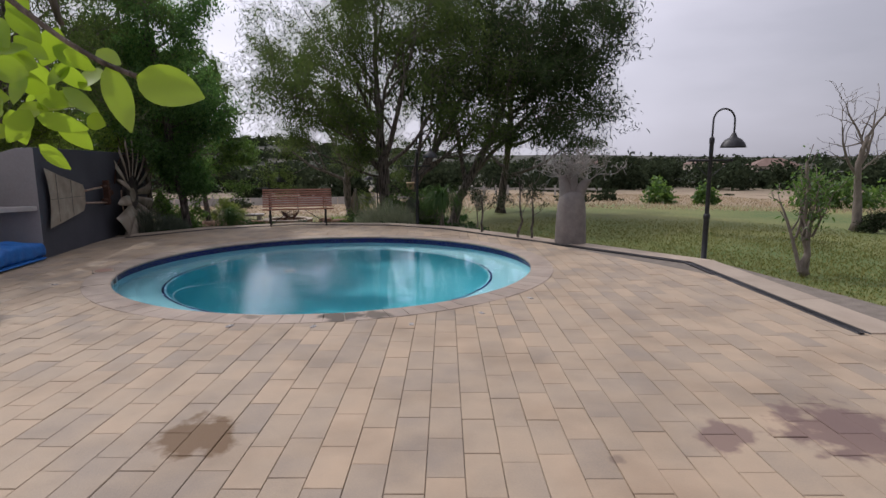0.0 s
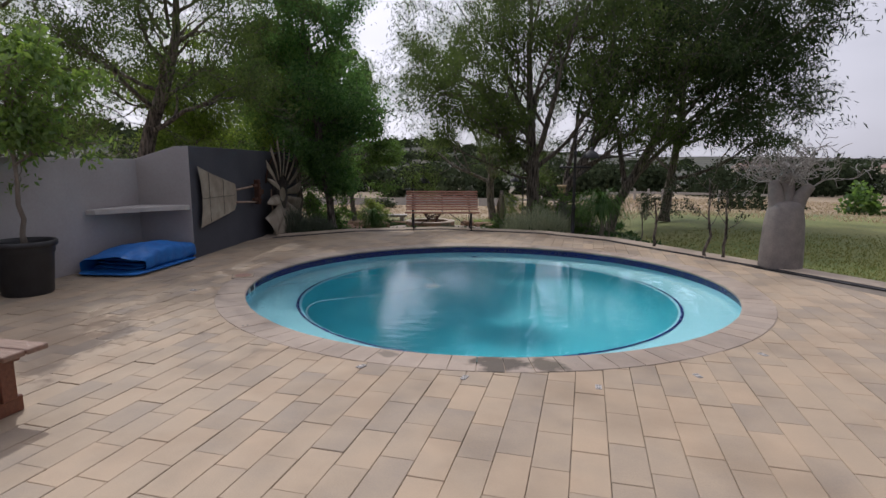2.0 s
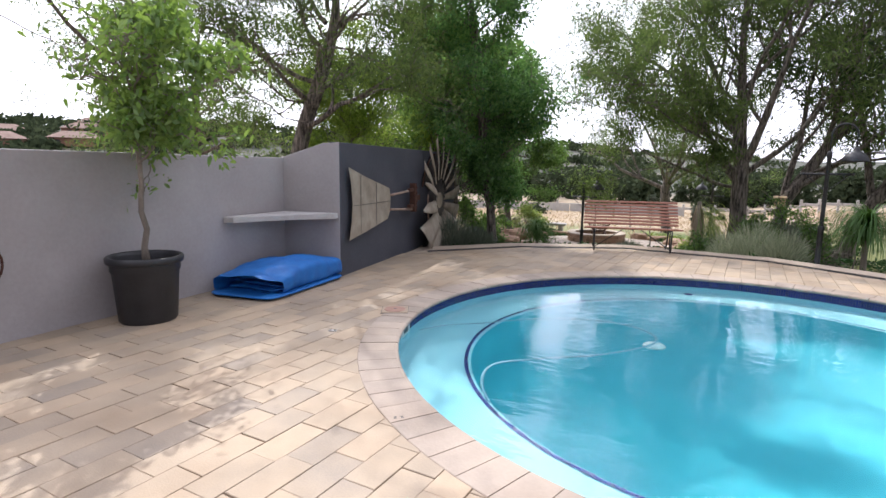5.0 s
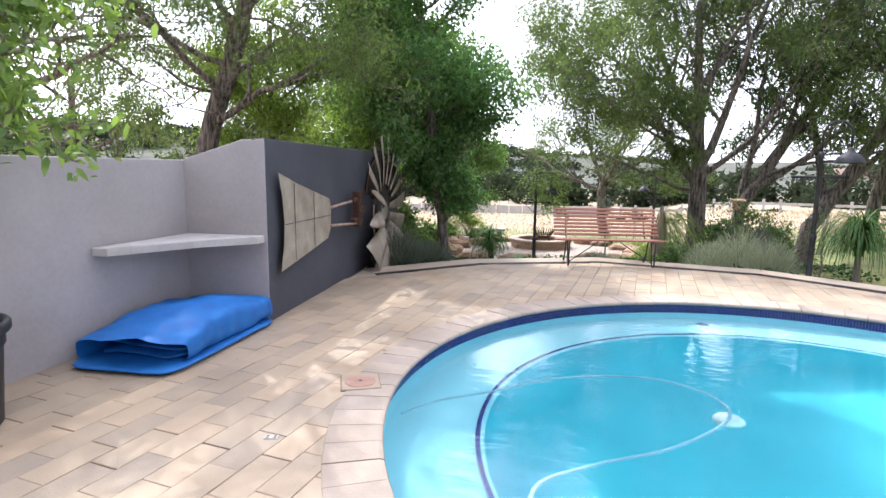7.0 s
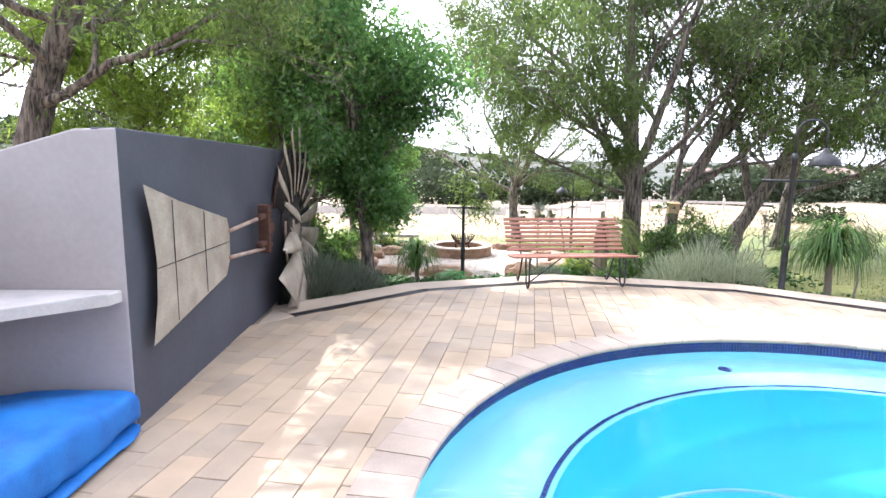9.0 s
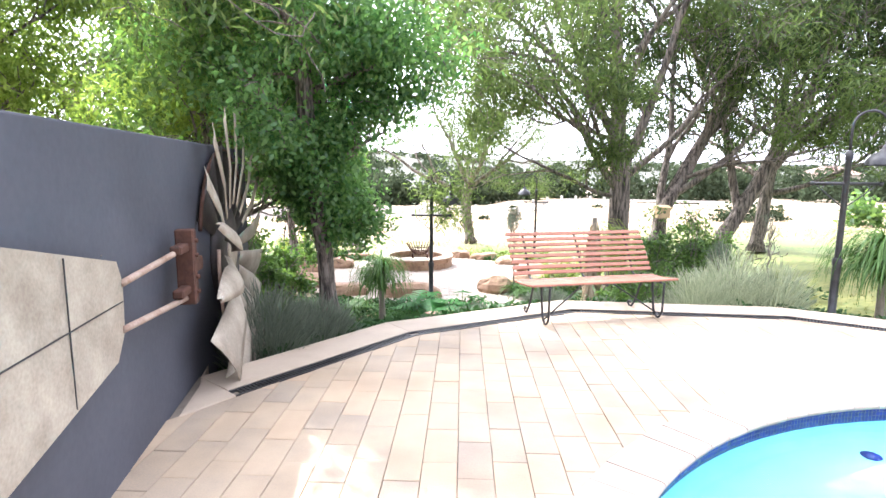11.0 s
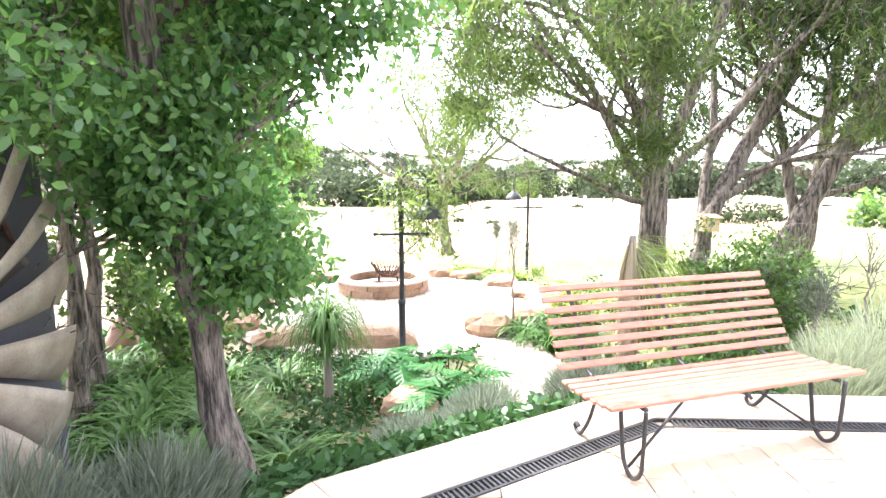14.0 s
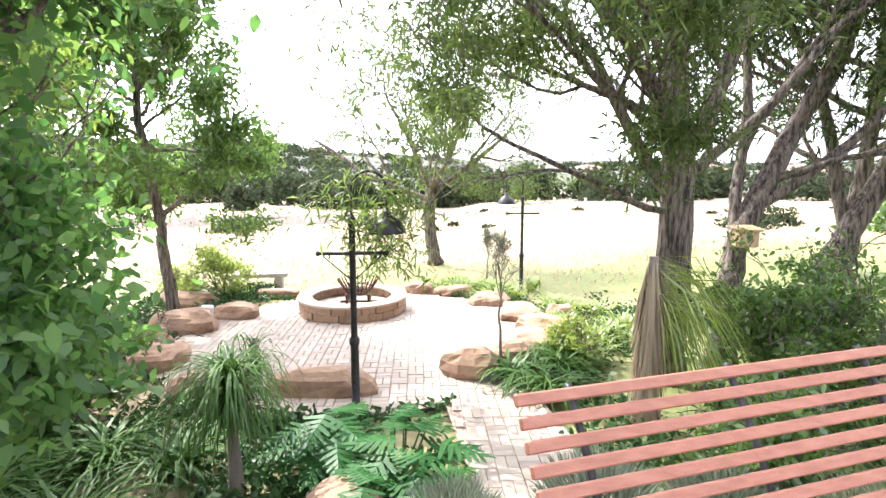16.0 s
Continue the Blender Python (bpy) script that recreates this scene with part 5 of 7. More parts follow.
# great thorn trees beyond the bench
gz = land(-1.67, 19.6)
tree("acacia_tree", "large grey-barked thorn tree with many rising limbs", (-1.67, 19.6, gz),
     [((0, 0, 0), 0.24), ((0.03, 0, 1.2), 0.2), ((0.0, 0, 2.6), 0.2), ((-0.1, 0, 3.6), 0.15), ((-0.2, 0.1, 6.2), 0.08), ((-0.2, 0.2, 8.0), 0.04)],
     [((0, 0, 2.2), (-0.75, -0.3, 0.8), 3.6, 0.09), ((0, 0, 2.6), (0.45, -0.2, 1.0), 4.2, 0.11), ((0, 0, 2.9), (-0.35, 0.4, 1.0), 4.0, 0.1), ((0, 0, 2.4), (0.8, 0.5, 0.85), 3.6, 0.08), ((-0.05, 0, 3.4), (-0.9, 0.1, 0.75), 3.4, 0.08), ((-0.1, 0, 3.8), (0.3, -0.6, 0.9), 3.2, 0.07), ((0, 0, 2.1), (-0.95, -0.25, 0.25), 2.7, 0.05), ((-0.1, 0, 4.6), (0.7, 0.2, 0.7), 3.0, 0.06), ((-0.15, 0, 5.2), (-0.6, 0.4, 0.8), 2.8, 0.05), ((-0.2, 0.1, 6.0), (0.2, -0.3, 1.0), 2.6, 0.05), ((0, 0, 2.9), (-1.0, -0.5, 0.35), 3.0, 0.05), ((0, 0, 3.2), (-1.0, 0.3, 0.3), 2.9, 0.05), ((0, 0, 2.5), (-0.6, -0.9, 0.4), 2.6, 0.05), ((-0.1, 0, 4.2), (-1.0, -0.2, 0.5), 3.0, 0.05)],
     3, ACACIA, 14, 0.18, 0.14, 0.024, 45, BARK, 0.2, 0.05, (4, 5), 0.6, 0.35)
gz = land(-0.75, 19.9)
tree("acacia_tree", "twin-stemmed thorn tree leaning away with a bird box on it", (-0.75, 19.9, gz),
     [((-0.05, 0, 0), 0.19), ((0.0, 0, 0.9), 0.16), ((0.12, 0.1, 1.7), 0.15), ((0.8, 0.3, 2.9), 0.13), ((1.7, 0.5, 4.4), 0.09), ((2.4, 0.6, 6.2), 0.04)],
     [((0.1, 0.1, 1.6), (0.1, 0.3, 1.0), 4.4, 0.09), ((0.35, 0.15, 2.1), (1.0, -0.3, 0.5), 3.4, 0.08), ((0.85, 0.3, 3.0), (0.2, -0.5, 1.0), 3.2, 0.07), ((1.05, 0.35, 3.3), (1.0, 0.3, 0.7), 3.2, 0.07), ((1.55, 0.45, 4.2), (-0.3, 0.2, 1.0), 3.0, 0.06), ((1.85, 0.5, 4.8), (0.9, -0.2, 0.7), 2.8, 0.06), ((0.55, 0.2, 2.45), (0.9, -0.7, 0.35), 2.8, 0.05)],
     3, ACACIA, 14, 0.18, 0.14, 0.024, 46, BARK, 0.2, 0.05, (4, 5), 0.6, 0.35)
# the two crowns by the lawn take the leaf colour darkened for shade
gz = land(0.85, 20.6)
tree("acacia_tree", "dark leaning thorn tree with a broad shade-coloured crown over the lawn", (0.85, 20.6, gz),
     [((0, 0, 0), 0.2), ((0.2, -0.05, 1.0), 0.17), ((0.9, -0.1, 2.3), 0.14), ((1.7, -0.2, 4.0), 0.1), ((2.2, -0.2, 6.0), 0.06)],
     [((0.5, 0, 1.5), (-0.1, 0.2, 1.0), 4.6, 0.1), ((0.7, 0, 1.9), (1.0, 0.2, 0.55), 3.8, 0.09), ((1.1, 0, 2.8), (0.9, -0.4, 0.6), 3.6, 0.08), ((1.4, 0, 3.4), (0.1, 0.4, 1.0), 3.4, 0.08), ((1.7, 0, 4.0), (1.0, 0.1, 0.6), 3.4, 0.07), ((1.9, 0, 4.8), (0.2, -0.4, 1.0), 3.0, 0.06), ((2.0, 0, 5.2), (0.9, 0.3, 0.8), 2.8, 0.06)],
     3, SHADEACACIA, 10, 0.2, 0.19, 0.038, 47, BARK, 0.2, 0.03, (4, 5), 0.6, 0.35)
tree("acacia_tree", "upright thorn tree with dense shade-coloured crown by the lawn", (2.9, 22.5, land(2.9, 22.5)),
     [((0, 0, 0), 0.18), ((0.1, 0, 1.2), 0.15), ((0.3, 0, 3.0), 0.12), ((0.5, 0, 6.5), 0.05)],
     bough((0, 0), 14, 1.3, 6.6, 1.0, 3.2, 0.08, 29, 0.22, (0.08, 0)), 3, SHADEACACIA, 11, 0.21, 0.2, 0.04, 48, BARK, 0.22, 0.03, (3, 4), 0.6, 0.35)
# small spreading tree in the veld
tree("acacia_tree", "small spreading thorn tree with sparse light leaves", (-4.43, 29.4, land(-4.43, 29.4)),
     [((0.15, 0, 0), 0.22), ((0.0, 0, 0.9), 0.19), ((-0.03, 0, 1.9), 0.175), ((0.02, 0, 2.3), 0.15)],
     [((0, 0, 1.9), (-1, 0.1, 0.55), 4.0, 0.1), ((0, 0, 2.0), (1, 0, 0.75), 3.4, 0.1), ((0, 0, 2.2), (-0.35, 0.3, 1), 3.4, 0.09), ((0, 0, 2.2), (0.35, -0.3, 1), 3.4, 0.085), ((0, 0, 2.1), (0.1, -0.9, 0.6), 2.6, 0.06), ((0, 0, 2.1), (0.1, 0.9, 0.6), 2.6, 0.06), ((0, 0, 2.2), (-0.8, -0.3, 1.1), 2.9, 0.07), ((0, 0, 2.2), (0.75, 0.3, 1.2), 2.9, 0.07)],
     3, ACACIA, 22, 0.17, 0.09, 0.02, 49, BARK, 0.24, 0.08, (3, 5), 0.62, 0.3)
# tree at the far side of the sunken garden
tree("leafy_tree", "slim dark-trunked tree with light green foliage", (-9.5, 23.3, land(-9.5, 23.3)),
     [((0.1, 0, 0), 0.12), ((0, 0, 1.2), 0.095), ((-0.05, 0, 2.0), 0.085), ((-0.3, 0, 3.6), 0.07), ((-0.3, 0, 7.0), 0.03)],
     [((0, 0, 1.9), (0.9, 0, 0.7), 1.2, 0.055), ((0, 0, 2.0), (-0.9, 0.1, 0.6), 1.2, 0.05)] + bough((0, 0), 20, 2.3, 6.6, 1, 1.3, 0.04, 12, 0.3, (-0.06, 0)), 3, BROADLEAF, 12, 0.15, 0.11, 0.042, 51, BARK, 0.25, 0.03, (3, 4), 0.62)
for ix, iy, sd in ((-12.5, 19.0, 61), (-14.0, 25.0, 62), (-15.5, 14.0, 63)):
    tree("acacia_tree", "thorn tree with light feathery crown in the veld", (ix, iy, land(ix, iy)),
         [((0, 0, 0), 0.15), ((0.1, 0, 2.0), 0.12), ((0.1, 0.1, 4.5), 0.06)], bough((0, 0), 9, 1.6, 4.6, 1.0, 2.5, 0.06, sd, 0.35), 3, ACACIA, 7, 0.17, 0.12, 0.032, sd, BARK, 0.24, 0.02, (3, 4), 0.62)
# bare tree and young tree on the lawn
tree("bare_tree", "leafless pale dead tree standing on the lawn", (12.3, 15.4, land(12.3, 15.4)),
     [((0, 0, 0), 0.13), ((-0.05, 0, 0.9), 0.1), ((-0.15, 0, 1.9), 0.08), ((0.05, 0, 2.7), 0.05)],
     [((-0.1, 0, 1.5), (-0.7, 0, 0.9), 1.6, 0.05), ((-0.12, 0, 1.8), (0.5, 0, 1), 1.7, 0.05), ((0, 0, 2.2), (-0.2, 0.3, 1), 1.5, 0.04), ((0, 0, 2.5), (0.3, -0.2, 1), 1.4, 0.04), ((-0.1, 0, 1.7), (0.9, 0.2, 0.6), 1.2, 0.03)],
     2, None, 0, 0, 0, 0, 53, PALEBARK, 0.25, 0.06, (3, 5), 0.55)
r5 = random.Random(77)
yl = [((r5.uniform(-0.1, 0.1), r5.uniform(-0.1, 0.1), r5.uniform(0.5, 0.9)), (r5.uniform(-0.35, 0.35), r5.uniform(-0.3, 0.3), 1.0), r5.uniform(0.5, 0.9), 0.02) for k in range(8)]
tree("young_tree", "young multi-stemmed tree with sparse green leaves on the lawn", (5.72, 8.1, land(5.72, 8.1)),
     [((0.02, 0, 0), 0.055), ((0.0, 0, 0.4), 0.045), ((-0.03, 0, 0.9), 0.035), ((-0.12, 0, 1.75), 0.012)], yl + [((0.05, 0, 0.05), (0.12, 0, 1), 0.9, 0.035), ((-0.05, 0, 0.05), (-0.2, 0.1, 1), 1.1, 0.035)],
     1, BROADLEAF, 2, 0.06, 0.07, 0.022, 54, PALEBARK, 0.12, 0.1, (3, 5), 0.45)
for sx, sy, hgt in ((2.2, 11.75, 1.3), (1.95, 11.9, 1.5), (1.2, 12.9, 1.1)):
    tree("sapling", "thin sapling with a few leaves at the terrace edge", (sx, sy, land(sx, sy)),
         [((0, 0, 0), 0.03), ((0.03, 0, 0.6), 0.022), ((-0.02, 0, hgt), 0.01)], bough((0, 0), 6, 0.5, hgt, 0.8, 0.45, 0.01, int(sx * 10), 0.6), 1, FARLEAF, 5, 0.06, 0.06, 0.02, int(sy * 10), BARK, 0.2, 0.06, (2, 4), 0.6)

# overhanging leaves of a tree behind the walk's start
r6 = np.random.RandomState(12)
near = thing("overhanging_branch", "citrus branch with bright green leaves overhanging the terrace", "branch", pose(0, 0, 0))
stem = Mesh()
stems = [spline([(-2.3, -0.9, 0.0), (-2.1, -0.6, 1.2), (-1.5, 0.1, 2.05), (-0.95, 0.55, 2.06), (-0.6, 0.8, 1.92), (-0.53, 0.84, 1.80)], 8),
         spline([(-0.95, 0.55, 2.06), (-0.6, 0.56, 1.92), (-0.42, 0.6, 1.76), (-0.36, 0.61, 1.715), (-0.318, 0.62, 1.695)], 8),
         spline([(-0.95, 0.55, 2.06), (-0.85, 0.95, 1.98), (-0.7, 1.0, 1.85), (-0.66, 1.0, 1.74)], 8)]
for q, rad in zip(stems, (0.03, 0.006, 0.006)):
    stem.tube(q, [max(0.003, rad * (1 - 0.9 * i / len(q))) for i in range(len(q))], 6)
part("stem", stem, BARK, near, smooth=True)


def big_leaf(foot, tipp, width, normal):
    """One oval leaf with a midrib fold."""
    a, b = Vector(foot), Vector(tipp)
    ax = b - a
    sd = ax.cross(Vector(normal)).normalized()
    nn = sd.cross(ax).normalized()
    n, vs, fs = 9, [], []
    for i in range(n):
        t = i / (n - 1)
        w = width * 0.5 * math.sin(math.pi * t ** 0.8) ** 0.75 if 0 < i < n - 1 else 0.001
        c = a + ax * t - nn * 0.1 * width * math.sin(math.pi * t)
        vs += [c - sd * w + nn * w * 0.25, c, c + sd * w + nn * w * 0.25]
    for i in range(n - 1):
        for j in (0, 1):
            fs.append((3 * i + j, 3 * i + j + 1, 3 * i + j + 4, 3 * i + j + 3))
    return Mesh().add(vs, fs)


part("leaf", big_leaf((-0.318, 0.62, 1.695), (-0.246, 0.62, 1.672), 0.046, (0.1, -1, 0.25)), CITRUS, near, smooth=True)
part("leaf", big_leaf((-0.345, 0.615, 1.705), (-0.318, 0.6, 1.634), 0.028, (0.6, -1, 0.1)), CITRUS, near, smooth=True)
part("leaf", big_leaf((-0.29, 0.6, 1.86), (-0.235, 0.6, 1.82), 0.05, (0.1, -1, 0.4)), CITRUS, near, smooth=True)
for k in range(72):
    c = Vector((r6.uniform(-0.72, -0.5), 0.8 + r6.normal(0, 0.05), r6.uniform(1.68, 1.83)))
    c.z -= 0.09 * (1 - abs(c.x + 0.57) / 0.15) * r6.uniform(0, 1)
    d = Vector((r6.normal(0.3, 0.8), r6.normal(0, 0.4), r6.normal(-0.5, 0.4))).normalized()
    part("leaf", big_leaf(c, c + d * r6.uniform(0.038, 0.062), r6.uniform(0.024, 0.034), (r6.normal(0, 0.5), -1, r6.normal(0.2, 0.5))), CITRUS, near, smooth=True)
for k in range(22):
    c = Vector((-0.42, 0.62, 1.84)) + Vector((r6.uniform(-0.16, 0.07), r6.normal(0, 0.05), r6.uniform(0.0, 0.1)))
    d = Vector((r6.normal(0.2, 0.8), r6.normal(0, 0.4), r6.normal(-0.1, 0.4))).normalized()
    part("leaf", big_leaf(c, c + d * 0.075, 0.045, (r6.normal(0, 0.4), -1, 0.5)), CITRUS, near, smooth=True)


# ---- sunken garden ----
PLAZA = (-5.7, 21.7)


def boulder(x, y, sx, sy, sz, seed, label="rough brown sandstone boulder edging the sunken garden"):
    r = random.Random(seed)
    bm, nu, nv = Mesh(), 18, 10
    vs = []
    o = r.uniform(0, 50)
    for v in range(nv + 1):
        ph = math.pi * v / nv
        for u in range(nu):
            a = 2 * math.pi * u / nu
            d = Vector((math.sin(ph) * math.cos(a), math.sin(ph) * math.sin(a), -math.cos(ph)))
            q = Vector([math.copysign(abs(c) ** 0.72, c) for c in d])
            k = 1 + 0.28 * noise.noise(d * 1.3 + Vector((o, 0, 0))) + 0.1 * noise.noise(d * 3.5 + Vector((0, o, 0)))
            vs.append((q.x * sx * k / 2, q.y * sy * k / 2, q.z * sz * k / 2 + sz * 0.32))
    bm.add(vs, [(v * nu + u, v * nu + (u + 1) % nu, (v + 1) * nu + (u + 1) % nu, (v + 1) * nu + u) for v in range(nv) for u in range(nu)])
    return single("boulder", bm, ROCK, label, "rock", pose(x, y, land(x, y) - 0.02, 0, 0, r.uniform(-25, 25)), "garden boulders")


for i, q in enumerate(((-5.95, 19.25, 1.25, 0.5, 0.42), (-4.15, 19.75, 0.75, 0.6, 0.5), (-3.55, 20.1, 0.6, 0.5, 0.45), (-3.15, 20.75, 0.7, 0.9, 0.42), (-2.75, 21.6, 0.8, 0.9, 0.4), (-3.0, 22.6, 0.7, 1.0, 0.36), (-3.35, 23.7, 0.9, 0.6, 0.34), (-4.0, 24.6, 0.9, 0.5, 0.32), (-4.75, 24.85, 0.6, 0.45, 0.36),
                         (-8.1, 22.9, 0.8, 0.5, 0.42), (-8.7, 22.1, 1.1, 0.6, 0.5), (-8.9, 21.2, 0.7, 0.6, 0.45), (-8.3, 20.3, 0.8, 0.6, 0.45), (-7.3, 19.4, 0.9, 0.5, 0.4), (-9.6, 24.3, 1.4, 0.6, 0.35), (-5.35, 16.75, 0.6, 0.45, 0.42), (-7.9, 24.9, 1.1, 0.4, 0.25), (-2.3, 22.4, 0.5, 0.5, 0.4))):
    boulder(*q, 100 + i)
single("stone_block", Mesh().box((-0.1, -0.12, 0), (0.1, 0.12, 0.42), 0.02), SHELFSTONE, "upright grey stone block among boulders", "rock", pose(-8.45, 22.35, land(-8.45, 22.35) - 0.02, 0, 4, 15))

# fire pit
FX, FY = -6.05, 23.25
fz = land(FX, FY)
pit = thing("fire_pit", "round low fire pit walled in brown stone", "fire pit", pose(FX, FY, fz - 0.02))
r7 = random.Random(21)
for row in range(3):
    n = 24
    for k in range(n):
        a0, a1 = 2 * math.pi * (k + row * 0.5 + 0.03) / n, 2 * math.pi * (k + row * 0.5 + 0.97) / n
        bm = Mesh()
        ro, ri = 1.0 + r7.uniform(-0.02, 0.02), 0.78
        bm.prism([(ri * math.cos(a0), ri * math.sin(a0)), (ro * math.cos(a0), ro * math.sin(a0)), (ro * math.cos(a1), ro * math.sin(a1)), (ri * math.cos(a1), ri * math.sin(a1))], row * 0.12, row * 0.12 + 0.115, 0.008)
        part("stone", bm, ROCK, pit)
part("cap", Mesh().lathe([(0.74, 0.355), (0.74, 0.385), (0.755, 0.395), (1.01, 0.395), (1.025, 0.385), (1.025, 0.355)], 48, close=True), KERBSTONE, pit, "pale concrete rim", smooth=False)
part("ash_bed", Mesh().lathe([(0.76, 0.2), (0.3, 0.22), (0.001, 0.23)], 32), BRICKPAVE, pit, "pale ash and sand bed", smooth=True)
bas = thing("fire_basket", "black iron fire basket with flared bars in the pit", "fire basket", pose(FX + 0.12, FY - 0.1, fz + 0.2))
for k in range(26):
    a = 2 * math.pi * k / 26
    part("bar", Mesh().tube(spline([(0.17 * math.cos(a), 0.17 * math.sin(a), 0.22), (0.27 * math.cos(a), 0.27 * math.sin(a), 0.32), (0.38 * math.cos(a), 0.38 * math.sin(a), 0.5)], 3), 0.012, 5), RUST, bas)
for R, z in ((0.17, 0.22), (0.28, 0.34)):
    part("hoop", Mesh().tube([(R * math.cos(2 * math.pi * k / 28), R * math.sin(2 * math.pi * k / 28), z) for k in range(29)], 0.014, 6), RUST, bas, smooth=True)
st = Mesh()
for s in (-1, 1):
    st.box((-0.36, s * 0.16 - 0.02, 0.0), (0.36, s * 0.16 + 0.02, 0.04), 0.004)
    st.box((s * 0.2 - 0.02, -0.18, 0.05), (s * 0.2 + 0.02, 0.18, 0.22), 0.004)
part("stand", st, RUST, bas, "low rusty iron stand")

# stone bench by the pit
sb = thing("stone_bench", "low rough stone bench beside the fire pit", "bench", pose(-8.55, 25.7, land(-8.55, 25.7) - 0.02, 0, 0, 8))
part("slab", Mesh().box((-0.72, -0.22, 0.34), (0.72, 0.22, 0.44), 0.025), SHELFSTONE, sb, "thick stone seat slab")
for x in (-0.5, 0.5):
    part("support", Mesh().box((x - 0.09, -0.17, 0), (x + 0.09, 0.17, 0.345), 0.02), SHELFSTONE, sb)
urn = thing("clay_urn", "terracotta clay urn with a lid among strap leaves", "urn", pose(-9.48, 19.05, land(-9.48, 19.05) - 0.02))
part("body", Mesh().lathe([(0.001, 0), (0.12, 0), (0.13, 0.03), (0.2, 0.2), (0.21, 0.3), (0.17, 0.42), (0.12, 0.48), (0.14, 0.52), (0.001, 0.52)], 24), TERRACOTTA, urn, smooth=True)
part("lid", Mesh().lathe([(0.15, 0.52), (0.13, 0.56), (0.06, 0.6), (0.03, 0.64), (0.035, 0.68), (0.001, 0.7)], 20), TERRACOTTA, urn, smooth=True)
# bird box on the leaning trunk
bb = thing("bird_box", "pale wooden bird box hung on a tree trunk", "bird box", pose(-0.72, 19.66, 0.72))
part("body", Mesh().box((-0.12, -0.1, 0), (0.12, 0.1, 0.22), 0.008), WOODBOX, bb)
part("roof", Mesh().box((-0.15, -0.14, 0.22), (0.15, 0.12, 0.245), 0.006, Euler((radians(8), 0, 0)).to_matrix()), WOODBOX, bb)
part("entrance", Mesh().tube([(0, -0.102, 0.13), (0, -0.106, 0.13)], 0.03, 12), POT, bb, "dark round entrance")


# ---- plants ----
def blades(name, mat, n, length, width, up, droop, seed, spread=0.05, segs=6, stagger=0.0):
    """Long arching leaves from one foot."""
    r = random.Random(seed)
    bm = Mesh()
    for k in range(n):
        a = r.uniform(0, 6.283)
        L, w = length * r.uniform(0.7 - stagger, 1.2), width * r.uniform(0.8, 1.2)
        d = Vector((math.cos(a), math.sin(a), 0))
        sd = Vector((-d.y, d.x, 0))
        p = Vector((r.gauss(0, spread), r.gauss(0, spread), -stagger * r.random()))
        el = math.atan(up * r.uniform(0.5, 1.8))
        vs = []
        for i in range(segs + 1):
            t = i / segs
            ww = w * 0.5 * (1 - t ** 2.2) * min(1, 0.5 + t * 3) + 0.0008
            vs += [p - sd * ww, p + sd * ww - Vector((0, 0, 0.15 * ww))]
            p = p + (d * math.cos(el) + Vector((0, 0, math.sin(el)))) * (L / segs)
            el = max(-1.48, el - droop * r.uniform(0.8, 1.2) / segs)
        bm.add(vs, [(2 * i, 2 * i + 1, 2 * i + 3, 2 * i + 2) for i in range(segs)])
    return bm.data(name, mat)


def plant(name, label, category, data, x, y, z=None, turn=0.0, group=""):
    """A plant of one kind of leaves, with its leaves as a part."""
    ob = thing(name, label, category, pose(x, y, land(x, y) - 0.01 if z is None else z, 0, 0, turn), group)
    lv = new("leaves", data)
    lv.parent = ob
    return ob


AGA = [blades("leaves", STRAP, 110, 0.75, 0.03, 1.5, 1.9, 300 + i, 0.09) for i in range(3)]
YEL = [blades("leaves", YELLOWSTRAP, 55, 0.5, 0.03, 1.9, 1.5, 310 + i, 0.09) for i in range(3)]
r8 = random.Random(31)
for i, (x, y) in enumerate(((-7.3, 16.7), (-6.9, 16.2), (-7.3, 15.6), (-7.9, 16.2), (-6.9, 17.6), (-7.6, 17.8), (-8.3, 17.2), (-6.4, 15.7), (-7.1, 15.7), (-3.6, 19.5), (-3.35, 19.0), (-3.0, 19.9), (-7.6, 15.0), (-9.0, 18.1), (-8.5, 17.9), (-9.4, 18.2), (-8.1, 17.0), (-9.3, 17.3), (-8.0, 16.6))):
    plant("agapanthus", "clump of arching dark green strap leaves", "plant", AGA[i % 3], x, y, turn=r8.uniform(0, 360), group="strap-leaved clumps")
for i in range(34):
    t = i / 33
    x, y = (-4.3 + 2.6 * t + r8.gauss(0, 0.25), 25.2 - 1.0 * t + r8.gauss(0, 0.35)) if i < 20 else (-2.2 + r8.uniform(-0.5, 0.9), 20.4 + 3.2 * (i - 20) / 13 + r8.gauss(0, 0.2))
    plant("lily_clump", "clump of upright yellow-green strap leaves", "plant", YEL[i % 3], x, y, turn=r8.uniform(0, 360), group="yellow-green border")


def ponytail(x, y, trunk_h, seed, n=150, length=0.62, droop=2.9):
    z = land(x, y)
    ob = thing("ponytail_palm", "ponytail palm with drooping thin leaves on a slim trunk", "plant", pose(x, y, z))
    part("trunk", Mesh().tube([(0, 0, -0.02), (0.01, 0, 0.12), (0.0, 0, 0.5 * trunk_h), (0.0, 0.0, trunk_h)], [0.085, 0.06, 0.045, 0.04], 10), PALEBARK, ob, smooth=True)
    lv = new("leaves", blades("leaves", STRAP, n, length, 0.017, 2.3, droop, seed, 0.03, 9, 0.45))
    lv.parent = ob
    lv.location = (0, 0, trunk_h - 0.03)


ponytail(-6.28, 17.2, 1.05, 401, 460, 0.85, 3.2)
ponytail(0.32, 15.1, 1.15, 402, 700, 1.05, 3.2)
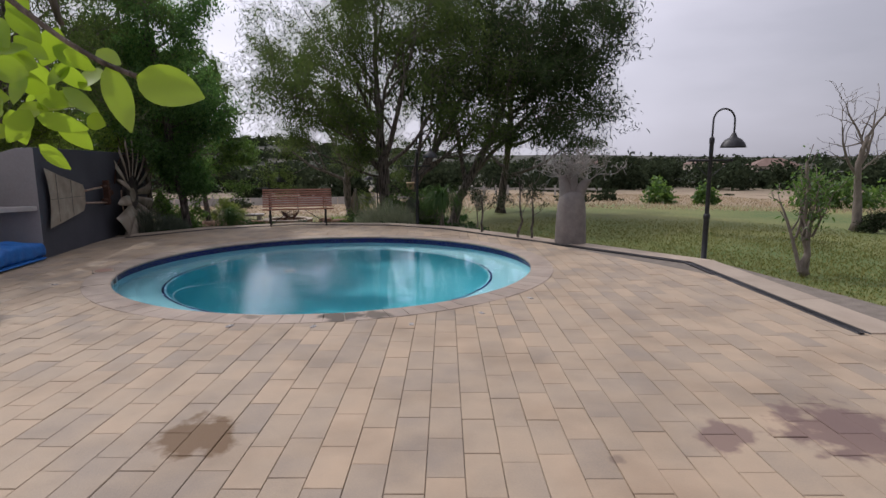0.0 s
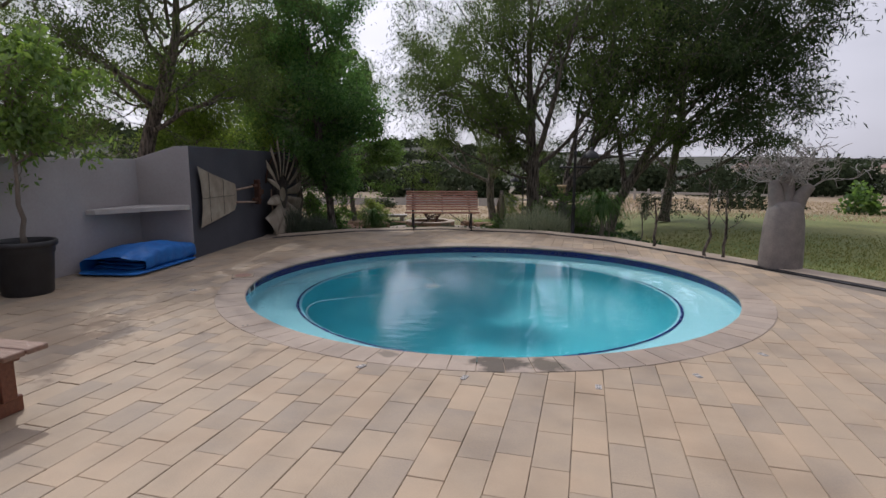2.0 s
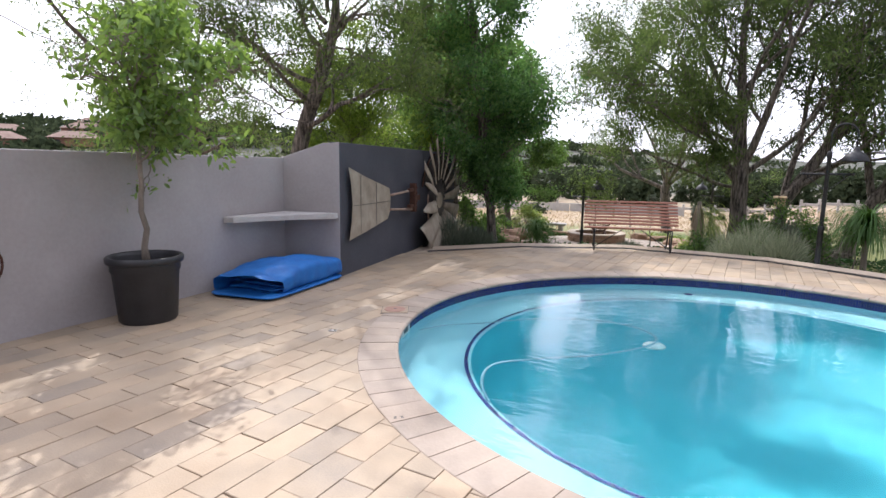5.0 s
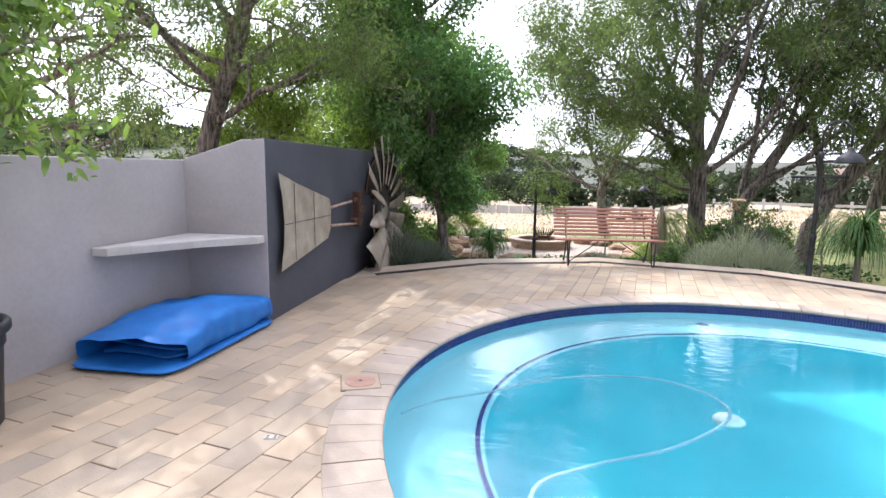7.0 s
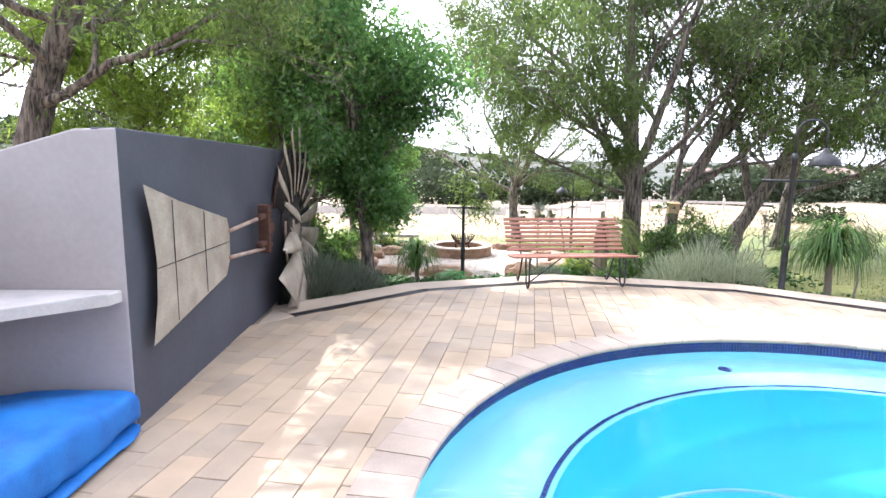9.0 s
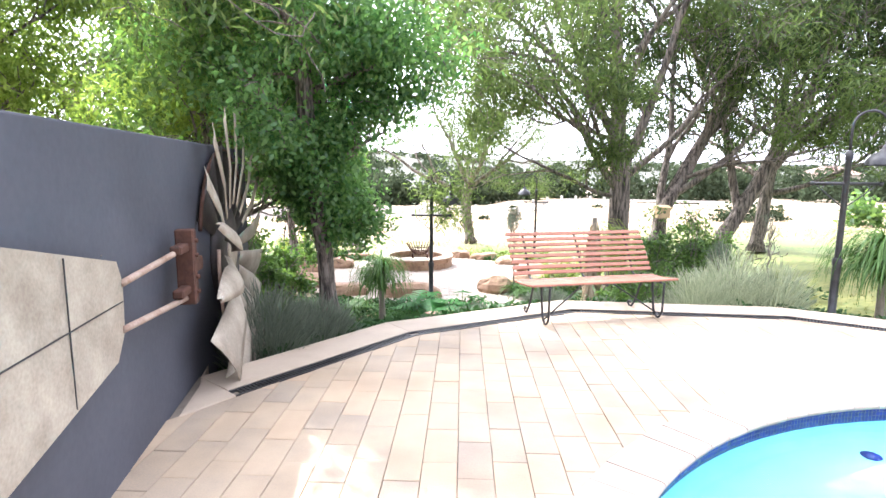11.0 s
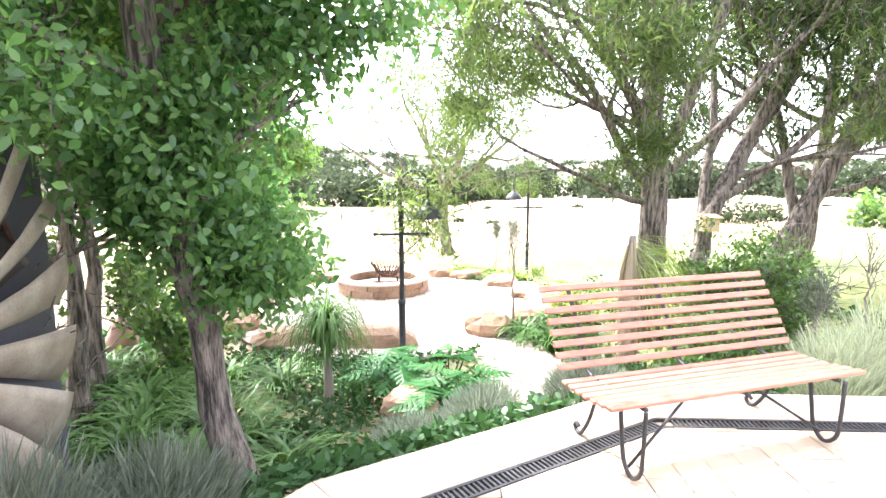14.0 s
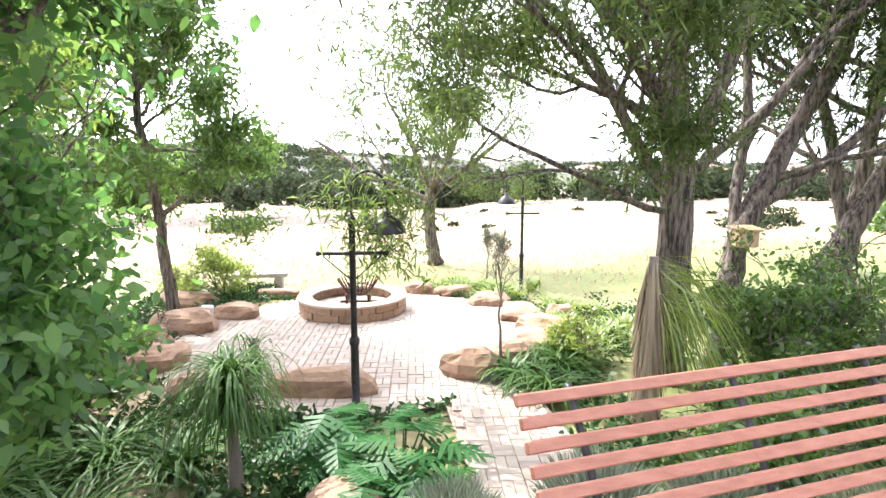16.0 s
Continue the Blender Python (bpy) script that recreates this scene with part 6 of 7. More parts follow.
ponytail(-6.9, 19.9, 0.5, 403, 130, 0.5)


def lavender(x, y, h, w, seed, n=900, mat=LAVENDER):
    """A soft mound of fine upright grey-green sprigs."""
    r = np.random.RandomState(seed)
    rad = np.sqrt(r.uniform(0, 1, n)) * w
    a = r.uniform(0, 6.283, n)
    hh = h * np.sqrt(np.maximum(0.05, 1 - (rad / (w * 1.05)) ** 2))
    c = np.stack([rad * np.cos(a), rad * np.sin(a), hh * r.uniform(0.05, 0.85, n)], 1)
    ax = unit(np.stack([np.cos(a) * rad / w * 0.8 + r.normal(0, 0.25, n), np.sin(a) * rad / w * 0.8 + r.normal(0, 0.25, n), np.ones(n)], 1))
    sd = unit(np.cross(ax, r.normal(0, 1, (n, 3))))
    return plant("lavender_bush", "soft grey-green lavender mound beside the kerb", "plant", leaf_data("leaves", mat, c, ax, sd, r.uniform(0.5, 1.1, n) * 0.2 * (h / 0.5), np.full(n, 0.009), 0.05), x, y, group="lavender border")


for i, (x, y, h, w) in enumerate(((-7.0, 13.5, 0.8, 0.42), (-6.6, 13.95, 0.6, 0.4), (-5.3, 15.5, 0.3, 0.34), (-4.75, 15.75, 0.36, 0.34), (-3.75, 16.0, 0.45, 0.33), (-2.2, 15.75, 0.3, 0.33), (-1.75, 15.6, 0.7, 0.38), (-1.3, 15.65, 0.95, 0.42), (-0.85, 15.4, 0.75, 0.36), (-2.9, 16.1, 0.4, 0.33), (0.9, 14.6, 0.24, 0.3), (-4.6, 16.4, 0.45, 0.33))):
    lavender(x, y, h, w, 500 + i, 1500 if x > -2.5 else 2600, PALEGRASS if x > -2.5 else LAVENDER)


def lobed_leaf_plant(x, y, n, size, seed):
    """Upright stalks with deeply cut glossy leaves."""
    r = random.Random(seed)
    bm, stalks = Mesh(), []
    for k in range(n):
        a, el = r.uniform(0, 6.283), r.uniform(0.5, 1.3)
        d = Vector((math.cos(a) * math.cos(el), math.sin(a) * math.cos(el), math.sin(el)))
        foot = Vector((r.gauss(0, 0.04), r.gauss(0, 0.04), 0))
        L = size * r.uniform(0.7, 1.1)
        top = foot + d * L
        stalks.append(Mesh().tube([foot, foot + d * L * 0.6 + Vector((0, 0, 0.03)), top], [0.011, 0.009, 0.006], 5))
        out = (Vector((d.x, d.y, 0)).normalized() + Vector((0, 0, -0.35 + 0.3 * r.random()))).normalized()
        sd = out.cross(Vector((0, 0, 1))).normalized()
        nn = sd.cross(out)
        ll = size * 0.62
        for j in range(6):
            t = j / 6
            c = top + out * ll * (t - 0.25)
            for s in (-1, 1):
                lobe = (sd * s * (0.95 - 0.3 * t) + out * (0.15 + 0.8 * t)).normalized() * ll * (0.52 - 0.28 * t)
                e = out * ll * 0.075
                q = c + lobe - nn * ll * 0.06
                bm.add([c - e, c + e, q + e * 0.7, q + lobe * 0.12, q - e * 0.7], [(0, 1, 2, 3, 4)])
        bm.add([top + out * ll * 0.65 - sd * ll * 0.1, top + out * ll * 0.65 + sd * ll * 0.1, top + out * ll * 1.05], [(0, 1, 2)])
    ob = thing("philodendron", "philodendron with glossy deeply lobed leaves", "plant", pose(x, y, land(x, y)), "lobed plants")
    for s in stalks:
        part("stalk", s, STRAP, ob, smooth=True)
    part("leaves", bm, LOBED, ob)


lobed_leaf_plant(-5.55, 17.55, 16, 0.55, 601)
lobed_leaf_plant(-4.95, 17.2, 16, 0.55, 602)
lobed_leaf_plant(-5.2, 16.6, 10, 0.45, 603)
lobed_leaf_plant(-4.75, 16.75, 9, 0.45, 604)


def shrub(name, label, x, y, rad, h, mat, n, leaf, width, seed, z=None):
    """A loose rounded bush on several stems."""
    r = random.Random(seed)
    z = land(x, y) if z is None else z
    ob = thing(name, label, "shrub", pose(x, y, z))
    limbs = [((r.gauss(0, 0.05), r.gauss(0, 0.05), 0), (r.gauss(0, 0.7), r.gauss(0, 0.7), 1.0), h * r.uniform(0.6, 0.9), 0.022) for k in range(9)]
    tips = []
    for limb in limbs:
        bm, more = branchwork(r, [limb], 2, 0.28, 0.02, (4, 5), 0.55, 5)
        part("stem", bm, BARK, ob, smooth=True)
        tips += more
    pts = [t for t in tips if math.hypot(t[0], t[1]) < rad * 1.15 and t[2] > 0.03]
    lv = new("leaves", foliage("leaves", mat, pts, max(2, n // max(1, len(pts))), 0.07, leaf, width, seed, 0.1))
    lv.parent = ob
    return ob


shrub("shrub", "blue-green fine-leaved shrub under the thorn trees", -0.75, 18.5, 0.8, 1.7, BROADLEAF, 7000, 0.07, 0.03, 701)
shrub("shrub", "dark green leafy shrub beside the trunks", -0.35, 18.9, 0.6, 1.3, BROADLEAF, 3800, 0.07, 0.03, 702)
shrub("shrub", "low green shrub behind the kerb", -2.35, 16.4, 0.5, 0.75, BROADLEAF, 4000, 0.07, 0.03, 703)
shrub("shrub", "bushy yellow-green shrub by the stone bench", -9.0, 24.7, 0.6, 1.0, YELLOWSTRAP, 6000, 0.09, 0.03, 704)
shrub("shrub", "low yellow-green shrub in the border", -10.3, 25.4, 0.5, 0.6, YELLOWSTRAP, 3500, 0.09, 0.03, 705)
shrub("shrub", "dark leafy bush near the fan", -8.7, 15.0, 0.7, 1.7, BROADLEAF, 7000, 0.08, 0.045, 706)
shrub("shrub", "dark leafy bush under the trees", -8.4, 18.5, 0.7, 1.5, BROADLEAF, 7000, 0.08, 0.045, 707)
shrub("shrub", "small dark shrub on the lawn beyond the bare tree", 12.6, 15.1, 0.5, 0.5, FARLEAF, 2500, 0.09, 0.03, 710)
shrub("shrub", "green shrub in the bed by the trunks", -1.6, 17.3, 0.6, 0.9, BROADLEAF, 4500, 0.08, 0.03, 711)
shrub("shrub", "fresh green ground shrub beside the boulders", -2.6, 20.3, 0.45, 0.55, YELLOWSTRAP, 3500, 0.06, 0.025, 713)

# plant with a skirt of dead leaves
sx, sy = -2.5, 18.25
sk_ob = thing("dry_skirt_palm", "slender palm lily with dry leaf skirt and windswept leaves", "plant", pose(sx, sy, land(sx, sy)))
part("trunk", Mesh().tube([(0, 0, 0), (0.02, 0, 0.8), (0, 0, 1.75)], [0.07, 0.055, 0.045], 10), PALEBARK, sk_ob, smooth=True)
r9 = np.random.RandomState(9)
n = 520
h = r9.uniform(0.35, 1.75, n)
a = r9.uniform(0, 6.283, n)
c = np.stack([0.05 * np.cos(a), 0.05 * np.sin(a), h], 1)
ax = unit(np.stack([np.cos(a) * 0.2, np.sin(a) * 0.2, -np.ones(n) + r9.normal(0, 0.12, n)], 1))
lv = new("dry_skirt", leaf_data("dry_skirt", DRYLEAF, c, ax, unit(np.stack([-np.sin(a), np.cos(a), np.zeros(n)], 1)), r9.uniform(0.35, 0.75, n), np.full(n, 0.022), 0.1))
lv.parent = sk_ob
lv["label"] = "hanging dry straw-coloured leaves"
r10 = np.random.RandomState(19)
n = 150
a = r10.normal(-0.2, 0.7, n)
c = np.stack([r10.normal(0.05, 0.06, n), r10.normal(0, 0.06, n), r10.uniform(1.15, 1.8, n)], 1)
ax = unit(np.stack([np.cos(a), np.sin(a) * 0.8, r10.uniform(-1.3, 0.1, n)], 1))
lv = new("green_leaves", leaf_data("green_leaves", YELLOWSTRAP, c, ax, unit(np.cross(ax, r10.normal(0, 1, (n, 3)))), r10.uniform(0.6, 1.15, n), np.full(n, 0.016), 0.55))
lv.parent = sk_ob
lv["label"] = "windswept yellow-green leaves"

# dry sapling by the plaza, tall grass stalks
for x, y, hgt, sd in ((-3.78, 19.75, 1.6, 1), (-3.05, 26.6, 1.0, 2), (-0.6, 17.4, 1.1, 3), (0.7, 18.2, 1.3, 4), (1.4, 16.3, 1.0, 5)):
    rr2 = random.Random(sd)
    tree("dry_sapling", "thin dry sapling with brush-like tuft of needles", (x, y, land(x, y)), [((0, 0, 0), 0.022), ((0.02, 0, hgt * 0.5), 0.016), ((-0.03, 0, hgt), 0.007)],
         bough((0, 0), 7, 0.55 * hgt, hgt, 0.45, 0.35, 0.006, sd, 1.0), 1, LAVENDER, 6, 0.03, 0.12, 0.008, sd + 90, PALEBARK, 0.15, 0.1, (2, 4), 0.6, -0.8)

# groundcover over the beds
rg = np.random.RandomState(5)
pts = []
while len(pts) < 34000:
    x, y = rg.uniform(-10.5, 1.5), rg.uniform(13.2, 26)
    if math.hypot(x - PLAZA[0], (y - PLAZA[1]) * 0.95) < 2.95 or (y > 24.5 and x > -8):
        continue
    if abs(x - (-4.2 + 0.1 * (y - 16))) < 0.5 and y < 19.5 and y > 16.3:
        continue
    k = int(np.searchsorted([p[0] for p in KERB_OUT], x))
    if 0 < k < len(KERB_OUT):
        (xa, ya), (xb, yb) = KERB_OUT[k - 1], KERB_OUT[k]
        if y < ya + (yb - ya) * (x - xa) / (xb - xa) + 0.12:
            continue
    elif x < -7.6 and y < 14 or k == len(KERB_OUT):
        continue
    dens = 0.5 + noise.noise((x * 0.9, y * 0.9, 2))
    if x > -4.0:
        dens -= 0.35
    if rg.uniform() < dens:
        pts.append((x, y, land(x, y) + rg.uniform(0.0, 0.13)))
pts = np.array(pts)
n = len(pts)
ax = unit(np.stack([rg.normal(0, 1, n), rg.normal(0, 1, n), np.abs(rg.normal(0.4, 0.5, n))], 1))
gc = new("groundcover", leaf_data("groundcover", COVER, pts, ax, unit(np.cross(ax, rg.normal(0, 1, (n, 3)))), rg.uniform(0.06, 0.13, n), rg.uniform(0.03, 0.055, n), 0.1, True))
tagged(gc, "low green groundcover leaves over the garden beds", "groundcover", kind="stuff")
# grass on the lawn near the terrace
pts = []
while len(pts) < 42000:
    x, y = rg.uniform(1.0, 16), rg.uniform(2.5, 20)
    edge = 4.95 + 0.1 * max(0, 9 - y)
    if x < edge and y < 9.0 or (y >= 9.0 and x < 4.9 - (y - 9) * 0.75 + 0.25):
        continue
    if rg.uniform() < 1.2 - math.hypot(x - 5, y - 8) / 9.5:
        pts.append((x, y, land(x, y) - 0.04))
pts = np.array(pts)
n = len(pts)
ax = unit(np.stack([rg.normal(0, 0.5, n), rg.normal(0, 0.5, n), np.ones(n)], 1))
gl = new("lawn_grass", leaf_data("lawn_grass", LAWNBLADE, pts, ax, unit(np.cross(ax, rg.normal(0, 1, (n, 3)))), rg.uniform(0.05, 0.1, n), np.full(n, 0.012), 0.15))
tagged(gl, "short green lawn grass beside the terrace", "grass", kind="stuff")


# ---- distance ----
def far_bush(x, y, rad, h, seed, mat=FARLEAF, n=900, leaf=0.5):
    r = np.random.RandomState(seed)
    d = unit(r.normal(0, 1, (n, 3)))
    lump = np.array([0.75 + 0.5 * noise.noise(Vector(v) * 1.8 + Vector((seed, 0, 0))) for v in d])
    c = d * (lump * r.uniform(0.6, 1.0, n))[:, None] * np.array([rad, rad, h])
    c[:, 2] = np.abs(c[:, 2])
    ax = unit(r.normal(0, 1, (n, 3)))
    sd = unit(np.cross(ax, r.normal(0, 1, (n, 3))))
    return c + np.array([x, y, land(x, y) - 0.1]), ax, sd, r.uniform(0.5, 1.2, n) * leaf


def bushes(name, label, spots, mat, leaf, n, kind="stuff"):
    C, A, S, L = [], [], [], []
    for i, (x, y, rad, h) in enumerate(spots):
        c, ax, sd, ll = far_bush(x, y, rad, h, i + len(name) * 7, mat, n, leaf)
        C.append(c), A.append(ax), S.append(sd), L.append(ll)
    L = np.concatenate(L)
    ob = new(name, leaf_data(name, mat, np.concatenate(C), np.concatenate(A), np.concatenate(S), L, L * 0.6, 0.1))
    return tagged(ob, label, "bushes", kind=kind)


rf = random.Random(88)
bushes("far_trees", "belt of dark bushveld trees beyond the veld", [(-95 + i * 2.3 + rf.uniform(-2, 2), 82 + rf.uniform(-8, 20), rf.uniform(2.4, 4.4), rf.choice((4.2, 5.0, 5.6, 6.4))) for i in range(92)], FARLEAF, 0.85, 520)
bushes("left_far_trees", "dark far trees beyond the boundary wall", [(-42 - rf.uniform(0, 18), 6 + i * 2.6, rf.uniform(2, 3.5), rf.uniform(2.4, 4.2)) for i in range(26)], FARLEAF, 0.6, 350)
bushes("hedge_trees", "round green trees and hedge far across the lawn", [(22.5 + i * 2.1 + rf.uniform(-0.5, 0.5), 31 + rf.uniform(-2, 3), rf.uniform(1.3, 2.0), rf.uniform(2.0, 3.2)) for i in range(9)] + [(14.4, 34, 1.2, 2.2), (16.8, 33, 1.0, 1.9)], BROADLEAF, 0.3, 800)
bushes("veld_scrub", "scattered low scrub on the dry veld", [(12.3, 38, 1.3, 1.3), (9.5, 36, 1.6, 1.5), (-16, 46, 1.5, 1.2), (-22, 44, 1.8, 1.4), (-18, 30, 1.2, 1.3)] + [(rf.uniform(-30, 45), rf.uniform(44, 66), rf.uniform(0.3, 0.7), rf.uniform(0.2, 0.4)) for i in range(16)], FARLEAF, 0.28, 450)
bushes("hill_woods", "dark bush on the distant hills", [(rf.uniform(-520, 620), rf.uniform(190, 620), rf.uniform(7, 16), rf.uniform(4, 8)) for i in range(240)], FARLEAF, 3.0, 130)
ridge_spots = []
for i in range(430):
    yaw, run = radians(rf.uniform(8, 84)), rf.uniform(118, 330)
    run /= 0.9 * math.sin(yaw) + 0.43 * math.cos(yaw)
    ridge_spots.append((-run * math.sin(yaw), run * math.cos(yaw), rf.uniform(5, 12), rf.uniform(2.5, 6)))
bushes("west_hill_woods", "dark bush on the hills beyond the wall", ridge_spots, FARLEAF, 2.6, 75)
# dry grass tufts on the veld
pts = np.stack([rg.uniform(-26, 30, 26000), rg.uniform(25.5, 62, 26000), np.zeros(26000)], 1)
pts[:, 2] = [land(x, y) - 0.05 for x, y, z in pts]
n = len(pts)
ax = unit(np.stack([rg.normal(0, 0.5, n), rg.normal(0, 0.5, n), np.ones(n)], 1))
DRYGRASS = leaf_material("dry_grass", (0.30, 0.24, 0.15), (0.48, 0.40, 0.27), 0.03, 0.3)
tagged(new("dry_grass", leaf_data("dry_grass", DRYGRASS, pts, ax, unit(np.cross(ax, rg.normal(0, 1, (n, 3)))), rg.uniform(0.1, 0.3, n), np.full(n, 0.05), 0.2)), "dry straw-coloured grass over the veld", "grass", kind="stuff")


def far_house(x, y, w, d, h, turn, paint=HOUSEWALL):
    ob = thing("house", "distant tan house with hipped roof and dark windows" if paint is HOUSEWALL else "distant red-brown house with hipped roof on the hill", "house", pose(x, y, land(x, y) - 0.5, 0, 0, turn))
    part("wall", Mesh().box((-w / 2, -d / 2, 0), (w / 2, d / 2, h), 0.02), paint, ob)
    rf_ = Mesh()
    e = 0.5
    rf_.add([(-w / 2 - e, -d / 2 - e, h), (w / 2 + e, -d / 2 - e, h), (w / 2 + e, d / 2 + e, h), (-w / 2 - e, d / 2 + e, h), (-w / 2 + d / 2, 0, h + d * 0.28), (w / 2 - d / 2, 0, h + d * 0.28)], [(0, 1, 5, 4), (2, 3, 4, 5), (1, 2, 5), (3, 0, 4), (3, 2, 1, 0)])
    part("roof", rf_, HOUSEROOF, ob, "dark tiled hipped roof")
    for k in range(3):
        xx = -w / 2 + w * (k + 0.5) / 3
        part("window", Mesh().box((xx - 0.7, -d / 2 - 0.03, h * 0.35), (xx + 0.7, -d / 2 + 0.05, h * 0.75), 0.01), POT, ob, "dark window")


far_house(112, 178, 14, 9, 3.6, -12)
far_house(150, 300, 18, 10, 3.5, 5)
far_house(95, 330, 18, 10, 3.5, 0)
for hx_, hy_, ht in ((-215, 75, 62), (-222, 100, 66), (-212, 122, 58), (-226, 58, 70), (-236, 140, 55), (-190, 84, 64), (-196, 66, 68), (-200, 48, 72), (-186, 104, 60), (-240, 88, 64), (-244, 70, 66)):
    far_house(hx_, hy_, 15, 8, 2.6, ht, REDHOUSE)
# concrete palisade far across the veld
fen = thing("palisade_fence", "low pale concrete palisade fence across the veld", "fence", pose(0, 0, 0))
for i in range(44):
    x = -34 + i * 1.15
    y = 52 + 0.04 * x
    z = land(x, y)
    if i % 4 == 0 or 24 < i < 36:
        part("post", Mesh().box((x - 0.09, y - 0.06, z - 0.1), (x + 0.09, y + 0.06, z + 1.0), 0.02), FENCECONC, fen)
    part("panel", Mesh().box((x, y - 0.03, z + (0.05 if i < 25 else 0.55)), (x + 1.1, y + 0.03, z + 0.75), 0.01), FENCECONC, fen)


# ---- plaza bricks and terrace pavers, last ----
plz = Mesh()
npz = 40
rim = [(PLAZA[0] + 3.0 * math.cos(2 * math.pi * k / npz), PLAZA[1] + 3.15 * math.sin(2 * math.pi * k / npz)) for k in range(npz)]
plz.add([(PLAZA[0], PLAZA[1], land(*PLAZA) + 0.045)] + [(x, y, land(x, y) + 0.045) for x, y in rim], [(0, k + 1, (k + 1) % npz + 1) for k in range(npz)])
path_pts = [(-4.05 + 0.03 * k, 19.7 - 0.33 * k) for k in range(12)]
pv, pf = [], []
for x, y in path_pts:
    pv += [(x - 0.55, y, land(x, y) + 0.04), (x + 0.55, y, land(x, y) + 0.04)]
plz.add(pv, [(2 * k, 2 * k + 2, 2 * k + 3, 2 * k + 1) for k in range(len(path_pts) - 1)])
plaza = single("plaza_paving", plz, SANDJOINT, "pale brick paving round the fire pit", "paving", kind="structure")
brick_data = Mesh().box((-0.098, -0.048, -0.02), (0.098, 0.048, 0.012), 0.005).data("brick", BRICKPAVE)
rest, count = Mesh(), 0
rb_ = random.Random(14)


def on_plaza(x, y):
    if math.hypot((x - PLAZA[0]) / 3.0, (y - PLAZA[1]) / 3.15) < 0.97 and math.hypot(x - FX, y - FY) > 1.0:
        return True
    k = (19.7 - y) / 0.33
    return 0 <= k < 11 and abs(x - (-4.05 + 0.03 * k)) < 0.5


cells = []
for i in range(-40, 41):
    for j in range(-70, 60):
        # herringbone pairs on a half-brick grid
        s = (i + j) % 2
        cells.append((PLAZA[0] + 0.2 * i + 0.05, PLAZA[1] + 0.2 * j, 90 if s else 0))
for cx, cy, tn in cells:
    for off in (-0.05, 0.05):
        x, y = (cx, cy + off) if tn == 0 else (cx + off, cy)
        if not on_plaza(x, y):
            continue
        z = land(x, y) + 0.05 + rb_.uniform(-0.003, 0.003)
        if count < 300 and y < 18.9:
            ob = new("brick", brick_data)
            ob.parent = plaza
            ob.matrix_basis = pose(x, y, z, 0, 0, tn)
            count += 1
        else:
            rest.m = pose(x, y, z, 0, 0, tn)
            rest.add([(-0.097, -0.047, 0), (0.097, -0.047, 0), (0.097, 0.047, 0), (-0.097, 0.047, 0), (-0.092, -0.042, 0.012), (0.092, -0.042, 0.012), (0.092, 0.042, 0.012), (-0.092, 0.042, 0.012)], [(4, 5, 6, 7), (0, 1, 5, 4), (1, 2, 6, 5), (2, 3, 7, 6), (3, 0, 4, 7)])
tagged(part("brickwork", rest, BRICKPAVE, plaza), kind="stuff")

PW, PL_, GAP = 0.205, 0.412, 0.003
paver_data = Mesh().box((-PW / 2 + GAP / 2, -PL_ / 2 + GAP / 2, -0.03), (PW / 2 - GAP / 2, PL_ / 2 - GAP / 2, 0.0), 0.0035).data("paver", PAVER)
rest, count = Mesh(), 0
rp = random.Random(2)
i0, i1 = int(-8.6 / PW), int(6.0 / PW) + 1
LAY = radians(-1.6)


def turned(x, y):
    """The courses run slightly askew to the terrace."""
    return x * math.cos(LAY) - (y - 3.5) * math.sin(LAY), 3.5 + x * math.sin(LAY) + (y - 3.5) * math.cos(LAY)


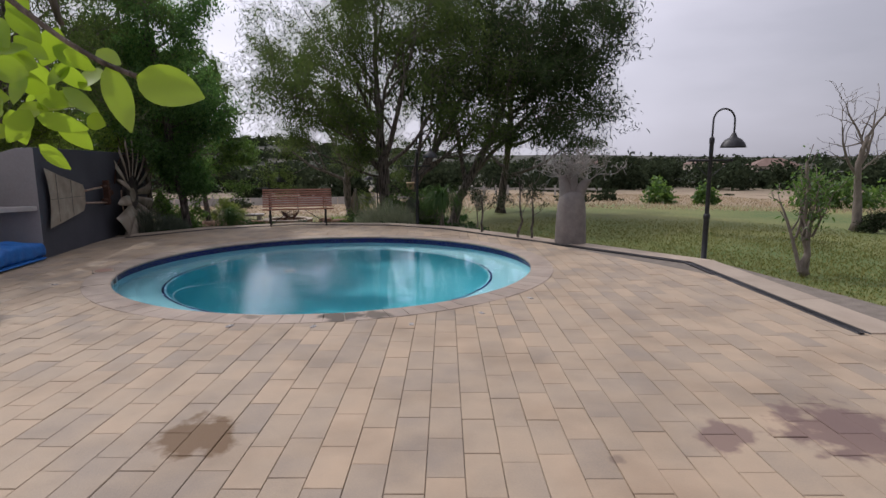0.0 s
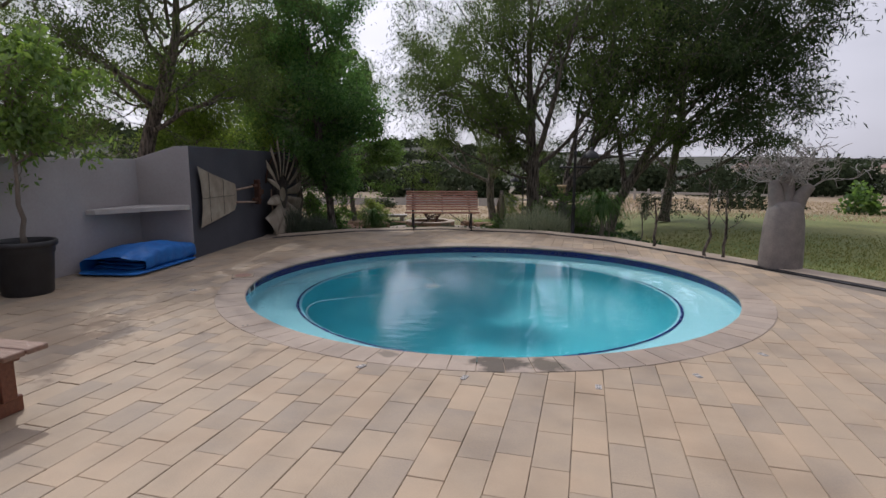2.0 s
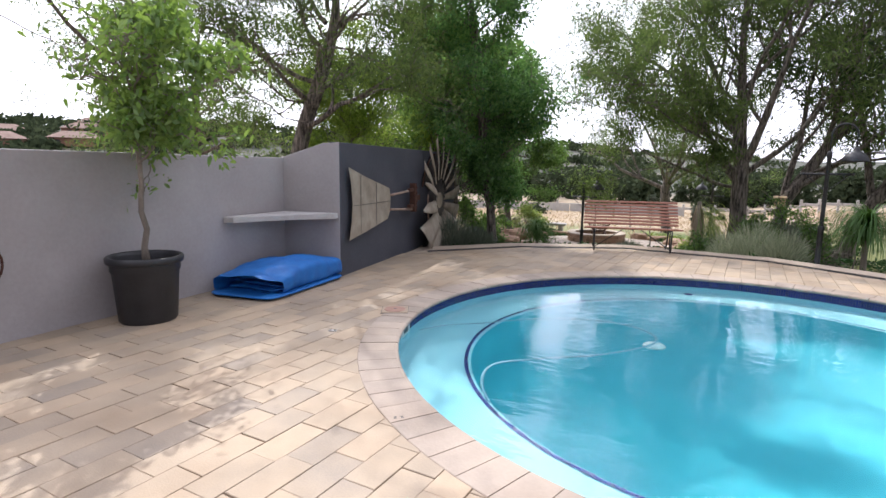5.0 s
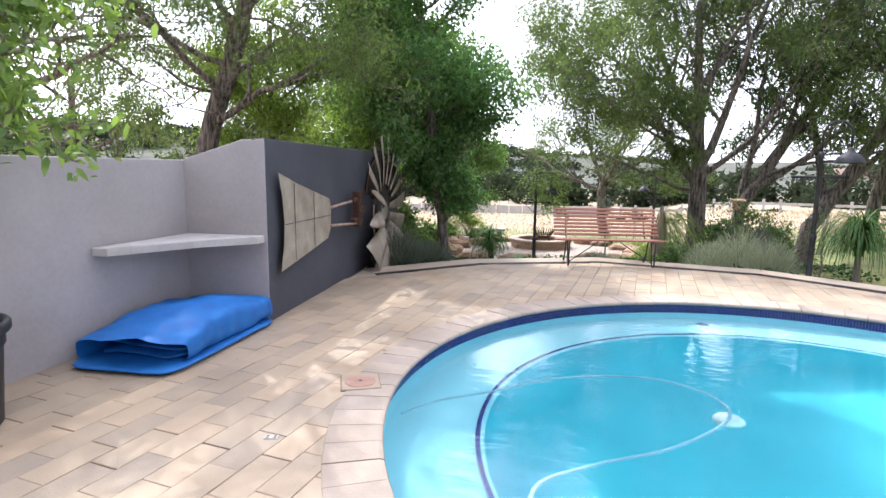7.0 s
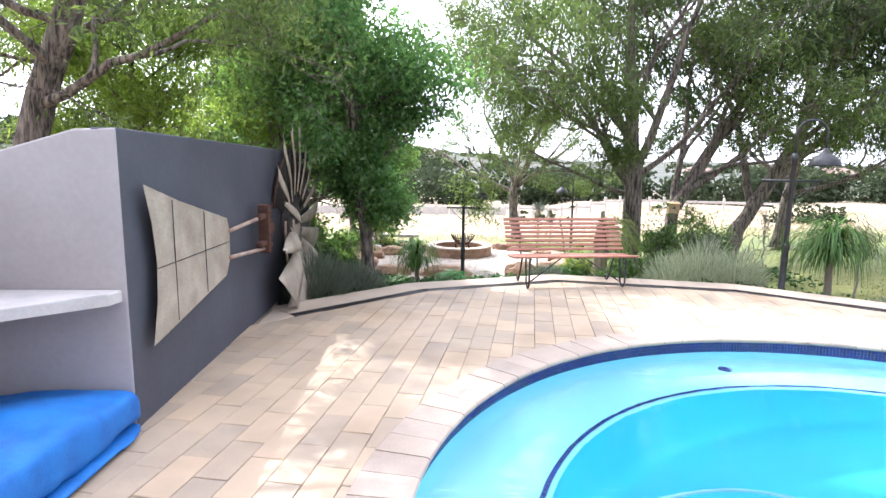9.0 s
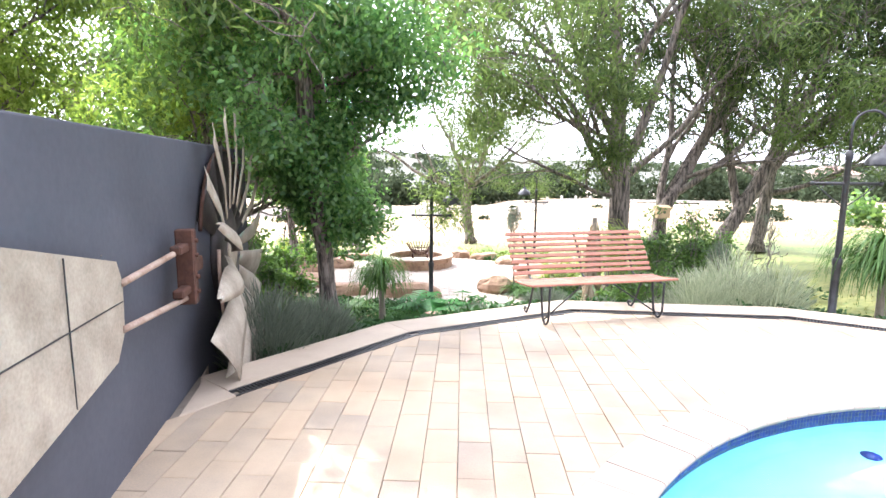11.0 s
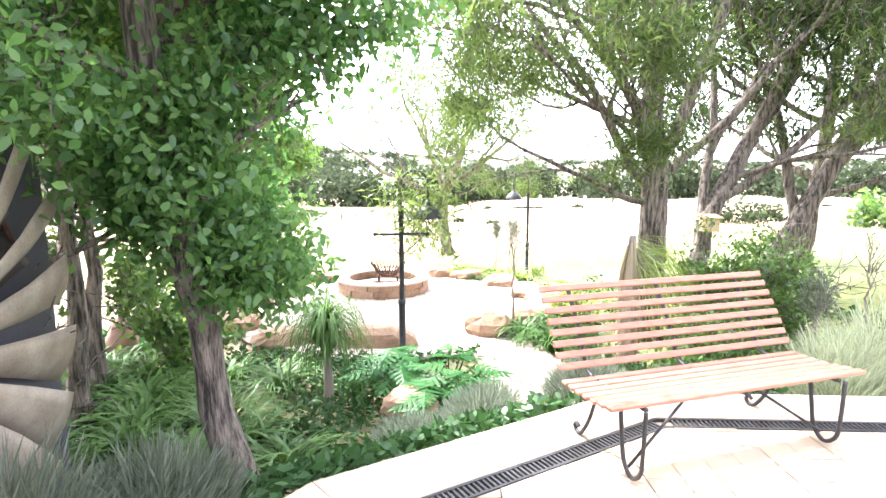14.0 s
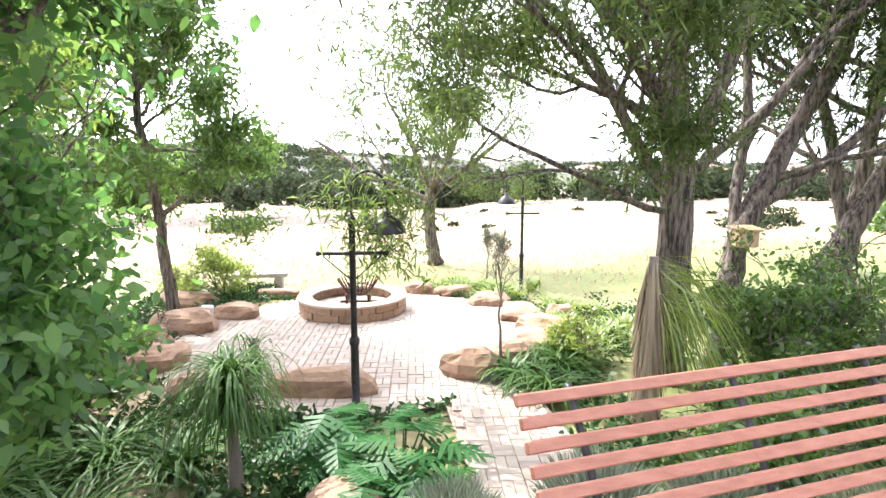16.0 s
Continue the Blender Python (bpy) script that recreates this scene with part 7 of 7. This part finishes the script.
for i in range(i0, i1):
    shift = (0.45 if i % 2 else 0.0) * PL_ + rp.uniform(-0.09, 0.09)
    for j in range(-19, 37):
        x, y = turned(i * PW + 0.0955, j * PL_ + shift)
        d = math.hypot(x - POOL[0], y - POOL[1])
        if d < POOL_R + 0.1 or y < -7.4:
            continue
        gx, gy, jx, jy = GAP * rp.uniform(0.3, 0.85), GAP * rp.uniform(0.15, 1.1), rp.uniform(-0.0015, 0.0015), rp.uniform(-0.004, 0.004)
        u, w = i * PW + 0.0955, j * PL_ + shift
        q = [(u - PW / 2 + gx + jx, w - PL_ / 2 + gy + jy), (u + PW / 2 - gx + jx, w - PL_ / 2 + gy + jy * 0.6), (u + PW / 2 - gx - jx, w + PL_ / 2 - gy + jy), (u - PW / 2 + gx - jx, w + PL_ / 2 - gy + jy * 0.6)]
        q = [turned(a, b) for a, b in q]
        p = q
        for k in range(len(bed_out)):
            a, b = bed_out[k], bed_out[(k + 1) % len(bed_out)]
            if k > 3:
                continue
            p = clip(p, a, b)
            if len(p) < 3:
                break
        if len(p) >= 3 and y > 4.9:
            for a, b in zip(KERB[::-1], KERB[::-1][1:]):
                if a[1] < 5 and x < 3.5:
                    continue
                p = clip(p, a, b)
                if len(p) < 3:
                    break
        if len(p) >= 3 and d < POOL_R + 0.7:
            ux, uy = (x - POOL[0]) / d, (y - POOL[1]) / d
            tx, ty = POOL[0] + ux * (POOL_R + 0.09), POOL[1] + uy * (POOL_R + 0.09)
            p = clip(p, (tx - uy, ty + ux), (tx + uy, ty - ux))
        if len(p) < 3:
            continue
        tilt = rp.uniform(-0.003, 0.002)
        whole = p == q and d > POOL_R + 0.6
        if whole and count < 300 and -3.4 < x < 1.8 and 1.9 < y < 5.6:
            ob = new("paver", paver_data)
            ob.parent = terrace
            ob.matrix_basis = pose(x, y, tilt, rp.uniform(-0.15, 0.15), rp.uniform(-0.25, 0.25), math.degrees(LAY) + rp.uniform(-0.3, 0.3))
            count += 1
        else:
            rest.prism(p, -0.03, tilt, 0.0035)
tagged(part("paver_field", rest, PAVER, terrace), kind="stuff")
